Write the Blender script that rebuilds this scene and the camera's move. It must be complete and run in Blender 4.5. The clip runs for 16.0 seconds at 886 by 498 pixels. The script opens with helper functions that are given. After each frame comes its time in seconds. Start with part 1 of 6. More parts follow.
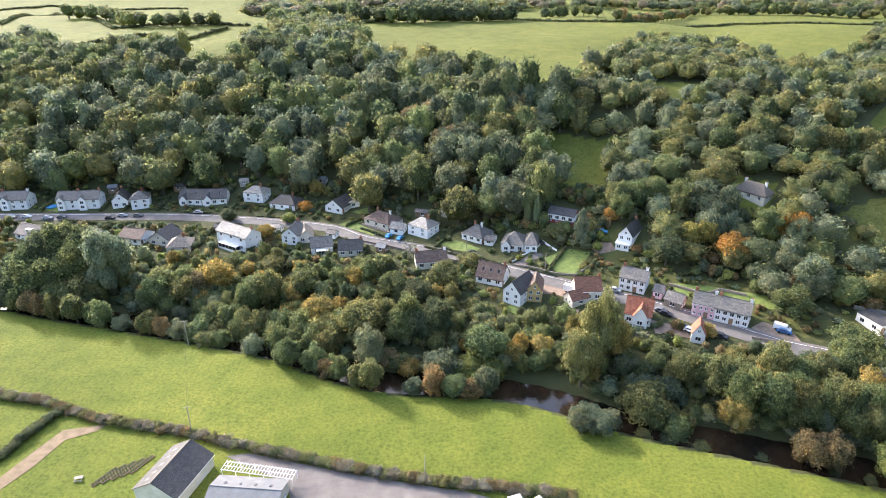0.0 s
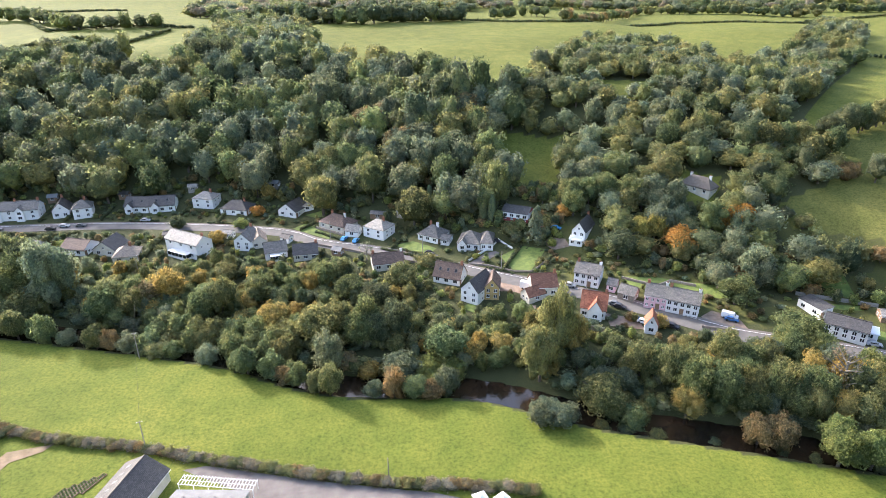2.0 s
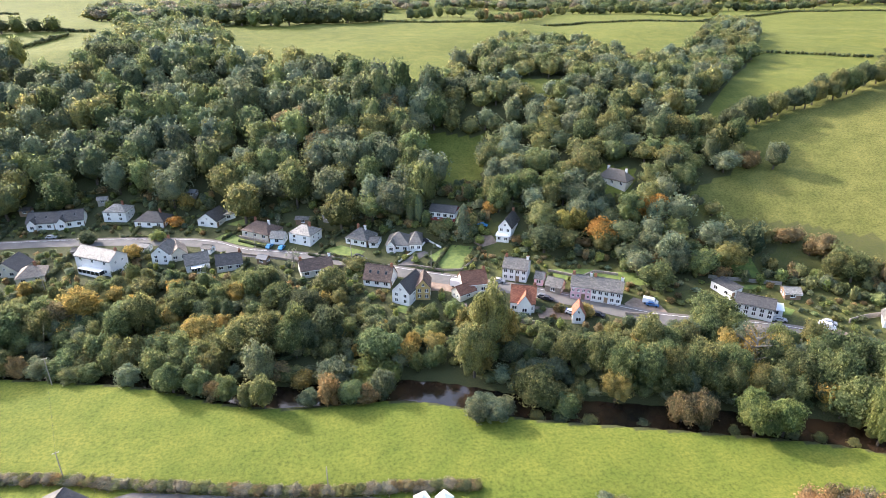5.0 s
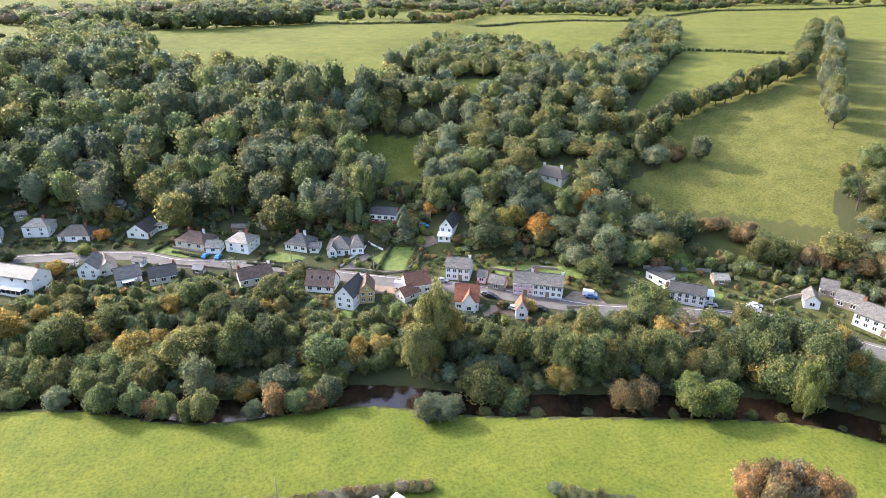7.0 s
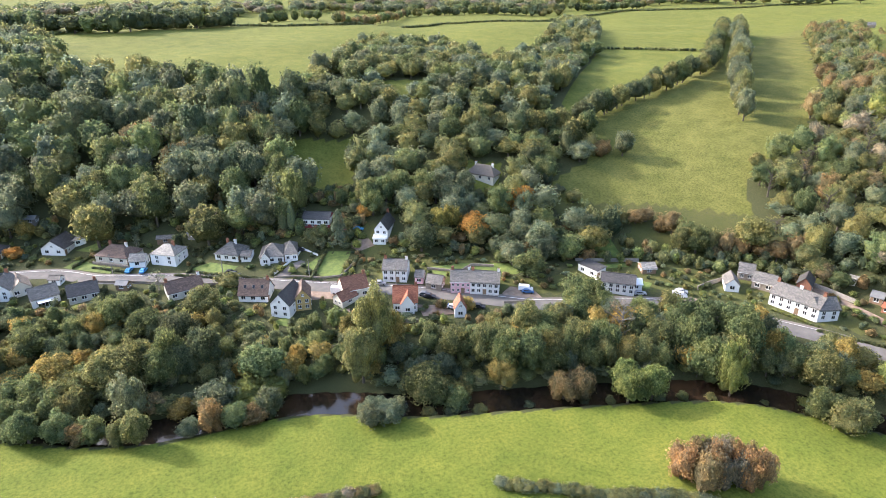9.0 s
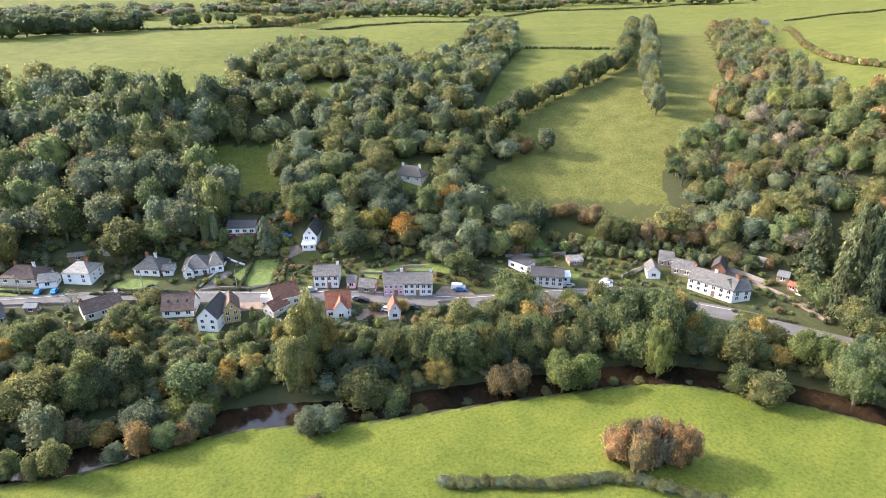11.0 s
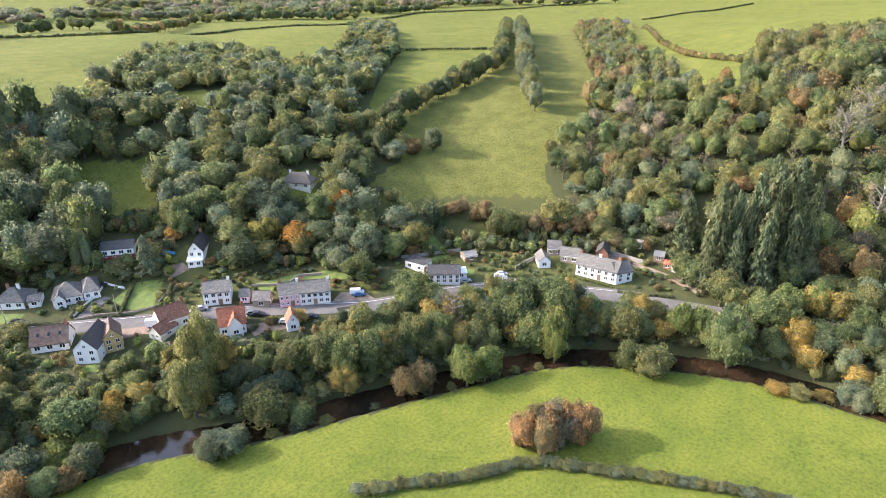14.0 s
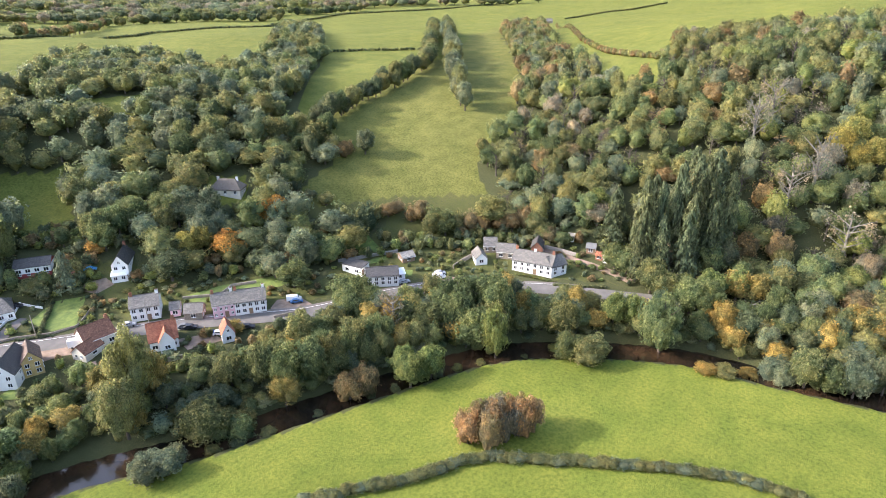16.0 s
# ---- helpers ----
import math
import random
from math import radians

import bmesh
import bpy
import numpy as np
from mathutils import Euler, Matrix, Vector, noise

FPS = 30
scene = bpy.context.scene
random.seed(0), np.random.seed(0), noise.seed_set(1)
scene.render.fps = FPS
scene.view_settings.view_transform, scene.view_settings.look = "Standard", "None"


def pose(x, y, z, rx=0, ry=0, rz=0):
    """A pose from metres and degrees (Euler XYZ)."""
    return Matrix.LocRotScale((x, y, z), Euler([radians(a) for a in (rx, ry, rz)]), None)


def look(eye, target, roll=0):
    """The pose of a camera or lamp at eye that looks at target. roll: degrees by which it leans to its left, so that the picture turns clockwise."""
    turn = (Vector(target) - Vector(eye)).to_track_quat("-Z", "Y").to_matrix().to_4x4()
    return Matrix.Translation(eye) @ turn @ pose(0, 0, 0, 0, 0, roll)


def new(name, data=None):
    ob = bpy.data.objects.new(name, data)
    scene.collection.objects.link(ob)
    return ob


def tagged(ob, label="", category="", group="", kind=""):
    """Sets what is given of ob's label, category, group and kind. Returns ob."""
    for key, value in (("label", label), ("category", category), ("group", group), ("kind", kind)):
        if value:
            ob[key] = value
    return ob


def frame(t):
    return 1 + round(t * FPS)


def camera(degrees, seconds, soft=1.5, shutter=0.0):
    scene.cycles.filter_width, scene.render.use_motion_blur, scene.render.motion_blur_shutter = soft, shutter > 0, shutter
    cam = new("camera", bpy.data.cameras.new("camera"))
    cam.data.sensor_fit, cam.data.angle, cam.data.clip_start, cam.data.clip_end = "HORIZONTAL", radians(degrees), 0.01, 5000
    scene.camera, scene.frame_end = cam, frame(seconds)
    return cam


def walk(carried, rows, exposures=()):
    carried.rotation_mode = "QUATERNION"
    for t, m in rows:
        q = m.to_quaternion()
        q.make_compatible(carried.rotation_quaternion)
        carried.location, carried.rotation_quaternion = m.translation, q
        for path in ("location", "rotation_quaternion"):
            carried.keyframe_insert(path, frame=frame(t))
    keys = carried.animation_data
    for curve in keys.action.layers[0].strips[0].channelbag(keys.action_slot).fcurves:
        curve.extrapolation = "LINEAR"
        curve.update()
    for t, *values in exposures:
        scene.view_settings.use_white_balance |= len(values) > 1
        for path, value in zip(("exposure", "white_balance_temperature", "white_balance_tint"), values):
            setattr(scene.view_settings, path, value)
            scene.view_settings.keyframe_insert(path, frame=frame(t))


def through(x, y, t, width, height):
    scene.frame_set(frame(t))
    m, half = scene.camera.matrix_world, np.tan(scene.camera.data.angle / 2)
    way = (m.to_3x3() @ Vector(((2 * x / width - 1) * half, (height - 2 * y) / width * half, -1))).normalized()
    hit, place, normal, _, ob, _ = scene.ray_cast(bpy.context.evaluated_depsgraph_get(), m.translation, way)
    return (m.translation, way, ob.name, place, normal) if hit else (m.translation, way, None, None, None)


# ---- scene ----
# ---- camera: a drone that hovers over the meadow and turns to its right ----
EYE = 105.0
cam = camera(71.66, 16.0, soft=0.8)
ROWS = [
    (0.0, 0.00, -23.97, 0.05), (0.5, -1.09, -23.96, 0.04), (1.0, -2.20, -23.95, 0.04), (1.5, -3.31, -23.94, 0.04),
    (2.0, -4.44, -23.92, 0.04), (2.5, -5.58, -23.91, 0.04), (3.0, -6.72, -23.90, 0.04), (3.5, -7.87, -23.88, 0.05),
    (4.0, -9.06, -23.87, 0.05), (6.5, -16.05, -23.75, 0.03), (7.0, -17.57, -23.73, 0.02), (7.5, -19.12, -23.71, 0.01),
    (8.0, -20.73, -23.69, -0.01), (8.5, -22.39, -23.67, -0.02), (9.0, -24.08, -23.64, -0.04), (11.5, -32.88, -23.51, -0.14),
    (12.0, -34.70, -23.48, -0.16), (12.5, -36.50, -23.45, -0.18), (13.0, -38.26, -23.43, -0.21), (13.5, -39.98, -23.41, -0.23),
    (14.0, -41.65, -23.39, -0.26), (14.5, -43.26, -23.39, -0.28), (15.0, -44.84, -23.38, -0.31), (15.5, -46.43, -23.38, -0.33),
    (16.0, -48.03, -23.38, -0.36),
]
walk(cam, [(t, pose(0, 0, EYE, 90 + pitch, 0, yaw) @ pose(0, 0, 0, 0, 0, roll)) for t, yaw, pitch, roll in ROWS],
     exposures=[(0.0, 2.03, 6060, 18), (16.0, 2.03, 6060, 18)])

# ---- sky and sun ----
SUN_AZ, SUN_EL = -43.0, 27.0    # degrees from +y towards +x, and above the horizon
world = bpy.data.worlds.new("world")
scene.world = world
world.use_nodes = True
_nt = world.node_tree
_sky = _nt.nodes.new("ShaderNodeTexSky")
_sky.sky_type, _sky.sun_disc = "NISHITA", False
_sky.sun_elevation, _sky.sun_rotation = radians(SUN_EL), radians(SUN_AZ)
_sky.air_density, _sky.dust_density = 1.2, 4.0
_nt.links.new(_sky.outputs[0], _nt.nodes["Background"].inputs[0])
_nt.nodes["Background"].inputs[1].default_value = 0.15
sun_data = bpy.data.lights.new("sun", "SUN")
sun_data.energy, sun_data.angle, sun_data.color = 2.0, radians(0.6), (1.0, 0.93, 0.82)
sun = new("sun", sun_data)
_d = Vector((math.sin(radians(SUN_AZ)) * math.cos(radians(SUN_EL)), math.cos(radians(SUN_AZ)) * math.cos(radians(SUN_EL)), math.sin(radians(SUN_EL))))
sun.matrix_world = look(_d * 300, (0, 0, 0))
# ---- materials ----
def mat(name):
    m = bpy.data.materials.new(name)
    m.use_nodes = True
    nt = m.node_tree
    return m, nt, nt.nodes["Principled BSDF"], nt.nodes, nt.links


def add(nodes, kind, **sets):
    n = nodes.new(kind)
    for k, v in sets.items():
        n.inputs[k].default_value = v
    return n


def ramp(nodes, stops):
    r = nodes.new("ShaderNodeValToRGB")
    e = r.color_ramp.elements
    e[0].position, e[0].color = stops[0][0], (*stops[0][1], 1)
    e[1].position, e[1].color = stops[-1][0], (*stops[-1][1], 1)
    for p, c in stops[1:-1]:
        q = e.new(p)
        q.color = (*c, 1)
    return r


def mix(nodes, links, fac, a, b, blend="MIX"):
    n = nodes.new("ShaderNodeMix")
    n.data_type, n.blend_type = "RGBA", blend
    for i, v in ((0, fac), (6, a), (7, b)):
        if isinstance(v, (int, float)):
            n.inputs[i].default_value = v
        elif isinstance(v, tuple):
            n.inputs[i].default_value = (*v, 1)
        else:
            links.new(v, n.inputs[i])
    return n.outputs[2]


def rough_mat(name, dark, light, scale=1.0, rough=0.85, bump=0.2, fine=12.0, metal=0.0, vary=0.12):
    """A mottled surface: broad stains, fine grain, a little relief, and a shade of its own for each object."""
    m, nt, bsdf, nodes, links = mat(name)
    geo = nodes.new("ShaderNodeTexCoord")
    big = add(nodes, "ShaderNodeTexNoise", Scale=scale, Detail=5.0, Roughness=0.6)
    small = add(nodes, "ShaderNodeTexNoise", Scale=scale * fine, Detail=3.0, Roughness=0.7)
    links.new(geo.outputs["Object"], big.inputs["Vector"])
    links.new(geo.outputs["Object"], small.inputs["Vector"])
    r = ramp(nodes, [(0.3, dark), (0.7, light)])
    links.new(big.outputs["Fac"], r.inputs["Fac"])
    c = mix(nodes, links, 0.35, r.outputs["Color"], small.outputs["Color"], "SOFT_LIGHT")
    info = nodes.new("ShaderNodeObjectInfo")
    v = nodes.new("ShaderNodeMapRange")
    v.inputs["To Min"].default_value, v.inputs["To Max"].default_value = 1 - vary, 1 + vary
    links.new(info.outputs["Random"], v.inputs["Value"])
    hsv = nodes.new("ShaderNodeHueSaturation")
    links.new(v.outputs["Result"], hsv.inputs["Value"])
    links.new(c, hsv.inputs["Color"])
    links.new(hsv.outputs["Color"], bsdf.inputs["Base Color"])
    bsdf.inputs["Roughness"].default_value, bsdf.inputs["Metallic"].default_value = rough, metal
    b = add(nodes, "ShaderNodeBump", Strength=bump, Distance=0.05)
    links.new(small.outputs["Fac"], b.inputs["Height"])
    links.new(b.outputs["Normal"], bsdf.inputs["Normal"])
    return m


def roof_mat(name, dark, light, rough=0.75, course=0.32):
    """Slates or tiles in courses, with moss and weathering."""
    m, nt, bsdf, nodes, links = mat(name)
    co = nodes.new("ShaderNodeTexCoord")
    brick = nodes.new("ShaderNodeTexBrick")
    brick.inputs["Scale"].default_value = 1.0
    brick.inputs["Brick Width"].default_value, brick.inputs["Row Height"].default_value = 0.45, course
    brick.inputs["Mortar Size"].default_value = 0.025
    brick.inputs["Color1"].default_value, brick.inputs["Color2"].default_value = (*dark, 1), (*light, 1)
    brick.inputs["Mortar"].default_value = (*[c * 0.45 for c in dark], 1)
    links.new(co.outputs["UV"], brick.inputs["Vector"])
    n = add(nodes, "ShaderNodeTexNoise", Scale=0.7, Detail=6.0, Roughness=0.65)
    links.new(co.outputs["Object"], n.inputs["Vector"])
    r = ramp(nodes, [(0.35, (0.35, 0.35, 0.35)), (0.75, (0.8, 0.78, 0.68))])
    links.new(n.outputs["Fac"], r.inputs["Fac"])
    c = mix(nodes, links, 0.7, brick.outputs["Color"], r.outputs["Color"], "SOFT_LIGHT")
    links.new(c, bsdf.inputs["Base Color"])
    bsdf.inputs["Roughness"].default_value = rough
    b = add(nodes, "ShaderNodeBump", Strength=0.5, Distance=0.03)
    links.new(brick.outputs["Fac"], b.inputs["Height"])
    b.invert = True
    links.new(b.outputs["Normal"], bsdf.inputs["Normal"])
    return m


def leaf_mat(name, through=0.3, own=True):
    """Foliage: the object's own colour, mottled leaf by leaf and bough by bough, with the dark gaps between sprays
    painted in, letting some light through.
    """
    m, nt, bsdf, nodes, links = mat(name)
    info, geo, co = nodes.new("ShaderNodeObjectInfo"), nodes.new("ShaderNodeNewGeometry"), nodes.new("ShaderNodeTexCoord")
    r = ramp(nodes, [(0.0, (0.6, 0.66, 0.58)), (0.5, (1.0, 1.0, 1.0)), (1.0, (1.38, 1.38, 1.16))])
    links.new(geo.outputs["Random Per Island"], r.inputs["Fac"])
    tint = info.outputs["Color"]
    if not own:
        at = nodes.new("ShaderNodeAttribute")
        at.attribute_name = "tint"
        tint = at.outputs["Color"]
    c = mix(nodes, links, 1.0, tint, r.outputs["Color"], "MULTIPLY")
    n = add(nodes, "ShaderNodeTexNoise", Scale=3.2 if own else 0.3, Detail=2.0)
    links.new(co.outputs["Object"], n.inputs["Vector"])
    r2 = ramp(nodes, [(0.35, (0.72, 0.8, 0.8)), (0.65, (1.25, 1.12, 0.95))])
    links.new(n.outputs["Fac"], r2.inputs["Fac"])
    c = mix(nodes, links, 1.0, c, r2.outputs["Color"], "MULTIPLY")
    # fine noise paints the shade of gaps between leaves into the colour
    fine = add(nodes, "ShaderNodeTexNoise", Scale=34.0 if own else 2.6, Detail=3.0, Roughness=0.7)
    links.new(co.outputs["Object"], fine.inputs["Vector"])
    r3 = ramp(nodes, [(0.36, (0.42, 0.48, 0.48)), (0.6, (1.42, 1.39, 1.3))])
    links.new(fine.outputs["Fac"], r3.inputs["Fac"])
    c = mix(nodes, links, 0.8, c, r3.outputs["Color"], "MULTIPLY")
    bump = add(nodes, "ShaderNodeBump", Strength=0.6, Distance=0.25)
    links.new(fine.outputs["Fac"], bump.inputs["Height"])
    links.new(bump.outputs["Normal"], bsdf.inputs["Normal"])
    links.new(c, bsdf.inputs["Base Color"])
    bsdf.inputs["Roughness"].default_value = 0.7
    bsdf.inputs["Specular IOR Level"].default_value = 0.2
    tr = nodes.new("ShaderNodeBsdfTranslucent")
    links.new(c, tr.inputs["Color"])
    ms = nodes.new("ShaderNodeMixShader")
    ms.inputs[0].default_value = through
    links.new(bsdf.outputs[0], ms.inputs[1])
    links.new(tr.outputs[0], ms.inputs[2])
    links.new(ms.outputs[0], nodes["Material Output"].inputs["Surface"])
    return m


def ground_mat():
    """Pasture, rough meadow and woodland floor, told apart by the land-cover weights of the sheet."""
    m, nt, bsdf, nodes, links = mat("ground_cover")
    co = nodes.new("ShaderNodeTexCoord")
    at = nodes.new("ShaderNodeAttribute")
    at.attribute_name = "cover"
    sep = nodes.new("ShaderNodeSeparateColor")
    links.new(at.outputs["Color"], sep.inputs["Color"])

    def noisy(scale, detail=4.0, rough=0.6):
        n = add(nodes, "ShaderNodeTexNoise", Scale=scale, Detail=detail, Roughness=rough)
        links.new(co.outputs["Object"], n.inputs["Vector"])
        return n
    big, mid, fine, tuft = noisy(0.02), noisy(0.12), noisy(1.1, 8.0, 0.82), noisy(3.5, 3.0)
    g = ramp(nodes, [(0.32, (0.125, 0.155, 0.026)), (0.55, (0.165, 0.192, 0.032)), (0.72, (0.210, 0.225, 0.045))])
    links.new(big.outputs["Fac"], g.inputs["Fac"])
    g2 = ramp(nodes, [(0.38, (0.36, 0.45, 0.36)), (0.56, (1.1, 1.07, 1.02))])
    links.new(fine.outputs["Fac"], g2.inputs["Fac"])
    pasture = mix(nodes, links, 0.75, g.outputs["Color"], g2.outputs["Color"], "MULTIPLY")
    g3 = ramp(nodes, [(0.36, (0.78, 0.86, 0.75)), (0.62, (1.12, 1.06, 1.0))])
    links.new(mid.outputs["Fac"], g3.inputs["Fac"])
    pasture = mix(nodes, links, 0.8, pasture, g3.outputs["Color"], "MULTIPLY")
    # mown and grazed lines along the slope
    wave = add(nodes, "ShaderNodeTexWave", Scale=0.16, Distortion=9.0, Detail=3.0)
    links.new(co.outputs["Object"], wave.inputs["Vector"])
    w2 = ramp(nodes, [(0.0, (0.86, 0.9, 0.86)), (1.0, (1.06, 1.03, 1.0))])
    links.new(wave.outputs["Color"], w2.inputs["Fac"])
    pasture = mix(nodes, links, 0.25, pasture, w2.outputs["Color"], "MULTIPLY")
    h = ramp(nodes, [(0.3, (0.110, 0.122, 0.028)), (0.7, (0.186, 0.179, 0.049))])
    links.new(mid.outputs["Fac"], h.inputs["Fac"])
    hay = mix(nodes, links, 0.8, h.outputs["Color"], g2.outputs["Color"], "MULTIPLY")
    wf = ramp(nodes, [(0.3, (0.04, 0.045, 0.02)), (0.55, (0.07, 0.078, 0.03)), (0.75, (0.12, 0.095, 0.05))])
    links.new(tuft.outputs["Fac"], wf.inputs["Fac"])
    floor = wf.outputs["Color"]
    earth = ramp(nodes, [(0.3, (0.09, 0.06, 0.035)), (0.7, (0.22, 0.16, 0.09))])
    links.new(fine.outputs["Fac"], earth.inputs["Fac"])
    c = mix(nodes, links, sep.outputs["Green"], pasture, hay)
    c = mix(nodes, links, sep.outputs["Blue"], c, earth.outputs["Color"])
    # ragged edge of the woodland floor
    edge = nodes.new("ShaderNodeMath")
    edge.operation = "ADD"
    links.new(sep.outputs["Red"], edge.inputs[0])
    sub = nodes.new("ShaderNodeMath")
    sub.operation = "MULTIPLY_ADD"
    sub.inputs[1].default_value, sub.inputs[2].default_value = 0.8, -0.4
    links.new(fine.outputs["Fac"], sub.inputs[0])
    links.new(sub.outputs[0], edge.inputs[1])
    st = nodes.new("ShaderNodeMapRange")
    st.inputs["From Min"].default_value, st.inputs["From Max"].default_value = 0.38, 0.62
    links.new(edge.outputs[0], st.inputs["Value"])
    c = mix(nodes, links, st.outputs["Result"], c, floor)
    links.new(c, bsdf.inputs["Base Color"])
    bsdf.inputs["Roughness"].default_value = 0.9
    bsdf.inputs["Specular IOR Level"].default_value = 0.15
    b = add(nodes, "ShaderNodeBump", Strength=0.85, Distance=0.4)
    links.new(fine.outputs["Fac"], b.inputs["Height"])
    links.new(b.outputs["Normal"], bsdf.inputs["Normal"])
    return m


GROUND = ground_mat()
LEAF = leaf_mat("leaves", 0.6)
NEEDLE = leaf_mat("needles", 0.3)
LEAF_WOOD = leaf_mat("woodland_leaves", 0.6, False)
BARK = rough_mat("bark", (0.05, 0.04, 0.03), (0.13, 0.11, 0.085), 3.0)
PALE_BARK = rough_mat("pale_bark", (0.14, 0.125, 0.10), (0.27, 0.25, 0.21), 3.0)
ASPHALT = rough_mat("asphalt", (0.115, 0.108, 0.098), (0.185, 0.172, 0.155), 0.25, 0.9, 0.1, 20)
WHITE = rough_mat("white_render", (0.74, 0.73, 0.70), (0.84, 0.83, 0.80), 0.5, 0.8, 0.1)
CREAM = rough_mat("cream_render", (0.5, 0.47, 0.38), (0.68, 0.64, 0.54), 0.5, 0.8, 0.1)
PINK = rough_mat("pink_render", (0.66, 0.40, 0.44), (0.80, 0.53, 0.57), 0.5, 0.8, 0.1)
OCHRE = rough_mat("ochre_render", (0.42, 0.29, 0.1), (0.58, 0.42, 0.18), 0.5, 0.8, 0.1)
REDWALL = rough_mat("red_cladding", (0.24, 0.04, 0.04), (0.34, 0.07, 0.06), 0.6, 0.7, 0.1)
STONE = rough_mat("rubble_stone", (0.17, 0.14, 0.11), (0.34, 0.29, 0.23), 1.6, 0.9, 0.5)
BRICK = rough_mat("brick", (0.22, 0.09, 0.055), (0.36, 0.17, 0.1), 2.0, 0.9, 0.3)
SLATE = roof_mat("slate", (0.108, 0.102, 0.094), (0.195, 0.183, 0.165), 0.6)
DARKSLATE = roof_mat("dark_slate", (0.05, 0.047, 0.045), (0.088, 0.082, 0.078), 0.6)
PALESLATE = roof_mat("pale_slate", (0.225, 0.21, 0.185), (0.35, 0.33, 0.295), 0.65)
BROWNTILE = roof_mat("brown_tile", (0.10, 0.065, 0.05), (0.19, 0.125, 0.095))
REDTILE = roof_mat("red_tile", (0.26, 0.085, 0.045), (0.42, 0.16, 0.085))
RUSTTILE = roof_mat("rust_tile", (0.17, 0.075, 0.045), (0.28, 0.13, 0.08))
TANTILE = roof_mat("tan_tile", (0.24, 0.19, 0.15), (0.36, 0.3, 0.24))
THATCH = rough_mat("thatch", (0.13, 0.105, 0.08), (0.24, 0.2, 0.16), 1.5, 0.95, 0.6)
METAL = rough_mat("painted_sheet", (0.13, 0.135, 0.135), (0.21, 0.215, 0.21), 0.4, 0.75, 0.05)
WOOD = rough_mat("weathered_wood", (0.16, 0.10, 0.06), (0.30, 0.2, 0.12), 2.5, 0.85, 0.3)
GREYWOOD = rough_mat("grey_wood", (0.2, 0.18, 0.15), (0.36, 0.33, 0.29), 2.5, 0.85, 0.3)
PAINT = rough_mat("white_paint", (0.74, 0.74, 0.72), (0.82, 0.82, 0.8), 2.0, 0.5, 0.05)
GRAVEL = rough_mat("gravel", (0.17, 0.12, 0.085), (0.31, 0.23, 0.165), 0.6, 0.95, 0.4, 14)
CONCRETE = rough_mat("concrete", (0.115, 0.10, 0.09), (0.185, 0.165, 0.145), 0.3, 0.9, 0.2, 14)
EARTH = rough_mat("trodden_earth", (0.15, 0.11, 0.06), (0.27, 0.2, 0.12), 0.5, 0.95, 0.4, 14)
SOIL = rough_mat("garden_soil", (0.06, 0.05, 0.03), (0.13, 0.11, 0.06), 1.5, 0.95, 0.4)
RUBBER = rough_mat("rubber", (0.015, 0.015, 0.015), (0.03, 0.03, 0.03), 4.0, 0.8, 0.05)


def lawn_mat():
    m, nt, bsdf, nodes, links = mat("lawn")
    co = nodes.new("ShaderNodeTexCoord")
    n = add(nodes, "ShaderNodeTexNoise", Scale=0.5, Detail=6.0, Roughness=0.7)
    links.new(co.outputs["Object"], n.inputs["Vector"])
    r = ramp(nodes, [(0.35, (0.075, 0.115, 0.02)), (0.65, (0.155, 0.20, 0.038))])
    links.new(n.outputs["Fac"], r.inputs["Fac"])
    links.new(r.outputs["Color"], bsdf.inputs["Base Color"])
    bsdf.inputs["Roughness"].default_value = 0.9
    return m


LAWN = lawn_mat()


def glass_mat():
    m, nt, bsdf, nodes, links = mat("window_glass")
    bsdf.inputs["Base Color"].default_value = (0.015, 0.018, 0.02, 1)
    bsdf.inputs["Roughness"].default_value = 0.08
    bsdf.inputs["IOR"].default_value = 1.5
    return m


GLASS = glass_mat()


def water_mat():
    """Shallow peaty river: brown and dark, with ripples."""
    m, nt, bsdf, nodes, links = mat("river_water")
    co = nodes.new("ShaderNodeTexCoord")
    n = add(nodes, "ShaderNodeTexNoise", Scale=0.06, Detail=4.0)
    links.new(co.outputs["Object"], n.inputs["Vector"])
    r = ramp(nodes, [(0.4, (0.010, 0.009, 0.007)), (0.72, (0.055, 0.032, 0.016))])
    links.new(n.outputs["Fac"], r.inputs["Fac"])
    links.new(r.outputs["Color"], bsdf.inputs["Base Color"])
    bsdf.inputs["Roughness"].default_value = 0.07
    w = add(nodes, "ShaderNodeTexNoise", Scale=1.4, Detail=4.0)
    links.new(co.outputs["Object"], w.inputs["Vector"])
    b = add(nodes, "ShaderNodeBump", Strength=0.35, Distance=0.08)
    links.new(w.outputs["Fac"], b.inputs["Height"])
    links.new(b.outputs["Normal"], bsdf.inputs["Normal"])
    return m


WATER = water_mat()


def car_paint(name, c, rough=0.3):
    m, nt, bsdf, nodes, links = mat(name)
    bsdf.inputs["Base Color"].default_value = (*c, 1)
    bsdf.inputs["Roughness"].default_value = rough
    bsdf.inputs["Coat Weight"].default_value = 0.4
    return m


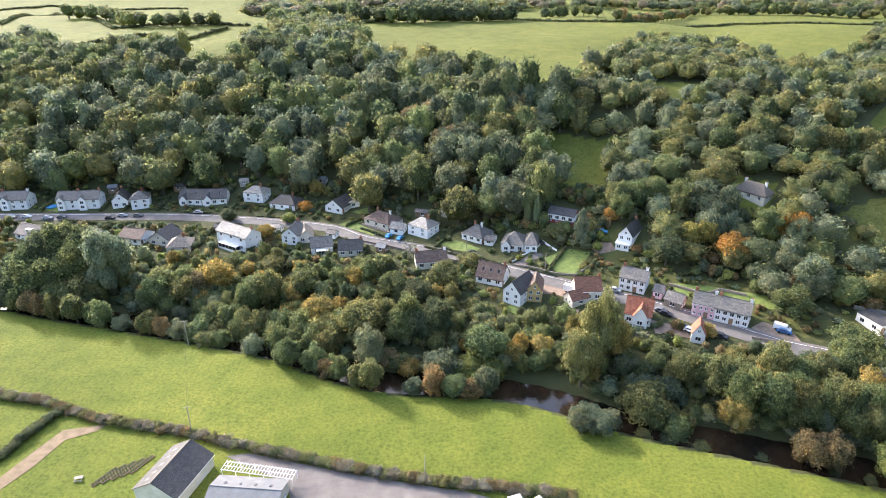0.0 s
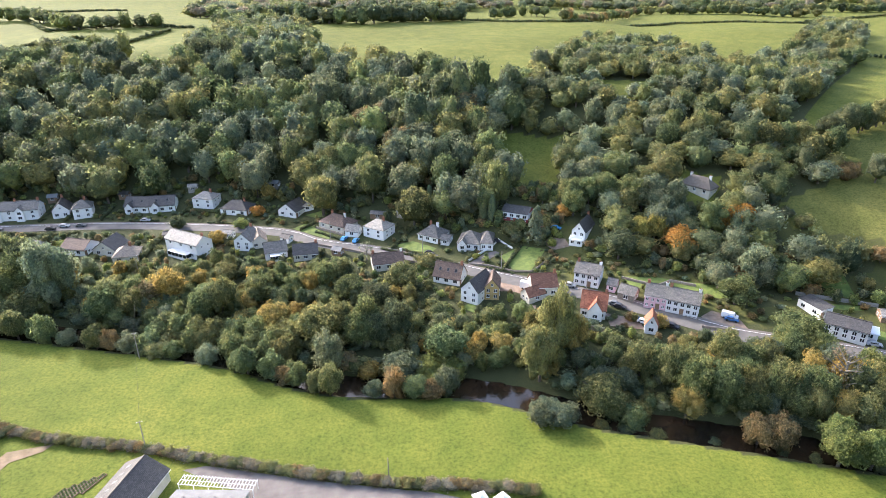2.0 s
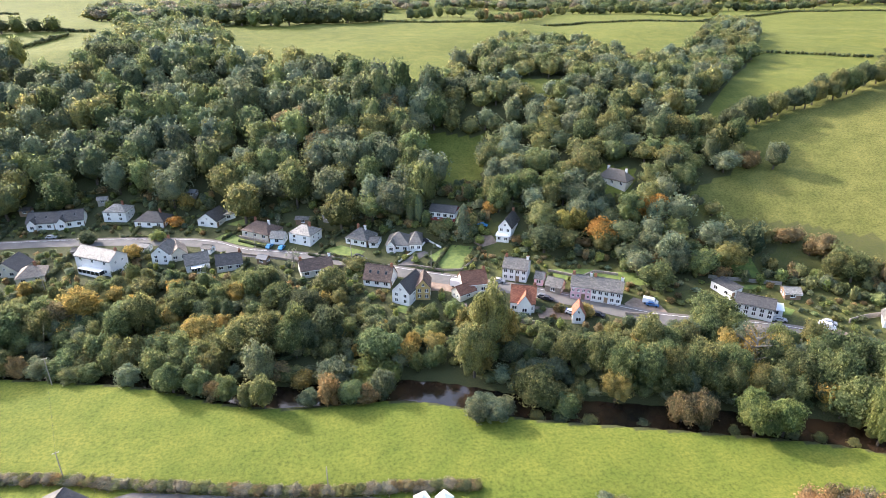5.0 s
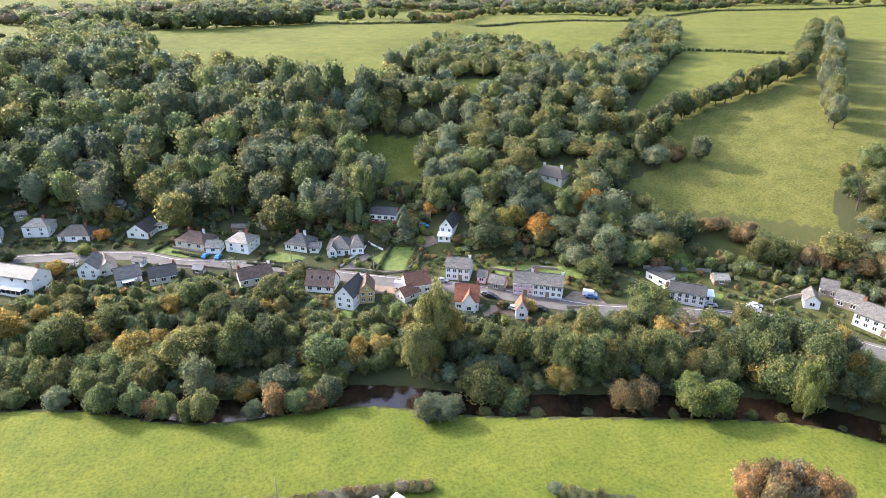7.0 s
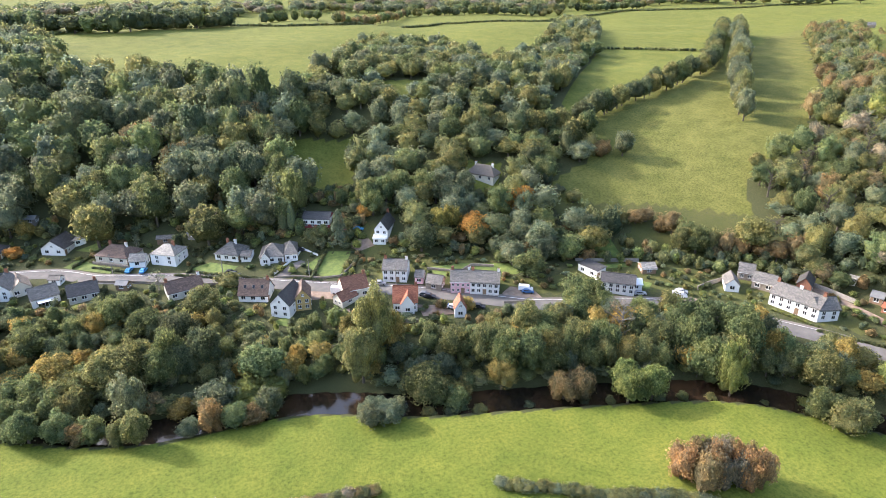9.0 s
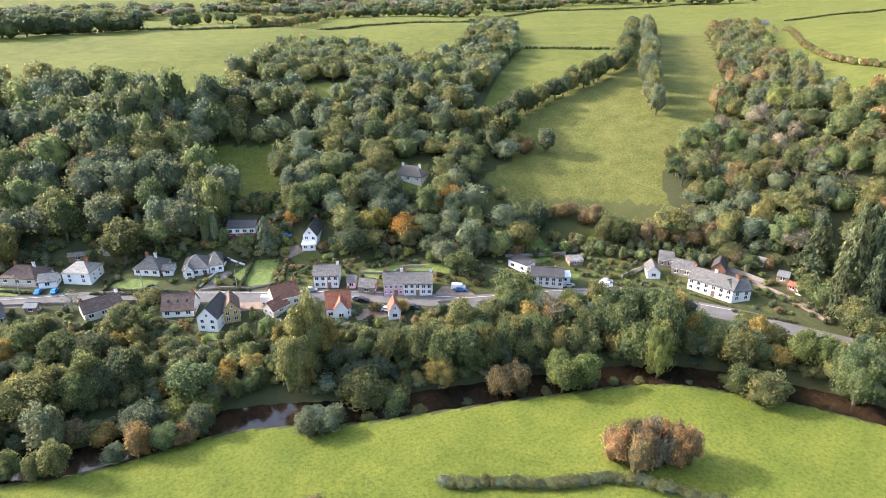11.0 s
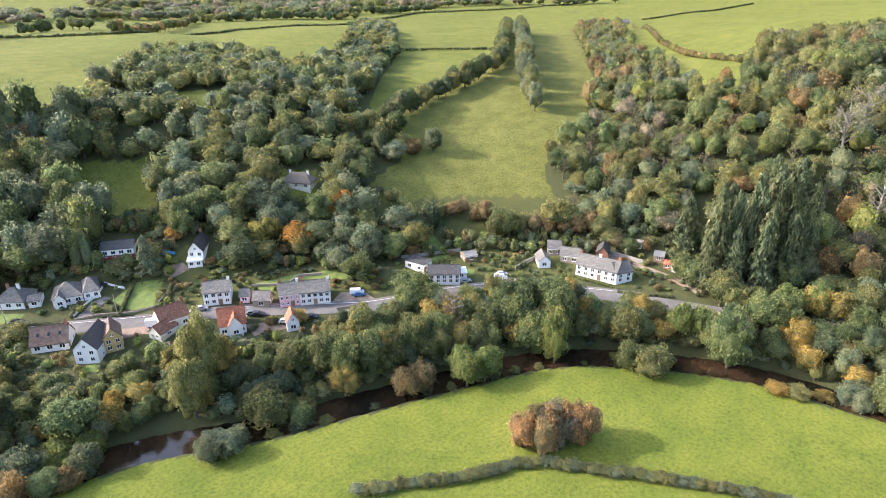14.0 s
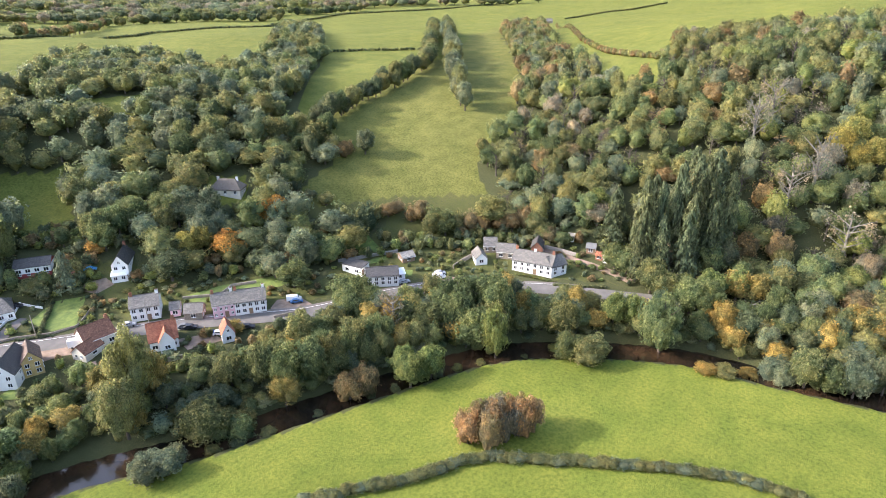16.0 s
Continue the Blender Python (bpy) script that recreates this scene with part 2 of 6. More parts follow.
CAR_COLOURS = {"white": car_paint("car_white", (0.75, 0.75, 0.74)), "blue": car_paint("car_blue", (0.03, 0.12, 0.3)),
               "silver": car_paint("car_silver", (0.35, 0.36, 0.37)), "black": car_paint("car_black", (0.02, 0.02, 0.025)),
               "red": car_paint("car_red", (0.3, 0.02, 0.02)), "grey": car_paint("car_grey", (0.12, 0.125, 0.13)),
               "pale blue": car_paint("car_pale_blue", (0.05, 0.25, 0.5))}
# ---- the lie of the land ----
BANK = np.array([(-420, 268), (-260, 222), (-153, 186), (-108, 173), (-57, 158), (-21, 141), (18, 136), (49, 122), (88, 109),
                 (125, 95), (144, 79), (163, 52), (170, 27), (178, 1), (196, -60), (230, -190)], float)
ROAD = np.array([(-430, 275), (-300, 262), (-199, 257), (-118, 257), (-55, 246), (-33, 232), (-5, 220), (35, 196), (68, 177),
                 (94, 157), (105, 150), (141, 134), (164, 108), (178, 85), (205, 33), (223, 9), (262, -60), (320, -200)], float)


def smooth_line(pts, n=6):
    """Catmull-Rom through the corners of a polyline."""
    out = []
    p = np.vstack([2 * pts[0] - pts[1], pts, 2 * pts[-1] - pts[-2]])
    for i in range(1, len(p) - 2):
        for k in range(n):
            t = k / n
            a, b, c, d = p[i - 1], p[i], p[i + 1], p[i + 2]
            out.append(0.5 * (2 * b + (c - a) * t + (2 * a - 5 * b + 4 * c - d) * t * t + (3 * b - a - 3 * c + d) * t ** 3))
    out.append(pts[-1])
    return np.array(out)


BANK_S, ROAD_S = smooth_line(BANK), smooth_line(ROAD)


def side(line, x, y):
    """Signed distance from a line (plus: beyond it, seen from the drone) and the share of the way along it."""
    x, y = np.asarray(x, float), np.asarray(y, float)
    best, sign, along = np.full(x.shape, 1e9), np.ones(x.shape), np.zeros(x.shape)
    for i in range(len(line) - 1):
        (ax, ay), (bx, by) = line[i], line[i + 1]
        ex, ey = bx - ax, by - ay
        t = np.clip(((x - ax) * ex + (y - ay) * ey) / (ex * ex + ey * ey), 0, 1)
        d = np.hypot(x - ax - t * ex, y - ay - t * ey)
        near = d < best
        best = np.where(near, d, best)
        sign = np.where(near, np.where(ex * (y - ay) - ey * (x - ax) > 0, 1.0, -1.0), sign)
        along = np.where(near, i + t, along)
    return best * sign, along / (len(line) - 1)


def ease(t):
    t = np.clip(t, 0, 1)
    return t * t * (3 - 2 * t)


def ripple(x, y):
    return np.sin(x * 0.031 + 1.3 * np.sin(y * 0.021)) * np.cos(y * 0.027 + np.sin(x * 0.017))


RIVER_W = 11.0


def land(x, y):
    """Height of the ground, without the river's bed cut less than the banks."""
    x, y = np.asarray(x, float), np.asarray(y, float)
    b, _ = side(BANK_S, x, y)
    s, _ = side(ROAD_S, x, y)
    az = np.degrees(np.arctan2(x, y))
    # meadow on the valley floor, dropping a little at the bank
    flat = 0.25 * ripple(x * 2, y * 2) * ease(-b / 30)
    bed = -3.2
    inner = np.clip(b - RIVER_W, 0, None)
    share = inner / (inner + np.clip(-s, 0, None) + 1e-6)
    garden = -0.6 + 6.6 * np.clip(share, 0, 1) ** 0.9
    low = np.where(b < 0, flat, np.where(b < RIVER_W, bed, garden))
    cut = ease((b + 1.5) / 4.5) * ease((RIVER_W + 2.0 - b) / 4.0)
    low = np.where(np.abs(b - RIVER_W / 2) < RIVER_W / 2 + 2.5, np.where(b < RIVER_W / 2, flat * (1 - cut) + bed * cut, garden * (1 - cut) + bed * cut), low)
    # the far side of the road: terraces, a steep wooded slope, then a gentle plateau
    high = 1 + 0.55 * ease((az - 57) / 28) - 0.06 * ease((az - 12) / 14) * ease((46 - az) / 14)
    foot = 24 + 10 * ease((az - 20) / 10) * ease((62 - az) / 8)
    grade = 0.47 - 0.05 * ease((az - 30) / 14) * ease((62 - az) / 8)
    t = np.clip(s - foot, 0, None)
    edge = 100.0
    k = 26.0
    steep = grade * high * (t - k * np.log1p(np.exp(np.clip((t - edge) / k, -40, 40))))
    gentle = 0.055 * k * np.log1p(np.exp(np.clip((np.minimum(t, 330) - edge) / k, -40, 40)))
    beyond = 22 * ease((t - 620) / 500) - 10 * ease((t - 330) / 200)
    hill = 6 + 0.1 * np.clip(s, 0, foot) + steep + gentle + beyond + 2.0 * ripple(x, y) * ease((t - 20) / 60)
    hollow = 8.0 * np.exp(-((x - 66) ** 2 + (y - 274) ** 2) / 620.0)
    z = np.where(s > 0, hill - hollow, low)
    return z

# ---- ground, river, road ----
def mesh_from(name, verts, faces, materials=(), smooth=False, uvs=None):
    me = bpy.data.meshes.new(name)
    me.from_pydata([tuple(map(float, v)) for v in verts], [], [tuple(map(int, f)) for f in faces])
    for m in materials:
        me.materials.append(m)
    if smooth:
        me.polygons.foreach_set("use_smooth", [True] * len(me.polygons))
    me.update()
    return me


def within(poly, x, y):
    """Whether one point lies in a polygon."""
    r, n = False, len(poly)
    for i in range(n):
        (ax, ay), (bx, by) = poly[i], poly[(i + 1) % n]
        if (ay > y) != (by > y) and x < (bx - ax) * (y - ay) / (by - ay) + ax:
            r = not r
    return r


def inside(poly, x, y):
    """Which points lie in a polygon."""
    x, y = np.asarray(x, float), np.asarray(y, float)
    r = np.zeros(x.shape, bool)
    n = len(poly)
    for i in range(n):
        (ax, ay), (bx, by) = poly[i], poly[(i + 1) % n]
        cross = ((ay > y) != (by > y)) & (x < (bx - ax) * (y - ay) / (by - ay + 1e-12) + ax)
        r ^= cross
    return r


# land cover: pieces of woodland, and clearings in them
WOOD_WEST = [(-301, 392), (-291, 460), (-232, 402), (-205, 422), (-161, 416), (-167, 375), (-153, 378), (-125, 386), (-133, 466), (-98, 528), (-54, 462), (-50, 389), (-8, 383), (25, 367), (47, 323), (61, 314), (55, 288), (53, 241), (44, 231), (-20, 248), (-64, 271), (-230, 277)]
WOOD_COMBE = [(46, 325), (64, 318), (75, 346), (136, 449), (184, 397), (182, 336), (265, 401), (500, 713), (386, 510), (268, 350), (186, 266), (158, 260), (186, 243), (171, 220), (145, 212), (137, 194), (161, 177), (146, 174), (118, 166), (106, 168), (103, 189), (82, 198), (82, 210), (62, 230), (76, 273), (46, 292)]
WOOD_EAST = [(224, 178), (240, 179), (259, 172), (287, 177), (305, 156), (298, 127), (377, 157), (397, 127), (408, 78), (446, 44), (217, 0), (200, 29), (188, 46), (186, 84), (191, 107), (200, 143), (208, 165)]
WOOD_BELT = [(460, 342), (697, 482), (377, 232), (308, 158), (294, 173), (264, 174), (270, 190), (304, 211)]
WOODS = [WOOD_WEST, WOOD_COMBE, WOOD_EAST, WOOD_BELT]
CLEARINGS = [[(48, 300), (80, 287), (67, 254), (44, 259)], [(107, 332), (137, 322), (125, 300), (102, 306)], [(119, 244), (132, 232), (123, 217), (112, 225)], [(197, 143), (205, 118), (197, 113), (188, 134)]]
HAY = [(134, 201), (202, 272), (342, 298), (733, 554), (325, 195), (237, 185), (205, 140)]


def axis(core, low, high, step, grow):
    """Even steps in the core, ever wider ones out to the horizon."""
    mid = list(np.arange(core[0], core[1], step))
    out, s, v = [], step, core[1]
    while v < high:
        out.append(v)
        s *= grow
        v += s
    out.append(high)
    left, s, v = [], step, core[0]
    while v > low:
        s *= grow
        v -= s
        left.append(max(v, low))
    return np.array(left[::-1] + mid + out)


gx, gy = axis((-230, 330), -4200, 4200, 2.6, 1.1), axis((-20, 330), -2500, 4600, 2.6, 1.08)
GX, GY = np.meshgrid(gx, gy)
GZ = land(GX, GY)
nx, ny = len(gx), len(gy)
_i = np.arange(nx * ny).reshape(ny, nx)
_f = np.stack([_i[:-1, :-1], _i[:-1, 1:], _i[1:, 1:], _i[1:, :-1]], -1).reshape(-1, 4)
ground_me = mesh_from("ground", np.stack([GX, GY, GZ], -1).reshape(-1, 3), _f, [GROUND], smooth=True)
_b, _ = side(BANK_S, GX, GY)
_s, _ = side(ROAD_S, GX, GY)
cover = np.zeros((ny, nx, 4), np.float32)
cover[..., 3] = 1
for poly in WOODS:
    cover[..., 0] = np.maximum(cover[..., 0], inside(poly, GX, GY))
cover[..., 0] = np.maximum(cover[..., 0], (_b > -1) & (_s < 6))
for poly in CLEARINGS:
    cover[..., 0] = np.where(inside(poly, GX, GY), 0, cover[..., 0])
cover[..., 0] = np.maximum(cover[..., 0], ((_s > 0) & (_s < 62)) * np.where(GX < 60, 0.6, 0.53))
cover[..., 1] = inside(HAY, GX, GY)
cover[..., 1] = np.maximum(cover[..., 1], 0.55 * (_s > 40))
cover[..., 1] = np.maximum(cover[..., 1], 0.9 * ((_s > 5) & (_s < 62)))
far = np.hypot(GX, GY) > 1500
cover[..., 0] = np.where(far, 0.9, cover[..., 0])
_ca = ground_me.color_attributes.new("cover", "FLOAT_COLOR", "POINT")
_ca.data.foreach_set("color", cover.reshape(-1))
ground_ob = tagged(new("ground", ground_me), "green pasture, meadows and woodland floor of a river valley", "ground", kind="structure")


def ground(x, y):
    """Height of the sheet at a place, between its corners."""
    i = min(max(int(np.searchsorted(gx, x)) - 1, 0), nx - 2)
    j = min(max(int(np.searchsorted(gy, y)) - 1, 0), ny - 2)
    u, v = (x - gx[i]) / (gx[i + 1] - gx[i]), (y - gy[j]) / (gy[j + 1] - gy[j])
    return float((GZ[j, i] * (1 - u) + GZ[j, i + 1] * u) * (1 - v) + (GZ[j + 1, i] * (1 - u) + GZ[j + 1, i + 1] * u) * v)


def ribbon(name, line, half, lift, material, label, category, level=None, left=None, right=None, rows=2):
    """A strip that follows a line and lies on the ground."""
    v, f = [], []
    n = len(line)
    for i in range(n):
        a, b = line[max(i - 1, 0)], line[min(i + 1, n - 1)]
        d = np.array(b) - np.array(a)
        d = d / np.hypot(*d)
        nrm = np.array([-d[1], d[0]])
        lo, hi = (-half if left is None else left), (half if right is None else right)
        for k in range(rows + 1):
            p = line[i] + nrm * (lo + (hi - lo) * k / rows)
            v.append((p[0], p[1], ground(p[0], p[1]) + lift if level is None else level))
    w = rows + 1
    for i in range(n - 1):
        for k in range(rows):
            f.append((i * w + k, (i + 1) * w + k, (i + 1) * w + k + 1, i * w + k + 1))
    me = mesh_from(name, v, [q[::-1] for q in f], [material], smooth=True)
    return tagged(new(name, me), label, category, kind="structure")


def resample(line, step):
    line = np.array(line, float)
    seg = np.hypot(*np.diff(line, axis=0).T)
    s = np.concatenate([[0], np.cumsum(seg)])
    t = np.linspace(0, s[-1], max(int(s[-1] / step), 2))
    return np.stack([np.interp(t, s, line[:, 0]), np.interp(t, s, line[:, 1])], 1)


ROAD_L = resample(ROAD_S, 2.0)
ribbon("road", ROAD_L, 2.9, 0.12, ASPHALT, "grey asphalt village road along the valley", "road", rows=4)
BANK_L = resample(BANK_S, 4.0)
ribbon("water", BANK_L, 6, 0, WATER, "brown shallow river between wooded banks", "river", level=-1.9, left=-1.5, right=RIVER_W + 2.0)
ribbon("pavement", ROAD_L[60:330], 1, 0.26, CONCRETE, "grey pavement along the uphill side of the road", "pavement", left=2.95, right=4.2)
ribbon("kerb", ROAD_L[60:330], 1, 0.27, PAINT, "pale stone kerb between road and pavement", "kerb", left=2.8, right=2.95, rows=1)
# ---- trees ----
rng = np.random.default_rng(7)


def leaf_cards(centres, normals, size, rs):
    """One small three-cornered spray of leaves at each place, bent out of its plane."""
    n = len(centres)
    u = unit(np.cross(normals, rs.normal(size=(n, 3))))
    w = np.cross(normals, u)
    s = size * rs.uniform(0.6, 1.4, (n, 1))
    p0, p1 = centres - u * s + w * s * rs.uniform(-0.7, 0.1, (n, 1)), centres + u * s + w * s * rs.uniform(-0.7, 0.1, (n, 1))
    p2 = centres + w * s * rs.uniform(0.7, 1.3, (n, 1)) + normals * s * rs.uniform(-0.4, 0.4, (n, 1))
    v = np.stack([p0, p1, p2], 1).reshape(-1, 3)
    i = np.arange(n) * 3
    return v, np.stack([i, i + 1, i + 2], 1)


def unit(v):
    return v / (np.linalg.norm(v, axis=-1, keepdims=True) + 1e-9)


def limb(v, f, a, b, ra, rb, k=5):
    """A tapered stick from a to b."""
    a, b = np.array(a, float), np.array(b, float)
    d = unit(b - a)
    u = unit(np.cross(d, [0.3, 0.9, 0.2]))
    w = np.cross(d, u)
    i0 = len(v)
    for c, r in ((a, ra), (b, rb)):
        for j in range(k):
            t = 2 * math.pi * j / k
            v.append(c + r * (u * math.cos(t) + w * math.sin(t)))
    for j in range(k):
        f.append((i0 + j, i0 + (j + 1) % k, i0 + k + (j + 1) % k, i0 + k + j))


_g = (1 + 5 ** 0.5) / 2
ICO = unit(np.array([(-1, _g, 0), (1, _g, 0), (-1, -_g, 0), (1, -_g, 0), (0, -1, _g), (0, 1, _g), (0, -1, -_g), (0, 1, -_g), (_g, 0, -1), (_g, 0, 1), (-_g, 0, -1), (-_g, 0, 1)], float))
ICO_F = [(a, b, c) for a in range(12) for b in range(a + 1, 12) for c in range(b + 1, 12)
         if all(np.linalg.norm(ICO[p] - ICO[q]) < 1.2 for p, q in ((a, b), (b, c), (a, c)))]


def finer(v, f):
    """Each face of a ball cut into four."""
    v, mids, out = [tuple(p) for p in v], {}, []

    def mid(a, b):
        key = (min(a, b), max(a, b))
        if key not in mids:
            mids[key] = len(v)
            v.append(tuple(unit(np.array(v[a]) + np.array(v[b]))))
        return mids[key]
    for a, b, c in f:
        ab, bc, ca = mid(a, b), mid(b, c), mid(c, a)
        out += [(a, ab, ca), (ab, b, bc), (ca, bc, c), (ab, bc, ca)]
    return np.array(v), out


def outward(v, f):
    """The same faces, all turned away from the middle."""
    return [t if np.dot(np.cross(v[t[1]] - v[t[0]], v[t[2]] - v[t[0]]), v[t[0]]) > 0 else t[::-1] for t in f]


BALLS = [(ICO, outward(ICO, ICO_F))]
for _k in range(3):
    BALLS.append(finer(*BALLS[-1]))


def lobed(d, lobes, base):
    """How far a crown made of round lobes reaches in each direction, and which lobe is met there."""
    best, who = np.full(len(d), base), np.full(len(d), -1)
    for k, (c, r) in enumerate(lobes):
        dc = d @ c
        q = r * r - c @ c + dc * dc
        reach = np.where(q > 0, dc + np.sqrt(np.clip(q, 0, None)), 0)
        who = np.where(reach > best, k, who)
        best = np.maximum(best, reach)
    return best, who


def crown_mesh(name, kind, leaves, ball, size, seed):
    """A crown of unit height and unit width over its trunk's foot: billowing lobes, with loose sprays of leaves all over."""
    rs = np.random.default_rng(seed)
    cs, ns = [], []
    bv, bf = BALLS[ball]
    if kind == "fir":
        tiers, boughs = 15, 6
        for k in range(tiers):
            for q in range(boughs):
                z = 0.12 + 0.87 * (k + rs.uniform(-0.5, 0.5)) / tiers
                r = (0.52 * (1 - z) ** 0.55 + 0.02) * rs.uniform(0.55, 1.15)
                m = max(int(leaves * (r / 0.4) * 1.4 / tiers / boughs), 3)
                t = rs.uniform(0.15, 1, m) ** 0.7
                th = (q + 0.4 * k) * 2 * math.pi / boughs + rs.uniform(-0.4, 0.4) + rs.normal(0, 0.2, m)
                cs.append(np.stack([np.cos(th) * r * t, np.sin(th) * r * t, z - 0.06 * t * t + rs.normal(0, 0.012, m)], 1))
                ns.append(np.stack([np.cos(th) * 0.6, np.sin(th) * 0.6, np.full(m, 0.8)], 1) + rs.normal(0, 0.4, (m, 3)))
        z = (bv[:, 2] + 1) / 2
        wide = 0.13 * (1 - z) ** 0.6 + 0.005
        flat = unit(bv * np.array([1, 1, 0.0001])) * wide[:, None] * rs.uniform(0.75, 1.2, (len(bv), 1))
        core = np.stack([flat[:, 0], flat[:, 1], 0.12 + 0.84 * z], 1)
    elif kind == "cypress":
        z = rs.uniform(0.03, 1, leaves)
        r = 0.46 * np.sqrt(np.clip(1 - ((z - 0.35) / 0.66) ** 2, 0.02, 1)) * rs.uniform(0.8, 1.05, leaves)
        th = rs.uniform(0, 2 * math.pi, leaves)
        cs.append(np.stack([np.cos(th) * r, np.sin(th) * r, z], 1))
        ns.append(np.stack([np.cos(th), np.sin(th), np.full(leaves, 0.4)], 1) + rs.normal(0, 0.3, (leaves, 3)))
        core = bv * np.array([0.4, 0.4, 0.47]) * rs.uniform(0.9, 1.06, (len(bv), 1)) + np.array([0, 0, 0.5])
    elif kind == "thin":
        for k in range(16):
            d = unit(rs.normal(size=3))
            rad = rs.uniform(0.08, 0.17)
            c = np.array([0, 0, 0.58]) + d * np.array([0.4, 0.4, 0.36]) * rs.uniform(0.6, 1.05)
            m = int(leaves / 16)
            q = unit(rs.normal(size=(m, 3)))
            cs.append(c + q * rad * rs.uniform(0.2, 1.15, (m, 1)))
            ns.append(unit(q + rs.normal(0, 0.5, (m, 3))))
        core = None
    else:
        low, count, big = {"broad": (0.05, 12, 0.2), "tall": (0.03, 16, 0.17), "bush": (-0.16, 10, 0.2)}[kind]
        high, lobes = (1 - low) / 2, []
        for k in range(count):
            # spread evenly round the crown, a little irregular
            z = 1 - 2 * (k + 0.5) / count
            th = 2.4 * k + rs.uniform(-0.5, 0.5)
            d = np.array([math.sqrt(1 - z * z) * math.cos(th), math.sqrt(1 - z * z) * math.sin(th), z])
            rad = big * rs.uniform(0.6, 1.35)
            lobes.append((d * (0.5 - rad) * rs.uniform(0.68, 1.18), rad))
        for k in range(count * 4):
            d = unit(rs.normal(size=3))
            reach = float(lobed(d[None], lobes[:count], 0.24)[0][0])
            rad = rs.uniform(0.05, 0.1)
            lobes.append((d * (reach - rad * rs.uniform(0.0, 0.7)), rad))
        stretch = np.array([1, 1, high / 0.5])
        reach, _w = lobed(bv, lobes, 0.24)
        core = bv * (reach * rs.uniform(0.76, 0.94, len(bv)))[:, None] * stretch + np.array([0, 0, low + high])
        d = unit(rs.normal(size=(leaves, 3)))
        d[:, 2] = np.where(d[:, 2] < -0.5, -d[:, 2], d[:, 2])
        reach, who = lobed(d, lobes, 0.24)
        p = d * (reach * (1.09 - 0.3 * rs.random(leaves) ** 1.5))[:, None]
        mids = np.array([c for c, r in lobes] + [np.zeros(3)])
        cs.append(p * stretch + np.array([0, 0, low + high]))
        ns.append(unit(p - mids[who]) + rs.normal(0, 0.6, (leaves, 3)))
    v, f = leaf_cards(np.vstack(cs), unit(np.vstack(ns)), size, rs)
    f, loose = f.tolist(), len(f)
    if core is not None:
        f += [tuple(len(v) + q for q in t) for t in bf]
        v = np.vstack([v, core])
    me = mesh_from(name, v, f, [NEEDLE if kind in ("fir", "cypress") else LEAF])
    me.polygons.foreach_set("use_smooth", [k >= loose for k in range(len(f))])
    return me


def trunk_mesh(name, kind, seed, material):
    rs = np.random.default_rng(seed)
    v, f = [], []
    if kind in ("fir", "cypress"):
        limb(v, f, (0, 0, -0.05), (0, 0, 0.5), 0.028, 0.018, 6)
        limb(v, f, (0, 0, 0.5), (0, 0, 0.97), 0.018, 0.004, 5)
    elif kind == "bush":
        for k in range(6):
            t = k * 1.05 + rs.uniform(0, 0.6)
            limb(v, f, (0.04 * math.cos(t), 0.04 * math.sin(t), -0.08), (0.24 * math.cos(t), 0.24 * math.sin(t), 0.55), 0.03, 0.01, 4)
    else:
        x, y = rs.uniform(-0.03, 0.03, 2)
        limb(v, f, (0, 0, -0.06), (x, y, 0.3), 0.042, 0.03, 6)
        limb(v, f, (x, y, 0.3), (-x, y * 2, 0.62), 0.03, 0.016, 6)
        limb(v, f, (-x, y * 2, 0.62), (x, -y, 0.9), 0.016, 0.004, 4)
        for k in range(9 if kind != "thin" else 15):
            t = k * 2.4 + rs.uniform(0, 0.7)
            z = 0.24 + 0.05 * k if kind != "thin" else 0.24 + 0.035 * k
            r = rs.uniform(0.26, 0.42)
            limb(v, f, (0, 0, z), (r * math.cos(t), r * math.sin(t), min(z + rs.uniform(0.14, 0.3), 0.95)), 0.015, 0.004, 4)
    return mesh_from(name, v, f, [material], smooth=True)


KINDS = {  # kind: sprays of leaves from near to far, shapes, name
    "broad": ((2200, 1000, 420, 150), 6, "broadleaf_tree"), "tall": ((2300, 1000, 420, 150), 5, "broadleaf_tree"), "bush": ((1000, 300, 200, 110), 4, "bush"),
    "thin": ((620, 400, 260, 120), 3, "sparse_tree"), "fir": ((2800, 1500, 700, 200), 3, "conifer_tree"), "cypress": ((900, 500, 300, 100), 2, "cypress_tree")}
LOD_BALL, LOD_LEAF = (3, 2, 2, 1), (0.024, 0.03, 0.04, 0.062)
PROTOS = {}
for _kind, (_counts, _n, _name) in KINDS.items():
    for _lod in range(4):
        _ball = min(LOD_BALL[_lod], 2 if _kind in ("bush", "fir", "cypress") else 3) - (1 if _kind == "bush" and 1 <= _lod <= 2 else 0)
        _size = LOD_LEAF[_lod] * {"bush": 1.45, "thin": 0.8, "fir": 1.25, "cypress": 1.3}.get(_kind, 1.0)
        PROTOS[_kind, _lod] = [(trunk_mesh("trunk", _kind, 31 * q + _lod, PALE_BARK if _kind == "thin" else BARK),
                                crown_mesh("crown", _kind, _counts[_lod], max(_ball, 1), _size, 100 + 17 * q + _lod)) for q in range(_n)]

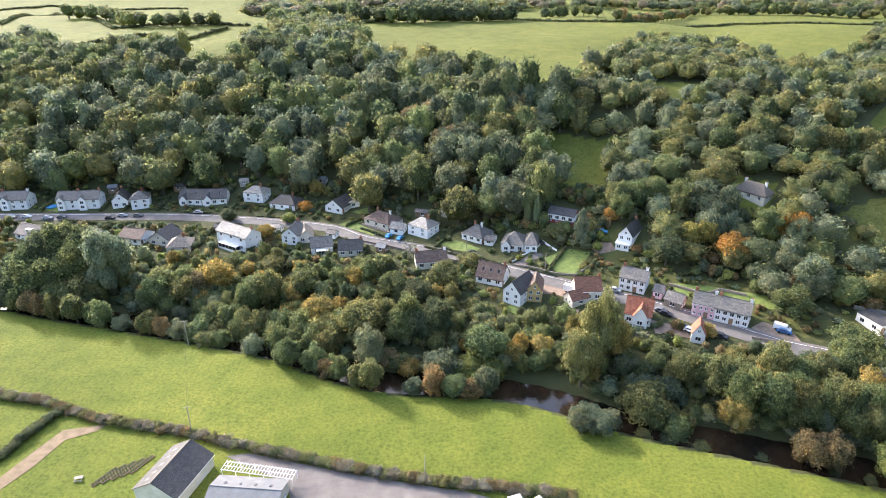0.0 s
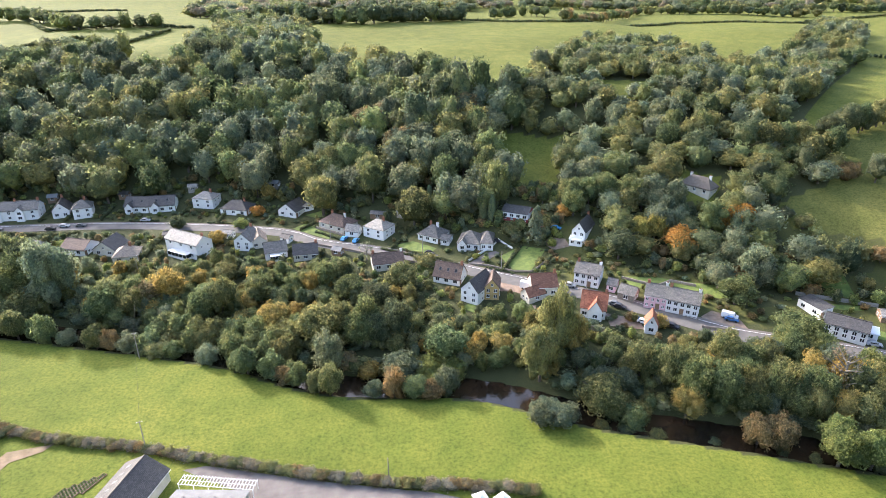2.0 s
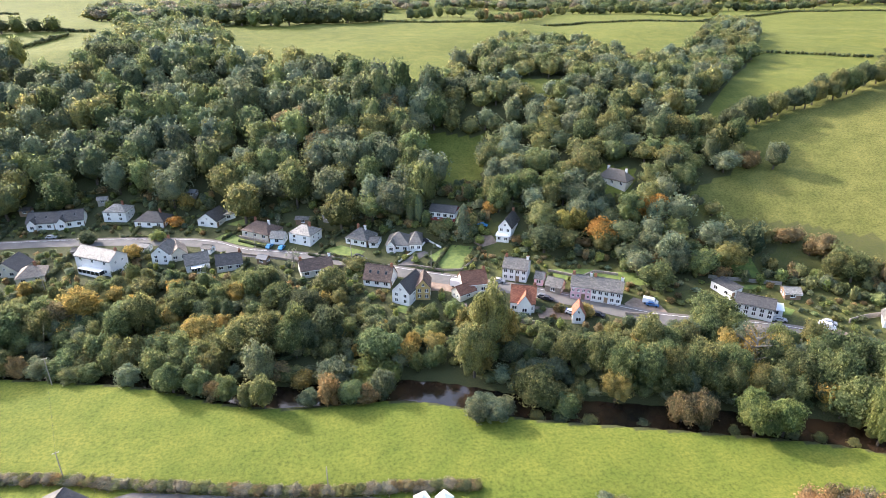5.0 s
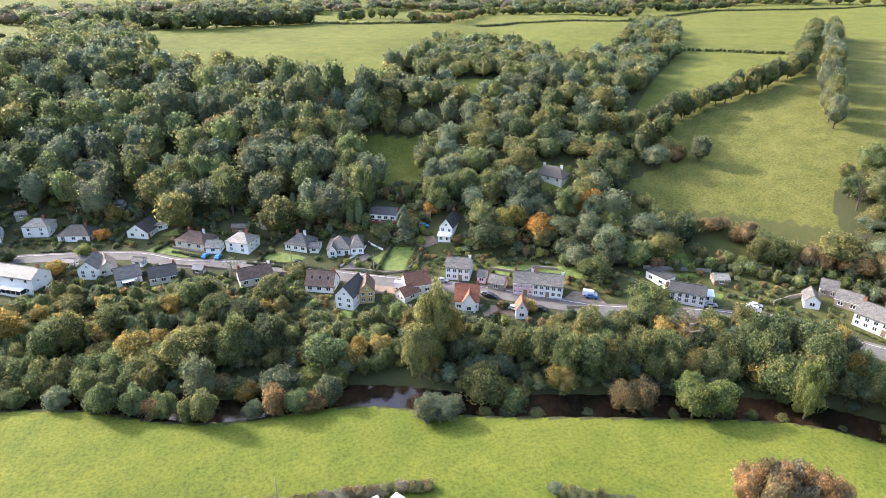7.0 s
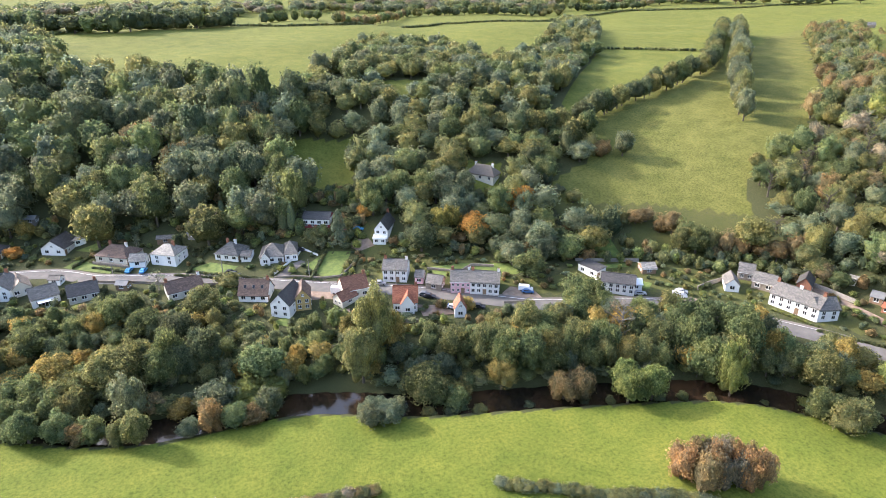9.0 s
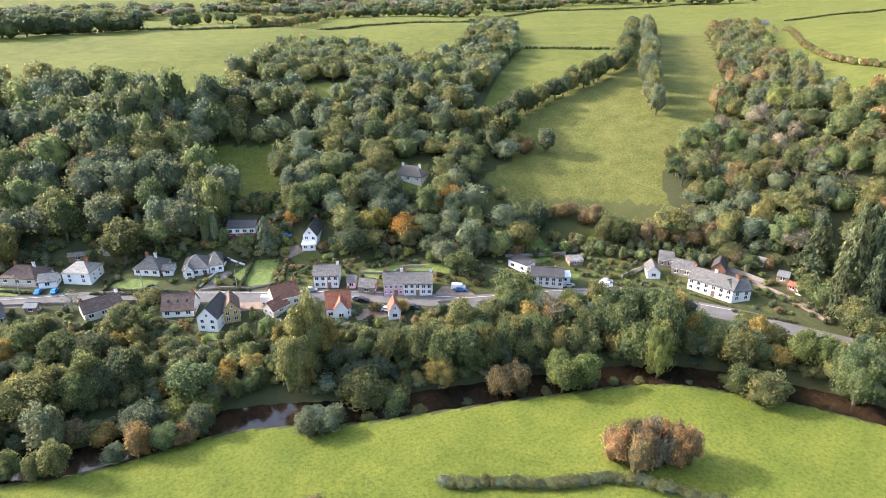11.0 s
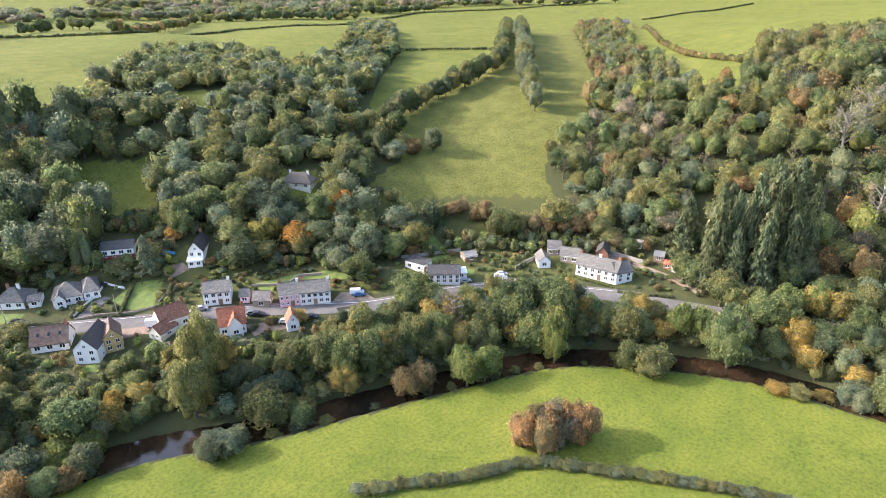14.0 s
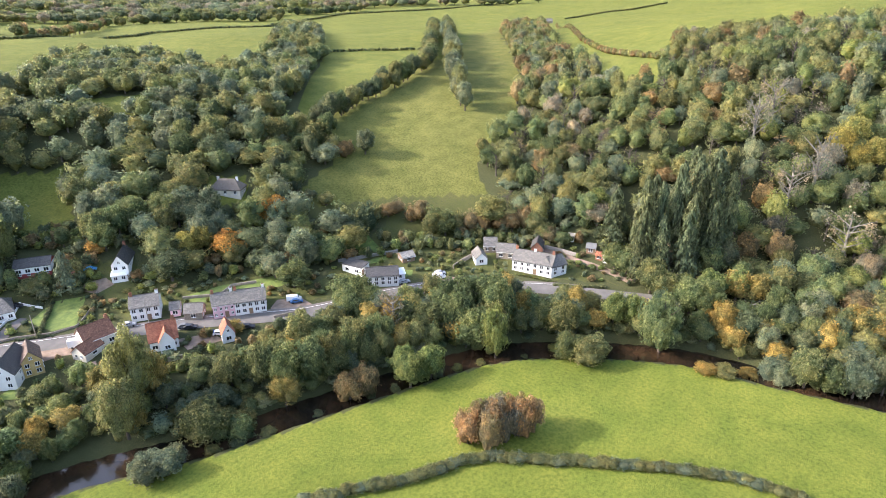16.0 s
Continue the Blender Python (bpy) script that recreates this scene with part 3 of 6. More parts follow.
# colours of leaves in early autumn; grey and bare also stand in for haze
GREENS = {"green": (0.189, 0.222, 0.110), "dark": (0.138, 0.165, 0.103), "olive": (0.237, 0.240, 0.116), "lime": (0.249, 0.280, 0.109),
          "gold": (0.383, 0.293, 0.111), "orange": (0.502, 0.290, 0.096), "rust": (0.285, 0.215, 0.125), "grey": (0.204, 0.234, 0.166),
          "bronze": (0.410, 0.275, 0.165), "yellow": (0.370, 0.330, 0.118), "fir": (0.120, 0.142, 0.082), "red": (0.562, 0.074, 0.058), "hedge": (0.197, 0.214, 0.116), "bare": (0.275, 0.245, 0.205)}
WORDS = {"green": "green-leaved", "dark": "dark green", "olive": "olive-green", "lime": "bright green", "gold": "golden autumn", "orange": "orange autumn",
         "rust": "rust-brown autumn", "grey": "grey-green", "bronze": "bronze autumn", "yellow": "yellowing", "fir": "dark green", "red": "red-leaved", "hedge": "clipped green", "bare": "half-bare grey"}
WHERE = {"wood": "on the wooded hillside", "river": "on the river bank", "garden": "in a village garden", "hedge": "in a field hedgerow", "far": "on the far plateau", "field": "standing in the pasture"}


def shade(tint):
    k, j, g = GREENS[tint], rng.uniform(0.8, 1.22), rng.uniform(0.93, 1.07)
    return (k[0] * j * g, k[1] * j, k[2] * j / g)


def tree(x, y, h, w, kind="broad", tint="green", where="wood", far=0, sink=0.0):
    """One tree: a trunk with its limbs, and its crown."""
    pick = int(rng.integers(0, 99))
    tr, cr = PROTOS[kind, far][pick % KINDS[kind][1]]
    top = new(KINDS[kind][2], tr)
    noun = {"bush": "bush", "fir": "tall conifer", "cypress": "narrow cypress", "thin": "sparse tree"}.get(kind, "broadleaf tree")
    tagged(top, f"{WORDS[tint]} {noun} {WHERE[where]}", "bush" if kind == "bush" else "tree", {"wood": "trees of the wood", "river": "trees along the river", "garden": "garden trees", "hedge": "hedgerow trees", "far": "trees of the plateau", "field": "trees in the pasture"}[where])
    top.matrix_basis = Matrix.LocRotScale((x, y, ground(x, y) - sink), Euler((0, 0, float(rng.uniform(0, 6.28)))), (w, w, h))
    c = new("crown", cr)
    c.parent = top
    c.color = (*shade(tint), 1)
    return top


def massed(name, stand, label, category, kind="", materials=(LEAF_WOOD, BARK)):
    """Many plants as one mesh: rows of x, y, height, width, shape, tint, far."""
    vs, fl, ft, fs, mi, col, n0 = [], [], [], [], [], [], 0
    for x, y, h, w, shape, tint, far_ in stand:
        pick = int(rng.integers(0, 99))
        tr, cr = PROTOS[shape, far_][pick % KINDS[shape][1]]
        a = rng.uniform(0, 6.28)
        k = shade(tint)
        z = ground(x, y)
        for me, slot in ((cr, 0), (tr, 1)):
            if slot and shape == "bush":
                continue
            if me.name not in FLAT:
                co = np.empty(len(me.vertices) * 3)
                me.vertices.foreach_get("co", co)
                vi = np.empty(len(me.loops), np.int64)
                me.loops.foreach_get("vertex_index", vi)
                tot = np.empty(len(me.polygons), np.int64)
                me.polygons.foreach_get("loop_total", tot)
                sm = np.empty(len(me.polygons), bool)
                me.polygons.foreach_get("use_smooth", sm)
                FLAT[me.name] = (co.reshape(-1, 3), vi, tot, sm)
            co, vi, tot, sm = FLAT[me.name]
            c_, s_ = math.cos(a), math.sin(a)
            vs.append(np.stack([(co[:, 0] * c_ - co[:, 1] * s_) * w + x, (co[:, 0] * s_ + co[:, 1] * c_) * w + y, co[:, 2] * h + z], 1))
            fl.append(vi + n0)
            ft.append(tot)
            fs.append(sm)
            mi.append(np.full(len(tot), slot))
            col.append(np.tile((*k, 1.0), (len(co), 1)))
            n0 += len(co)
    v, vi, tot, mi, col = np.vstack(vs), np.concatenate(fl), np.concatenate(ft), np.concatenate(mi), np.vstack(col)
    me = bpy.data.meshes.new(name)
    me.vertices.add(len(v))
    me.vertices.foreach_set("co", v.ravel())
    me.loops.add(len(vi))
    me.loops.foreach_set("vertex_index", vi)
    me.polygons.add(len(tot))
    me.polygons.foreach_set("loop_start", np.concatenate([[0], np.cumsum(tot)[:-1]]))
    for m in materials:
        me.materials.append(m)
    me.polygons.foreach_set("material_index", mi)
    me.polygons.foreach_set("use_smooth", np.concatenate(fs))
    me.update(calc_edges=True)
    at = me.color_attributes.new("tint", "FLOAT_COLOR", "POINT")
    at.data.foreach_set("color", col.astype(np.float32).ravel())
    return tagged(new(name, me), label, category, kind=kind)


FLAT = {}


def spots(poly, gap, keep=1.0, avoid=(), jitter=0.45):
    """Places over a piece of land, about one a gap, never in rows."""
    p = np.array(poly)
    (x0, y0), (x1, y1) = p.min(0), p.max(0)
    out = []
    for gx_ in np.arange(x0, x1, gap):
        for gy_ in np.arange(y0, y1, gap):
            x, y = gx_ + rng.uniform(-jitter, jitter) * gap, gy_ + rng.uniform(-jitter, jitter) * gap
            if within(poly, x, y) and rng.random() <= keep and not any(within(a, x, y) for a in avoid):
                out.append((x, y))
    return out


def one_of(seq):
    return seq[int(rng.integers(0, len(seq)))]


def row(line, gap, h, w, tints, spread=1.5, kinds=("bush",), far=3):
    """Plants along a line."""
    return [(x + rng.uniform(-spread, spread), y + rng.uniform(-spread, spread), rng.uniform(*h), rng.uniform(*w), one_of(kinds), one_of(tints), far) for x, y in resample(line, gap)]


def hedge(line, gap, h, w, tints, label, spread=0.3):
    """A hedge as a line of leafy clumps that grow into one another."""
    top = tagged(new("hedge"), label, "hedge")
    base = resample(line, 2.0)[0]
    top.matrix_basis = pose(base[0], base[1], ground(*base))
    for x, y, hh, ww, _k, tint, _f in row(line, gap * 0.72, h, w, tints, spread):
        c = new("clump", PROTOS["bush", 1][int(rng.integers(0, 4))][1])
        c.parent = top
        c.matrix_basis = Matrix.LocRotScale((x - base[0], y - base[1], ground(x, y) - ground(*base) - 0.1), Euler((0, 0, float(rng.uniform(0, 6.28)))), (ww, ww, hh))
        c.color = (*shade(tint), 1)
    return top
# ---- buildings ----
def part(name, bm, material, parent, label=""):
    """A bmesh becomes one mesh object under a thing or a part."""
    me = bpy.data.meshes.new(name)
    bm.to_mesh(me)
    bm.free()
    me.materials.append(material)
    ob = new(name, me)
    ob.parent = parent
    if label:
        ob["label"] = label
    return ob


def shared(name, me, parent, m, label=""):
    ob = new(name, me)
    ob.parent = parent
    ob.matrix_basis = m
    if label:
        ob["label"] = label
    return ob


def box_bm(*boxes, bevel=0.0):
    """Boxes given as (x0, y0, z0, x1, y1, z1) in one bmesh."""
    bm = bmesh.new()
    for x0, y0, z0, x1, y1, z1 in boxes:
        m = Matrix.LocRotScale(((x0 + x1) / 2, (y0 + y1) / 2, (z0 + z1) / 2), None, (x1 - x0, y1 - y0, z1 - z0))
        bmesh.ops.create_cube(bm, size=1, matrix=m)
    if bevel:
        bmesh.ops.bevel(bm, geom=bm.edges[:], offset=bevel, segments=1, affect="EDGES")
    return bm


def bm_of(verts, faces):
    bm = bmesh.new()
    vs = [bm.verts.new(v) for v in verts]
    for f in faces:
        bm.faces.new([vs[i] for i in f])
    bmesh.ops.recalc_face_normals(bm, faces=bm.faces[:])
    return bm


def mesh_of(name, bm, material):
    me = bpy.data.meshes.new(name)
    bm.to_mesh(me)
    bm.free()
    me.materials.append(material)
    return me


def casement(w, h, t, d):
    """A window's frame facing -y: one block with two lights sunk into its front."""
    bm = box_bm((-w / 2, -d, 0, 0, 0.03, h))
    f = [q for q in bm.faces if q.normal.x > 0.9][0]
    ext = bmesh.ops.extrude_face_region(bm, geom=[f])
    bmesh.ops.translate(bm, verts=[v for v in ext["geom"] if isinstance(v, bmesh.types.BMVert)], vec=(w / 2, 0, 0))
    bmesh.ops.delete(bm, geom=[q for q in bm.faces if abs(q.normal.x) > 0.9 and abs(q.calc_center_median().x) < 0.01], context="FACES_ONLY")
    front = [q for q in bm.faces if q.normal.y < -0.9]
    bmesh.ops.inset_individual(bm, faces=front, thickness=t)
    for q in front:
        for v in q.verts:
            v.co.y += d * 0.6
    return bm


WIN = {}
for _w, _h in ((1.15, 1.2), (1.5, 1.25), (0.8, 0.9), (2.2, 1.3)):
    WIN[_w] = (_h, mesh_of("window", casement(_w, _h, 0.075, 0.09), PAINT),
               mesh_of("pane", box_bm((-_w / 4 + 0.07, -0.046, 0.07, _w / 4 - 0.07, -0.034, _h - 0.07)), GLASS), mesh_of("sill", box_bm((-_w / 2 - 0.06, -0.14, -0.08, _w / 2 + 0.06, 0.0, 0.0)), PAINT))
DOOR_ME = mesh_of("door", box_bm((-0.5, -0.06, 0, 0.5, 0.02, 2.05), (-0.62, -0.09, 0, -0.5, 0.02, 2.15), (0.5, -0.09, 0, 0.62, 0.02, 2.15), (-0.62, -0.09, 2.05, 0.62, 0.02, 2.18)), WOOD)
SKY_ME = mesh_of("rooflight", box_bm((-0.42, -0.62, -0.02, 0.42, 0.62, 0.07)), METAL)
SKYP_ME = mesh_of("pane", box_bm((-0.36, -0.56, 0.06, 0.36, 0.56, 0.085)), GLASS)


def window(parent, m, w=1.15):
    h, frame_me, pane_me, sill_me = WIN[w]
    f = shared("window", frame_me, parent, m)
    for u in (-w / 4, w / 4):
        shared("pane", pane_me, f, pose(u, 0, 0))
    shared("sill", sill_me, f, Matrix())
    return f


def slab_roof(L, W, eaves, rise, kind, over=0.35, thick=0.16):
    """The roof's covering as one closed shell with thick eaves, and courses that run along it."""
    a, b = L / 2 + over, W / 2 + over
    drop = over * rise / (W / 2)
    z0, z1 = eaves - drop, eaves + rise
    if kind == "hip":
        r = max(L / 2 - W / 2 * 0.9, 0.2)
        top = [(-a, -b, z0), (a, -b, z0), (a, b, z0), (-a, b, z0), (-r, 0, z1), (r, 0, z1)]
        faces = [(0, 1, 5, 4), (2, 3, 4, 5), (1, 2, 5), (3, 0, 4)]
    elif kind == "flat":
        top = [(-a, -b, eaves + 0.1), (a, -b, eaves + 0.1), (a, b, eaves + rise), (-a, b, eaves + rise)]
        faces = [(0, 1, 2, 3)]
    elif kind == "lean":
        top = [(-a, -b, eaves), (a, -b, eaves), (a, b, eaves + rise), (-a, b, eaves + rise)]
        faces = [(0, 1, 2, 3)]
    else:
        top = [(-a, -b, z0), (a, -b, z0), (a, 0, z1), (-a, 0, z1), (a, b, z0), (-a, b, z0)]
        faces = [(0, 1, 2, 3), (3, 2, 4, 5)]
    bm = bmesh.new()
    vs = [bm.verts.new((x, y, z + 0.05)) for x, y, z in top]
    for f in faces:
        bm.faces.new([vs[i] for i in f])
    bmesh.ops.recalc_face_normals(bm, faces=bm.faces[:])
    if sum(f.normal.z for f in bm.faces) < 0:
        bmesh.ops.reverse_faces(bm, faces=bm.faces[:])
    uv = bm.loops.layers.uv.new("UVMap")
    for f in bm.faces:
        n = f.normal
        u = Vector((-n.y, n.x, 0)).normalized() if abs(n.z) < 0.999 else Vector((1, 0, 0))
        w = n.cross(u)
        for lp in f.loops:
            lp[uv].uv = (lp.vert.co.dot(u), lp.vert.co.dot(w))
    geom = bmesh.ops.extrude_face_region(bm, geom=bm.faces[:])
    low = [g for g in geom["geom"] if isinstance(g, bmesh.types.BMVert)]
    for v in low:
        v.co.z += thick
    bmesh.ops.recalc_face_normals(bm, faces=bm.faces[:])
    return bm


def chimney(parent, x, y, z, h, material):
    c = part("chimney", box_bm((x - 0.45, y - 0.3, z - 1.2, x + 0.45, y + 0.3, z + h), (x - 0.52, y - 0.37, z + h - 0.18, x + 0.52, y + 0.37, z + h)), material, parent)
    for u in (-0.2, 0.2):
        part("chimney_pot", box_bm((x + u - 0.12, y - 0.12, z + h, x + u + 0.12, y + 0.12, z + h + 0.38), bevel=0.04), BRICK, c)


HOUSE_SPOTS = []


def building(name, label, x, y, z, rot, L, W, eaves, rise, roof, wall, cover, storeys, nfront, opts=""):
    """A house: solid rendered walls, thick roof, windows, door, stacks. Its front looks to -y before it is turned."""
    top = tagged(new(name), label, name.replace("_", " "), "houses of the village" if name == "house" else "")
    top.matrix_basis = pose(x, y, z, 0, 0, rot)
    HOUSE_SPOTS.append((x, y, max(L, W) * 0.5))
    turn = roof == "gablex"
    rl, rw = (W, L) if turn else (L, W)
    spin = pose(0, 0, 0, 0, 0, 90) if turn else Matrix()
    h, a, b = eaves, rl / 2, rw / 2
    base = -1.6
    if roof in ("gable", "gablex"):
        v = [(-a, -b, base), (a, -b, base), (a, b, base), (-a, b, base), (-a, -b, h), (a, -b, h), (a, b, h), (-a, b, h), (-a, 0, h + rise), (a, 0, h + rise)]
        f = [(0, 1, 5, 4), (2, 3, 7, 6), (1, 2, 6, 9, 5), (3, 0, 4, 8, 7), (4, 5, 9, 8), (6, 7, 8, 9), (3, 2, 1, 0)]
    else:
        e = rise if roof in ("lean", "flat") else 0
        v = [(-a, -b, base), (a, -b, base), (a, b, base), (-a, b, base), (-a, -b, h), (a, -b, h), (a, b, h + e), (-a, b, h + e)]
        f = [(0, 1, 5, 4), (2, 3, 7, 6), (1, 2, 6, 5), (3, 0, 4, 7), (4, 5, 6, 7), (3, 2, 1, 0)]
    bm = bm_of(v, f)
    bm.transform(spin)
    part("wall", bm, wall, top)
    bm = slab_roof(rl, rw, eaves, rise, "gable" if turn else roof, over=0.45 if cover is THATCH else 0.3, thick=0.45 if cover is THATCH else 0.16)
    bm.transform(spin)
    roof_ob = part("roof", bm, cover, top)
    if roof in ("gable", "gablex", "hip") and cover is not THATCH:
        rr = a + 0.3 if roof != "hip" else max(L / 2 - W / 2 * 0.9, 0.2)
        bm = box_bm((-rr, -0.13, h + rise + 0.15, rr, 0.13, h + rise + 0.31), bevel=0.05)
        bm.transform(spin)
        part("ridge", bm, cover, roof_ob)
    # windows on the front and on both ends
    rows_z = [0.95] if storeys == 1 else [0.95, eaves - 1.75]
    door_at = nfront // 2 if "door" in opts else -1
    for i, wz in enumerate(rows_z):
        for k in range(nfront):
            u = -L / 2 + (k + 0.5) * L / nfront
            m = pose(u, -W / 2, wz)
            if i == 0 and k == door_at:
                shared("door", DOOR_ME, top, pose(u, -W / 2, 0.02))
                continue
            window(top, m, 1.5 if storeys == 1 and L / nfront > 2.6 else (1.15 if L / nfront > 1.7 else 0.8))
        if nfront:
            for sgn, ang in ((1, 90), (-1, -90)):
                for u in (-W / 5, W / 5):
                    window(top, pose(sgn * L / 2, u, wz, 0, 0, ang), 0.8)
    if nfront and "door" not in opts and storeys == 1 and name in ("house", "cottage"):
        shared("door", DOOR_ME, top, pose(L / 2, -W / 2 + 0.9, 0.02, 0, 0, 90))
    if turn and rise > 2.9:
        window(top, pose(0, -W / 2, eaves + 0.5), 0.8)
    if "whitetop" in opts:
        part("fascia_band", box_bm((-L / 2 - 0.05, -W / 2 - 0.05, eaves - 2.2, L / 2 + 0.05, W / 2 + 0.05, eaves - 0.05)), WHITE, top, "white boarded upper storey")
        for k in range(nfront):
            window(top, pose(-L / 2 + (k + 0.5) * L / nfront, -W / 2 - 0.05, eaves - 1.8), 1.5)
    n = int(opts[opts.index("chim") + 4]) if "chim" in opts else 0
    if n:
        r = a - 0.5 if roof != "hip" else max(L / 2 - W / 2 * 0.7, 0.6)
        for k in range(n):
            u = r if n == 1 else -r + 2 * r * k / (n - 1)
            p = spin @ Vector((u, 0.0 if roof != "hip" else 0.5, 0))
            chimney(top, p.x, p.y, eaves + rise + 0.1, 1.1, WHITE if cover is THATCH or k % 2 else BRICK)
    if "roofl" in opts:
        n = int(opts[opts.index("roofl") + 5])
        tilt = math.degrees(math.atan2(rise, W / 2))
        for k in range(n):
            u = -L / 2 + (k + 0.7) * L / (n + 0.4)
            m = pose(u, -W / 4, eaves + rise / 2 + 0.24, tilt)
            q = shared("rooflight", SKY_ME, roof_ob, m)
            shared("pane", SKYP_ME, q, Matrix())
    if "bay" in opts or "biggable" in opts:
        big = "biggable" in opts
        bw, bd = (L * 0.55, 1.4) if big else (min(3.2, L * 0.36), 1.3)
        u, br = (L * 0.1 if big else -L * 0.25), (rise * 0.8 if big else rise * 0.62)
        e = eaves - (0.0 if big else 0.1)
        y0, y1 = -W / 2 - bd, -W / 2 + W / 2 * br / rise
        v = [(u - bw / 2, y0, base), (u + bw / 2, y0, base), (u + bw / 2, y1, base), (u - bw / 2, y1, base), (u - bw / 2, y0, e), (u + bw / 2, y0, e), (u + bw / 2, y1, e), (u - bw / 2, y1, e), (u, y0, e + br - 0.1), (u, y1, e + br - 0.1)]
        bay = part("bay", bm_of(v, [(0, 1, 5, 8, 4), (1, 2, 6, 5), (3, 0, 4, 7), (2, 3, 7, 9, 6), (4, 8, 9, 7), (5, 6, 9, 8), (3, 2, 1, 0)]), wall, top)
        bm = slab_roof(y1 - y0, bw, e, br - 0.1, "gable", over=0.22)
        bm.transform(Matrix.Translation((u, (y0 + y1) / 2, 0)) @ pose(0, 0, 0, 0, 0, 90))
        part("bay_roof", bm, cover, bay)
        for wz in rows_z:
            window(top, pose(u, y0, wz), 1.5)
    if "dormer" in opts:
        dz = eaves + rise * 0.25
        d = part("dormer", box_bm((-1.3, -W / 2 + 1.0, eaves - 0.3, 1.3, 0, dz + 1.2)), wall, roof_ob) if not turn else None
        if d:
            part("dormer_roof", box_bm((-1.5, -W / 2 + 0.75, dz + 1.2, 1.5, 0.1, dz + 1.36)), cover, d)
            window(top, pose(0, -W / 2 + 1.0, dz), 1.5)
    if "cons" in opts:
        c = part("conservatory", box_bm((-L * 0.3, -W / 2 - 2.6, base, L * 0.3, -W / 2, 0.7), (-L * 0.3, -W / 2 - 2.6, 2.2, L * 0.3, -W / 2, 2.32), *[(-L * 0.3 + L * 0.6 * k / 5 - 0.05, -W / 2 - 2.6, 0.7, -L * 0.3 + L * 0.6 * k / 5 + 0.05, -W / 2 - 2.5, 2.2) for k in range(6)]), PAINT, top, "white-framed conservatory")
        part("pane", box_bm((-L * 0.3 + 0.1, -W / 2 - 2.52, 0.7, L * 0.3 - 0.1, -W / 2 - 0.1, 2.2)), GLASS, c)
    # rainwater gutter along the eaves
    if roof == "gable" and name != "shed":
        part("gutter", box_bm((-L / 2 - 0.25, -W / 2 - 0.46, eaves - 0.3, L / 2 + 0.25, -W / 2 - 0.34, eaves - 0.2)), PAINT if wall is not WHITE else RUBBER, top)
    return top


# ---- houses ----
building("house", "white two-storey house with a grey slate roof", -197.4, 269.4, 6.6, 3, 12.2, 8, 4.8, 2.8, "gable", WHITE, SLATE, 2, 3, "chim2,bay")
building("house", "white semi-detached house with a bay gable", -172.6, 269.4, 6.6, 4, 9.3, 8, 4.8, 2.8, "gable", WHITE, SLATE, 2, 2, "chim1,bay")
building("house", "white semi-detached house with a bay gable", -163.6, 270.3, 6.7, 8, 9.4, 8, 4.8, 2.8, "gable", WHITE, SLATE, 2, 2, "chim1,bay")
building("house", "small white cottage with its gable to the road", -150.4, 271.7, 6.8, 16, 6.7, 9, 3.6, 3.2, "gablex", WHITE, DARKSLATE, 1, 2, "chim1")
building("house", "white house with a hipped slate roof", -140.6, 270.3, 6.7, 18, 7.7, 8, 4.8, 2.6, "hip", WHITE, SLATE, 2, 2, "chim1")
building("house", "white chalet bungalow with rooflights in a dark roof", -117.6, 274.8, 7.1, -4, 10.6, 9, 3.2, 3.2, "gable", WHITE, DARKSLATE, 1, 3, "roofl2,bay")
building("house", "white chalet bungalow with rooflights in a dark roof", -107.3, 275.1, 7.2, 8, 11.0, 9, 3.2, 3.2, "gable", WHITE, DARKSLATE, 1, 3, "roofl2,bay")
building("house", "white two-storey house with a pale hipped roof", -88.2, 276.6, 7.7, -13, 9.9, 8, 4.6, 2.2, "hip", WHITE, PALESLATE, 2, 2, "chim1")
building("house", "low white bungalow with a dark hipped roof", -72.4, 268.6, 7.1, -16, 12.7, 9, 2.7, 3, "hip", WHITE, DARKSLATE, 1, 3, "chim1")
building("house", "white chalet bungalow with a dark steep roof", -47.1, 264.4, 7.3, -26, 9.2, 10, 2.8, 3.2, "gablex", WHITE, DARKSLATE, 1, 2, "dormer")
building("garage", "white flat-roofed garage beside the bungalow", -41.7, 266.9, 8.0, 18, 5.8, 5, 2.5, 0.5, "flat", WHITE, PALESLATE, 1, 1, "")
building("house", "cream bungalow with a brown tiled roof and two stacks", -25.7, 247.3, 6.9, -37, 13.7, 9.5, 2.7, 3, "hip", CREAM, BROWNTILE, 1, 3, "chim2")
building("house", "white two-storey house with a pale hipped roof", -8.1, 237.1, 6.8, -34, 10.0, 8.5, 4.4, 2.6, "hip", WHITE, PALESLATE, 2, 2, "chim1")
building("garage", "white garage with a pale pitched roof", -18.7, 238.3, 6.7, -19, 5.6, 5, 2.6, 2, "gable", WHITE, PALESLATE, 1, 1, "")
building("house", "white bungalow with a brown-grey hipped roof", 14.1, 230.9, 7.2, -36, 9.5, 9, 2.7, 3.2, "hip", WHITE, SLATE, 1, 3, "chim2")
building("garage", "small white garage beside the bungalow", 19.1, 226.1, 7.2, -21, 3.5, 6, 2.4, 1, "gable", WHITE, SLATE, 1, 1, "")
building("house", "white bungalow with a grey hipped roof", 28.3, 222.6, 7.2, -17, 8.9, 10, 2.9, 3.4, "hip", WHITE, SLATE, 1, 3, "bay")
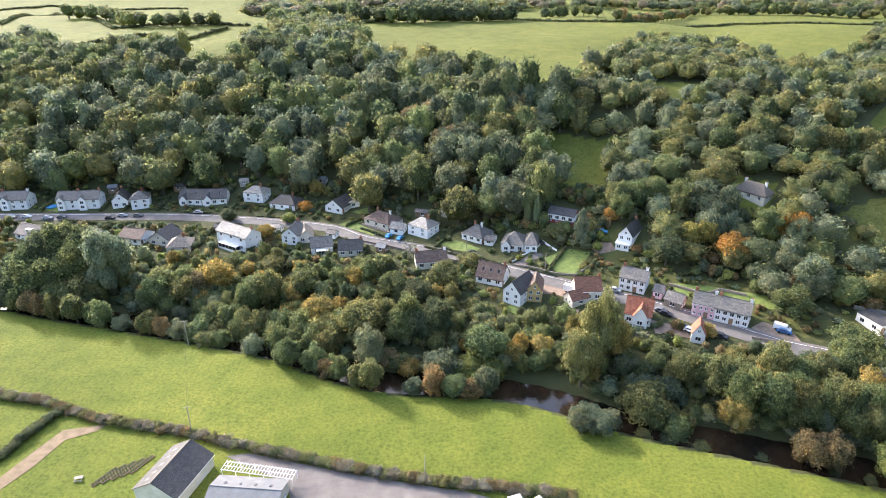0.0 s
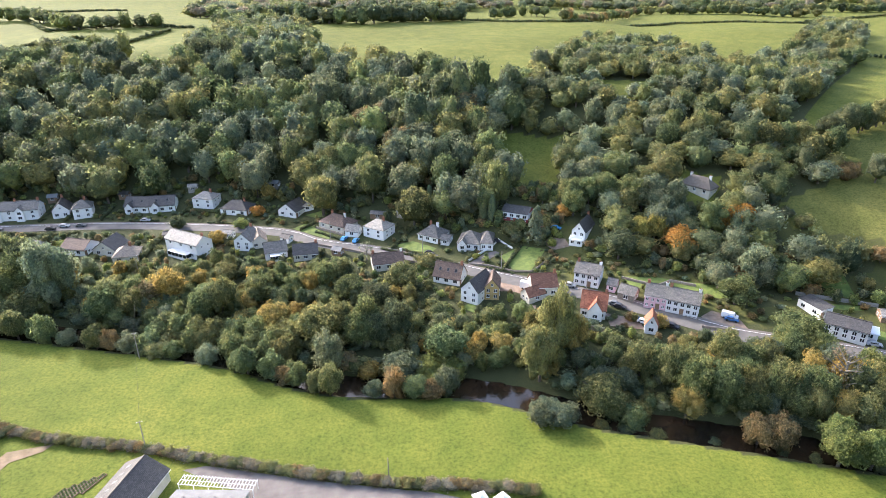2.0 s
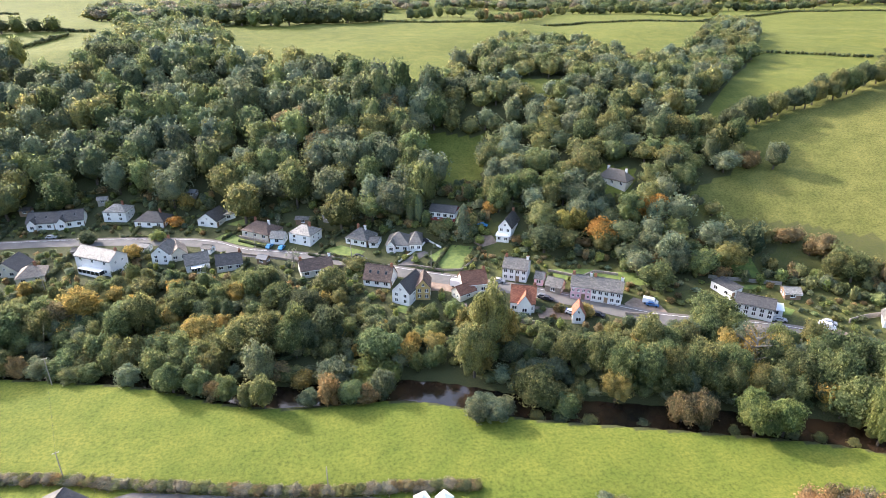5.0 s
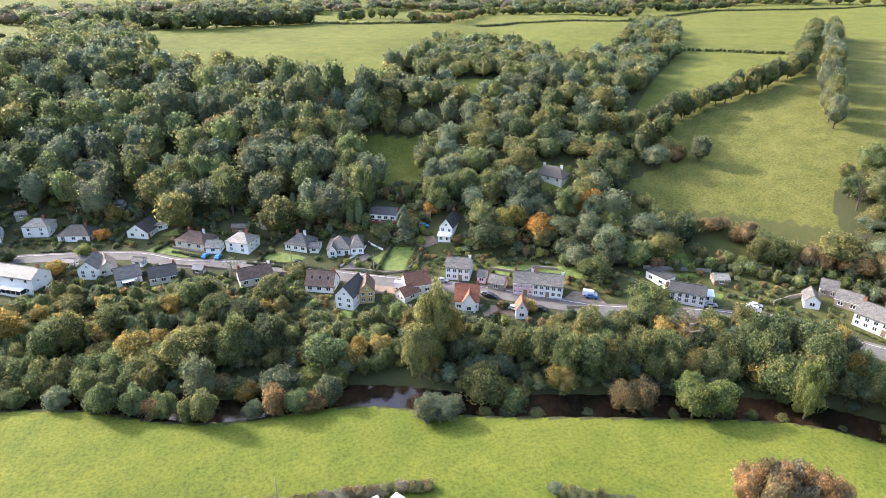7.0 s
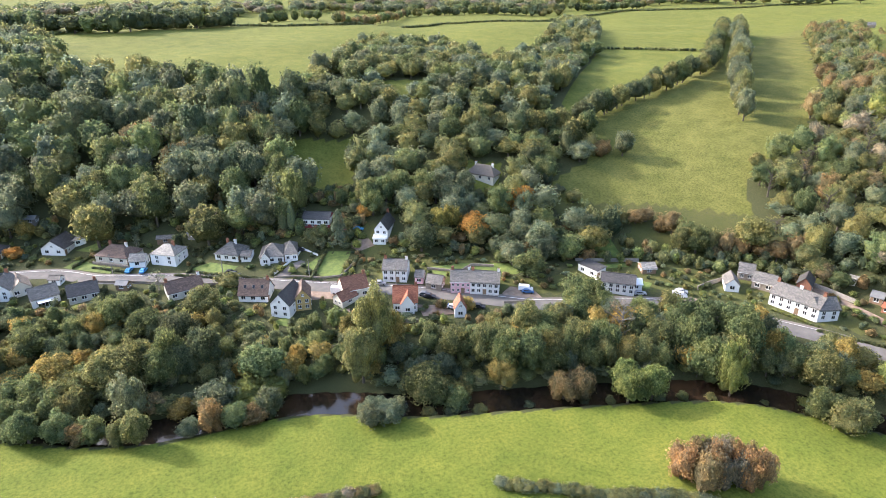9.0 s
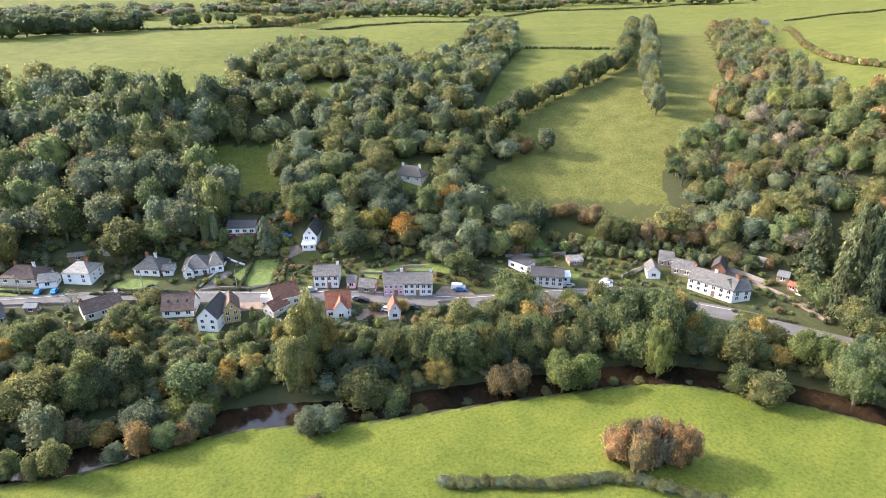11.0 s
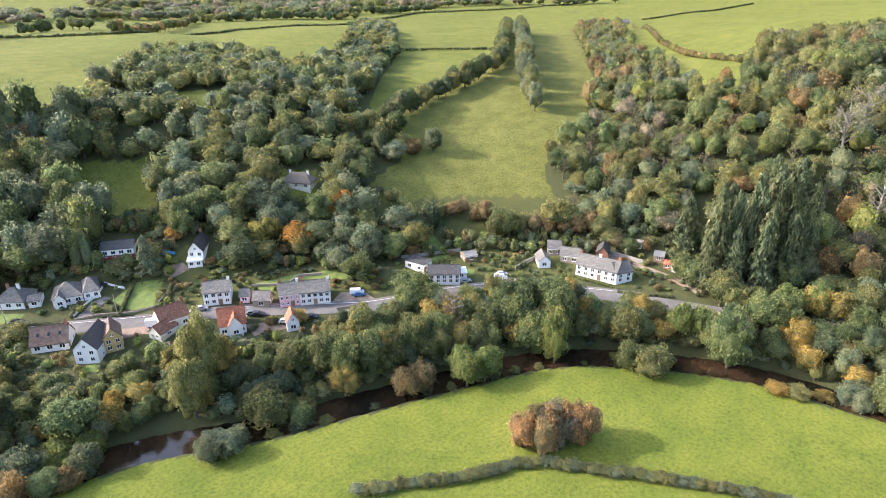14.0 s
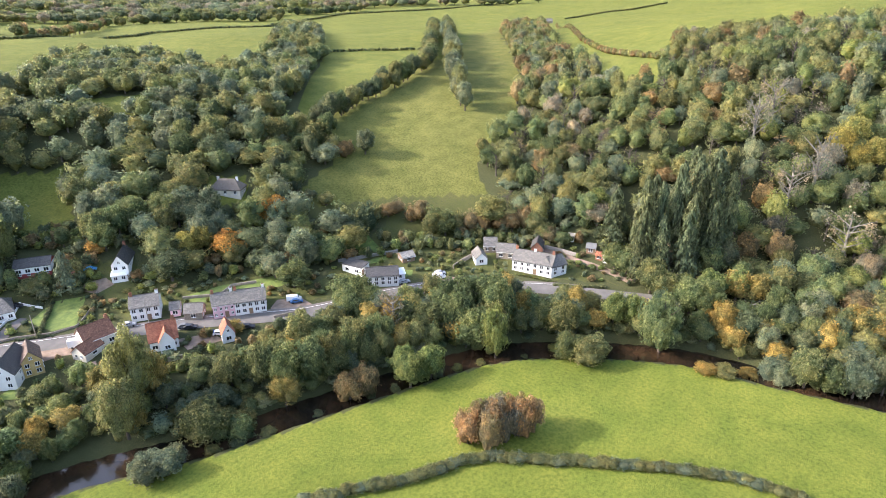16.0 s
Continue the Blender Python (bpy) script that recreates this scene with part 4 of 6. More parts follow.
building("house", "wing of the white bungalow with a grey hipped roof", 34.9, 221.9, 7.5, -11, 4.8, 11, 2.9, 3, "hip", WHITE, SLATE, 1, 2, "")
building("house", "long red and white house with a low dark roof", 49.1, 234.4, 13.5, -28, 10.9, 8, 3.8, 1.8, "gable", REDWALL, DARKSLATE, 2, 4, "whitetop")
building("house", "white cottage with its tall gable to the valley", 71.7, 217.2, 11.3, -35, 5.3, 11, 4.8, 3.4, "gablex", WHITE, DARKSLATE, 2, 2, "chim1")
building("house", "white glazed porch below the cottage", 68.1, 212.8, 10.5, -27, 5.0, 3.5, 2.4, 0.4, "flat", WHITE, PAINT, 1, 2, "")
building("house", "white two-storey house with a grey slate roof", 66.2, 189.4, 6.3, -29, 8.6, 8, 4.9, 2.4, "gable", WHITE, SLATE, 2, 4, "chim2,door")
building("shed", "small pink outbuilding by the road", 72.9, 183.2, 6.3, -32, 3.0, 5, 2.6, 1.6, "gable", PINK, SLATE, 1, 1, "")
building("shed", "stone shed with a slate roof by the road", 76.2, 177.0, 6.0, -41, 5.5, 5, 2.6, 2.2, "gable", STONE, SLATE, 1, 1, "")
building("house", "pink rendered terrace with a slate roof", 83.9, 172.6, 6.0, -27, 6.7, 8, 4.7, 2.5, "gable", PINK, SLATE, 2, 4, "chim2,door")
building("house", "white rendered terrace with a slate roof", 91.2, 168.0, 6.1, -32, 9.8, 8, 4.7, 2.5, "gable", WHITE, SLATE, 2, 5, "chim2,door")
building("house", "white bungalow with a dark roof", -172.2, 240.3, 3.5, -21, 14.3, 9, 2.6, 3, "gable", WHITE, DARKSLATE, 1, 3, "dormer")
building("house", "white bungalow with a brown roof", -128.0, 236.8, 3.7, -15, 10.4, 9, 2.7, 2.6, "gable", WHITE, BROWNTILE, 1, 2, "")
building("house", "bungalow with a steep dark gabled roof", -115.6, 235.7, 3.7, -10, 9.2, 10, 2.6, 3.4, "gablex", CREAM, DARKSLATE, 1, 2, "")
building("house", "bungalow with a tan tiled roof", -106.8, 229.0, 3.3, 10, 9.1, 9, 2.6, 2.8, "hip", CREAM, TANTILE, 1, 2, "chim1")
building("house", "tall white house with a pale slate roof", -83.5, 231.6, 4.0, -32, 17.3, 8, 6, 2.6, "gable", WHITE, PALESLATE, 2, 3, "chim1,cons")
building("house", "white house with a grey gabled roof", -61.3, 234.3, 4.6, -14, 7.1, 9, 4.2, 3, "gablex", WHITE, SLATE, 2, 2, "chim1")
building("house", "bungalow with a tan roof", -57.2, 235.7, 4.9, 16, 6.0, 9, 2.7, 2.8, "gablex", CREAM, TANTILE, 1, 2, "")
building("house", "white bungalow with a glazed lean-to", -48.7, 225.3, 4.5, 14, 8.4, 8, 3, 2.6, "gable", WHITE, SLATE, 1, 2, "cons")
building("house", "bungalow with a dark grey roof", -36.5, 222.0, 4.8, 7, 9.2, 7.5, 2.7, 2.8, "gable", CREAM, DARKSLATE, 1, 3, "chim1")
building("house", "brown-roofed bungalow among garden trees", -4.7, 210.6, 5.0, 10, 11.6, 7.5, 2.8, 2.8, "gable", CREAM, BROWNTILE, 1, 3, "chim2")
building("house", "white chalet house with three rooflights in a brown roof", 17.9, 197.6, 4.8, -26, 10.0, 7.5, 2.6, 4.2, "gable", WHITE, BROWNTILE, 1, 3, "chim1,roofl3")
building("house", "white cottage with its tall gable to the river", 26.3, 185.8, 3.9, -37, 6.6, 11, 4.8, 3.6, "gablex", WHITE, DARKSLATE, 2, 2, "lof")
building("house", "ochre-yellow cottage with a brown roof", 31.6, 186.2, 4.3, -12, 4.9, 8, 4.8, 3, "gablex", OCHRE, BROWNTILE, 2, 2, "")
building("house", "house with a red-brown tiled roof", 48.8, 185.3, 5.3, 1, 8.7, 7.5, 3.6, 3.4, "gable", CREAM, RUSTTILE, 1, 3, "chim1")
building("house", "low wing with a red-brown tiled roof", 44.8, 181.4, 4.8, 24, 6.7, 5, 2.4, 2.2, "gable", CREAM, RUSTTILE, 1, 1, "")
building("house", "white house with a red tiled roof and a front gable", 62.6, 170.8, 4.5, -22, 7.9, 7.5, 3.6, 4.2, "gable", WHITE, REDTILE, 1, 3, "chim1,biggable")
building("shed", "small white building with an orange tiled roof", 77.2, 159.1, 4.4, -22, 3.8, 5, 3.2, 3.2, "gablex", WHITE, REDTILE, 1, 1, "")
building("workshop", "modern white building with a dark metal roof", 133.1, 149.1, 6.4, -40, 11.2, 8, 4.2, 1.6, "gable", WHITE, DARKSLATE, 2, 5, "")
building("house", "low white range with a dark flat roof", 131.0, 161.1, 7.6, -76, 8.5, 5, 3, 0.4, "flat", WHITE, DARKSLATE, 1, 2, "")
building("house", "white flat-roofed annexe of the modern building", 138.9, 146.6, 6.6, -35, 3.9, 4, 2.3, 0.5, "flat", WHITE, PAINT, 1, 1, "")
building("garden_hut", "brown timber garden hut with a pale roof", 150.2, 154.1, 7.7, -21, 5.0, 5, 2.3, 1.2, "gable", WOOD, PALESLATE, 1, 1, "open")
building("farmhouse", "long white farmhouse with a weathered slate roof", 176.8, 113.2, 6.8, -73, 14.9, 8, 4.5, 2.8, "gable", WHITE, SLATE, 2, 6, "chim3,door")
building("house", "white wing of the farmhouse", 179.6, 106.9, 6.7, -21, 6.7, 7, 4.2, 2.6, "gable", WHITE, SLATE, 2, 2, "")
building("house", "brown gabled range behind the farmhouse", 187.8, 119.4, 8.0, -61, 4.4, 7, 3.8, 2.4, "gablex", BRICK, DARKSLATE, 1, 1, "")
building("barn", "grey stone outbuilding with a slate roof", 178.2, 135.2, 8.3, -49, 5.0, 6, 3, 2.2, "gable", STONE, SLATE, 1, 2, "")
building("barn", "grey stone outbuilding with a slate roof", 178.2, 127.3, 7.8, -60, 7.0, 6, 3, 2.2, "gable", STONE, SLATE, 1, 2, "")
building("shed", "low white gabled farm shed", 168.4, 132.7, 7.3, -39, 4.5, 7, 2.6, 2.2, "gablex", WHITE, SLATE, 1, 1, "")
building("shed", "small timber shed on the bank", 199.9, 102.9, 9.2, -66, 3.4, 3.5, 2.2, 0.8, "lean", WOOD, METAL, 1, 1, "")
building("shed", "small red shed on the bank", 198.6, 98.2, 8.0, -75, 2.7, 3, 2.2, 1, "gable", BRICK, REDTILE, 1, 1, "")
building("shed", "small white shed on the bank", 198.6, 95.5, 7.9, -71, 2.2, 3, 2.2, 0.8, "gable", WHITE, PALESLATE, 1, 1, "")
building("shed", "small white hut at the meadow gate", 200.4, 112.1, 11.4, -68, 2.4, 2.5, 2.2, 0.4, "flat", WHITE, PALESLATE, 1, 1, "")
building("cottage", "cream cottage with a thatched roof and white stacks", 121.6, 228.7, 25.3, -54, 12.6, 6.5, 3, 3.2, "hip", CREAM, THATCH, 2, 3, "chim2")
building("barn", "distant stone barn on the hill", 746.7, 481.5, 55.3, -43, 13.9, 8, 3.5, 2.5, "gable", STONE, SLATE, 1, 0, "")
building("shed", "dark timber garden shed", -8.6, 251.3, 9.0, -17, 6.5, 3, 2.2, 0.9, "gable", WOOD, SLATE, 1, 1, "")


# ---- vehicles ----
def car_meshes(length, width, height, van):
    """Body, glass band and wheel of a car or a van that points to +x."""
    a, w = length / 2, width / 2
    if van:
        prof = [(-a, 0.35), (-a, height), (a * 0.45, height), (a * 0.72, height * 0.62), (a, height * 0.5), (a, 0.35)]
        gl = [(a * 0.2, height * 0.62), (a * 0.2, height * 0.93), (a * 0.42, height * 0.93), (a * 0.66, height * 0.62)]
    else:
        prof = [(-a, 0.3), (-a, height * 0.58), (-a * 0.82, height * 0.66), (-a * 0.55, height), (a * 0.12, height), (a * 0.45, height * 0.64), (a * 0.95, height * 0.52), (a, 0.3)]
        gl = [(-a * 0.72, height * 0.68), (-a * 0.52, height * 0.95), (a * 0.1, height * 0.95), (a * 0.36, height * 0.68)]

    def loft(p, half, tuck):
        n = len(p)
        top = max(q[1] for q in p)
        v = []
        for s in (-1, 1):
            for x, z in p:
                v.append((x, s * (half - tuck * max(z / top - 0.55, 0) * 2), z))
        f = [tuple(range(n))[::-1], tuple(range(n, 2 * n))] + [(i, (i + 1) % n, n + (i + 1) % n, n + i) for i in range(n)]
        bm = bm_of(v, f)
        return bm
    body = loft(prof, w, 0.16)
    bmesh.ops.bevel(body, geom=body.edges[:], offset=0.06, segments=1, affect="EDGES")
    glass = loft(gl, w + 0.015, 0.16)
    wheel = bmesh.new()
    bmesh.ops.create_cone(wheel, cap_ends=True, segments=12, radius1=0.32, radius2=0.32, depth=0.2, matrix=pose(0, 0, 0, 90))
    screen = box_bm((a * 0.18, -w * 0.72, height * 0.66, a * 0.42, w * 0.72, height * 0.72)) if not van else box_bm((a * 0.5, -w * 0.8, height * 0.66, a * 0.66, w * 0.8, height * 0.8))
    return body, glass, wheel, screen


CARS = {}


def car(x, y, rot, colour="silver", kind="car"):
    size = {"car": (4.2, 1.75, 1.48), "van": (4.9, 1.95, 2.1), "camper": (5.8, 2.2, 2.7)}[kind]
    key = (kind, colour)
    if key not in CARS:
        body, glass, wheel, screen = car_meshes(*size, kind != "car")
        CARS[key] = (mesh_of("body", body, CAR_COLOURS[colour]), mesh_of("side_glass", glass, GLASS), mesh_of("wheel", wheel, RUBBER), mesh_of("windscreen", screen, GLASS))
    bo, gl, wh, sc = CARS[key]
    noun = {"car": "car", "van": "van", "camper": "camper van"}[kind]
    top = tagged(new(noun.replace(" ", "_")), f"{colour} {noun} parked in the village", noun, "parked vehicles")
    top.matrix_basis = pose(x, y, ground(x, y) + 0.14, 0, 0, rot)
    shared("body", bo, top, Matrix())
    shared("side_glass", gl, top, Matrix())
    shared("windscreen", sc, top, Matrix())
    for sx in (-0.31, 0.31):
        for sy in (-0.46, 0.46):
            shared("wheel", wh, top, pose(size[0] * sx, size[1] * sy, 0.32))
    return top


# ---- walls, fences, lawns ----
def draped(name, line, width, height, material, label, category, step=1.5, cap=0.0, wobble=0.0, kind="structure"):
    """A wall, bank or hedge of some thickness that follows a line over the ground."""
    pts = resample(line, step)
    v, f = [], []
    n = len(pts)
    for i in range(n):
        d = pts[min(i + 1, n - 1)] - pts[max(i - 1, 0)]
        d = d / (np.hypot(*d) + 1e-9)
        nr = np.array([-d[1], d[0]])
        z = min(ground(*(pts[i] + nr * width / 2)), ground(*(pts[i] - nr * width / 2)))
        hh = height * (1 + wobble * rng.uniform(-1, 1))
        for s, zz in ((-0.5, -0.5), (-0.5, hh * 0.8), (-0.3, hh), (0.3, hh), (0.5, hh * 0.8), (0.5, -0.5)):
            j = 1 + wobble * rng.uniform(-1, 1)
            p = pts[i] + nr * width * s * j
            v.append((p[0], p[1], z + zz))
    for i in range(n - 1):
        for k in range(5):
            f.append((i * 6 + k, i * 6 + k + 1, i * 6 + 7 + k, i * 6 + 6 + k))
    f.append((0, 1, 2, 3, 4, 5))
    f.append(tuple(range((n - 1) * 6, n * 6))[::-1])
    return tagged(new(name, mesh_from(name, v, f, [material])), label, category, kind=kind)


def patch(name, poly, material, label, category, lift=0.08, step=1.6):
    """A lawn, drive or yard: a sheet laid over the ground inside an outline."""
    p = np.array(poly, float)
    bm = bmesh.new()
    bm.faces.new([bm.verts.new((*q, 0)) for q in p])
    (x0, y0), (x1, y1) = p.min(0), p.max(0)
    for c in np.arange(x0 + step, x1, step):
        bmesh.ops.bisect_plane(bm, geom=bm.verts[:] + bm.edges[:] + bm.faces[:], plane_co=(c, 0, 0), plane_no=(1, 0, 0))
    for c in np.arange(y0 + step, y1, step):
        bmesh.ops.bisect_plane(bm, geom=bm.verts[:] + bm.edges[:] + bm.faces[:], plane_co=(0, c, 0), plane_no=(0, 1, 0))
    for q in bm.verts:
        q.co.z = ground(q.co.x, q.co.y) + lift
    bmesh.ops.recalc_face_normals(bm, faces=bm.faces[:])
    if bm.faces[:][0].normal.z < 0:
        bmesh.ops.reverse_faces(bm, faces=bm.faces[:])
    return tagged(new(name, mesh_of(name, bm, material)), label, category, kind="structure")
# ---- lawns, yards, hedges, walls ----
LAWNS = []
LAWNS.append([(38.1, 211.0), (47.3, 217.6), (56.2, 213.0), (47.8, 199.1), (41.4, 200.8)])
patch("lawn", LAWNS[-1], LAWN, "bright mown lawn on a slope above the road", "lawn")
LAWNS.append([(-45.2, 247.8), (-39.7, 252.8), (-33.7, 244.2), (-26.6, 238.2), (-29.1, 235.3)])
patch("lawn", LAWNS[-1], LAWN, "front lawn of a bungalow", "lawn")
LAWNS.append([(-2.0, 226.6), (5.5, 228.8), (14.7, 221.3), (11.9, 217.9), (3.6, 221.4)])
patch("lawn", LAWNS[-1], LAWN, "mown lawn in front of a bungalow", "lawn")
LAWNS.append([(4.6, 204.4), (8.9, 207.4), (12.2, 205.4), (9.9, 199.2), (5.8, 200.3)])
patch("lawn", LAWNS[-1], LAWN, "square of mown lawn beside the road", "lawn")
LAWNS.append([(19.1, 179.8), (24.0, 181.1), (27.5, 178.3), (24.3, 175.4)])
patch("lawn", LAWNS[-1], LAWN, "small lawn below a white cottage", "lawn")
LAWNS.append([(-41.9, 260.5), (-34.6, 263.7), (-26.7, 255.8), (-29.9, 252.7)])
patch("lawn", LAWNS[-1], LAWN, "lawn behind a bungalow", "lawn")
LAWNS.append([(-183.0, 265.1), (-184.2, 274.8), (-171.9, 268.7), (-176.5, 262.8)])
patch("lawn", LAWNS[-1], LAWN, "garden lawn behind a hedge", "lawn")
LAWNS.append([(136.4, 149.7), (142.8, 150.1), (146.3, 146.5), (142.9, 144.1), (138.0, 146.7)])
patch("lawn", LAWNS[-1], LAWN, "grass bank beside the modern building", "lawn")
LAWNS.append([(78.8, 190.4), (90.8, 187.3), (109.7, 178.1), (116.0, 172.4), (105.3, 171.4), (94.7, 177.4), (79.5, 182.8)])
patch("lawn", LAWNS[-1], LAWN, "rough grass slope behind the terrace", "lawn")
LAWNS.append([(127.5, 166.6), (147.0, 161.6), (146.2, 158.9), (132.3, 162.4)])
patch("lawn", LAWNS[-1], LAWN, "strip of lawn behind the modern building", "lawn")
LAWNS.append([(54.3, 158.8), (64.9, 160.0), (68.0, 156.5), (59.9, 154.6)])
patch("lawn", LAWNS[-1], LAWN, "lawn on a garden terrace", "lawn")
LAWNS.append([(137.8, 180.2), (143.6, 169.4), (148.5, 163.2), (150.7, 178.0)])
patch("lawn", LAWNS[-1], LAWN, "sunlit grass slope", "lawn")
patch("yard", [(55.7, 216.4), (58.6, 218.0), (64.5, 215.9), (65.4, 211.7), (59.1, 211.6)], GRAVEL, "gravel yard behind the lawn", "yard", 0.1)
patch("drive", [(26.3, 207.9), (32.7, 214.1), (37.2, 215.5), (38.5, 213.6), (30.8, 206.6)], CONCRETE, "pale concrete drive beside the bungalow", "drive", 0.1)
patch("drive", [(139.5, 136.4), (149.9, 137.0), (153.0, 131.7), (148.4, 128.7), (138.6, 132.6)], GRAVEL, "pinkish gravel parking area by the road", "parking", 0.1)
patch("yard", [(94.9, 162.7), (99.5, 165.3), (105.8, 160.3), (106.0, 150.8), (97.5, 150.1), (94.9, 157.0)], GRAVEL, "earth yard and lay-by beside the terrace", "yard", 0.1)
patch("drive", [(35.3, 194.0), (45.3, 188.8), (43.2, 182.9), (39.0, 185.9), (34.3, 187.0)], GRAVEL, "brown gravel forecourt beside the road", "forecourt", 0.1)
patch("terrace", [(37.8, 178.5), (45.0, 176.9), (43.1, 171.9), (37.0, 173.8)], GRAVEL, "paved garden terrace", "terrace", 0.1)
patch("yard", [(65.9, 169.5), (74.9, 164.5), (75.6, 158.9), (65.6, 162.6)], GRAVEL, "parking yard below the road", "yard", 0.1)
patch("car_park", [(-51.8, 113.8), (-46.7, 114.8), (-18.7, 107.9), (5.8, 102.9), (14.4, 99.9), (11.3, 92.4), (-31.2, 93.8), (-34.9, 105.0)], CONCRETE, "grey tarmac car park behind the hall", "car park", 0.1)
patch("path", [(-101.6, 107.3), (-98.9, 115.7), (-96.1, 123.3), (-85.9, 125.3), (-87.5, 122.8), (-93.6, 119.6), (-95.9, 110.8), (-99.1, 103.5)], EARTH, "worn earth track along a hedge", "track", 0.1)
ribbon("track", resample([(191.0, 81.5), (192.4, 89.3), (192.5, 97.8), (192.0, 106.4), (191.4, 115.4), (191.0, 125.2)], 2.0), 1.7, 0.14, GRAVEL, "earth track that climbs behind the farmhouse", "track")
draped("wall", [(157.1, 136.3), (163.0, 136.8), (170.0, 136.4)], 0.4, 1.6, STONE, "long grey stone wall beside the farmyard", "wall")
draped("wall", [(25.6, 207.1), (32.6, 204.8), (41.1, 199.3), (48.0, 197.9), (54.5, 204.5), (59.6, 212.1)], 0.35, 0.7, STONE, "pale stone garden wall round a sloping lawn", "wall")
draped("wall", [(25.8, 209.2), (36.6, 219.2), (39.4, 223.4), (43.9, 216.2)], 0.3, 0.8, WHITE, "white rendered garden wall beside the drive", "wall")
draped("wall", [(-33.2, 230.3), (-18.9, 223.6), (-5.2, 215.8), (9.8, 209.0)], 0.4, 0.9, STONE, "low stone wall along the road", "wall")
draped("wall", [(-35.2, 246.7), (-22.2, 236.8)], 0.4, 0.9, STONE, "low stone wall in front of a bungalow", "wall")
draped("fence", [(191.0, 125.2), (192.4, 116.2), (194.4, 106.1)], 0.3, 1.6, GREYWOOD, "grey timber fence above the track", "fence")
draped("fence", [(130.4, 170.4), (142.5, 164.7), (151.8, 160.3)], 0.3, 1.3, GREYWOOD, "timber fence behind the modern building", "fence")
draped("wall", [(78.1, 189.0), (87.9, 181.7), (93.8, 184.1), (100.8, 179.7)], 0.5, 1.0, STONE, "curved stone wall on the slope behind the terrace", "wall")
draped("wall", [(46.1, 168.7), (49.8, 169.2), (55.5, 163.6), (63.2, 160.1)], 0.5, 1.4, STONE, "stone retaining wall of a garden terrace", "wall")
draped("wall", [(29.7, 167.0), (40.1, 165.4)], 0.5, 1.2, STONE, "stone retaining wall of a garden terrace", "wall")
draped("wall", [(28.0, 160.3), (37.3, 159.1)], 0.5, 1.2, STONE, "stone retaining wall of a garden terrace", "wall")
draped("wall", [(92.4, 157.0), (102.2, 153.1)], 0.4, 1.0, STONE, "stone wall beside the lay-by", "wall")
hedge([(-120.9, 136.6), (-108.0, 134.4), (-95.3, 129.1), (-79.8, 124.5), (-67.3, 122.3), (-53.2, 118.2), (-35.5, 113.2), (-18.8, 109.1), (-3.0, 105.8), (14.7, 103.5), (28.1, 101.0)], 1.5, (1.7, 2.6), (3.0, 4.6), ["bare", "olive", "bare", "rust", "hedge"], "ragged brown and green hedge along the pasture")
hedge([(55.3, 91.1), (66.1, 84.7), (77.0, 77.5), (88.0, 73.1), (94.4, 67.8), (100.8, 59.1), (108.1, 49.6), (117.7, 35.7), (124.8, 22.7), (128.5, 9.6)], 1.7, (1.8, 2.5), (3.4, 4.8), ["hedge", "grey", "olive"], "clipped hedge curving across the pasture")
hedge([(-105.6, 113.4), (-103.2, 122.7), (-101.2, 129.1)], 1.5, (1.8, 2.8), (3, 4.4), ["hedge", "dark"], "overgrown hedge between two fields")
hedge([(-168.8, 253.5), (-144.8, 250.2), (-135.5, 251.8)], 0.7, (1.0, 1.6), (1.4, 2.2), ["dark", "hedge"], "clipped dark hedge along the road")
hedge([(-52.9, 212.4), (-44.1, 225.4), (-39.1, 230.8)], 1.1, (1.8, 2.4), (2.2, 3), ["hedge"], "long clipped hedge between two gardens")
hedge([(-60.7, 208.8), (-53.6, 221.5)], 1.1, (1.8, 2.4), (2.2, 3), ["hedge"], "long clipped hedge between two gardens")
hedge([(-34.7, 242.7), (-29.5, 238.4), (-21.9, 232.8)], 0.6, (0.9, 1.3), (1.2, 1.8), ["dark"], "clipped dark hedge in front of a bungalow")
hedge([(-7.2, 224.2), (3.5, 217.8), (12.1, 212.6)], 0.6, (0.9, 1.3), (1.2, 1.8), ["dark"], "clipped dark hedge in front of a bungalow")
hedge([(-96.2, 270.7), (-74.1, 266.4), (-67.5, 260.2)], 0.8, (1.2, 1.6), (1.6, 2.2), ["hedge"], "clipped green hedge between gardens")
hedge([(171.7, 101.5), (176.5, 93.9), (181.6, 86.9)], 0.6, (0.9, 1.2), (1.2, 1.6), ["hedge"], "clipped hedge along the road by the farmhouse")
hedge([(169.3, 116.0), (173.5, 102.7)], 0.5, (0.8, 1.0), (1.0, 1.4), ["hedge", "lime"], "low clipped hedge in front of the farmhouse")
hedge([(32.4, 203.2), (40.9, 197.7)], 0.6, (0.9, 1.2), (1.2, 1.6), ["dark"], "clipped dark hedge below the lawn")
hedge([(22.4, 206.6), (12.2, 214.8)], 0.6, (1.0, 1.4), (1.2, 1.8), ["dark"], "clipped dark hedge beside the road")
hedge([(-41.7, 245.4), (-37.4, 250.9), (-33.0, 256.3), (-29.3, 261.0)], 0.8, (1.0, 1.7), (1.2, 1.9), ["dark", "hedge"], "dark clipped hedge between two house plots")
hedge([(-2.6, 224.4), (0.8, 230.5), (4.2, 236.6), (7.1, 241.9)], 0.8, (1.0, 1.7), (1.2, 1.9), ["dark", "hedge"], "dark clipped hedge between two house plots")
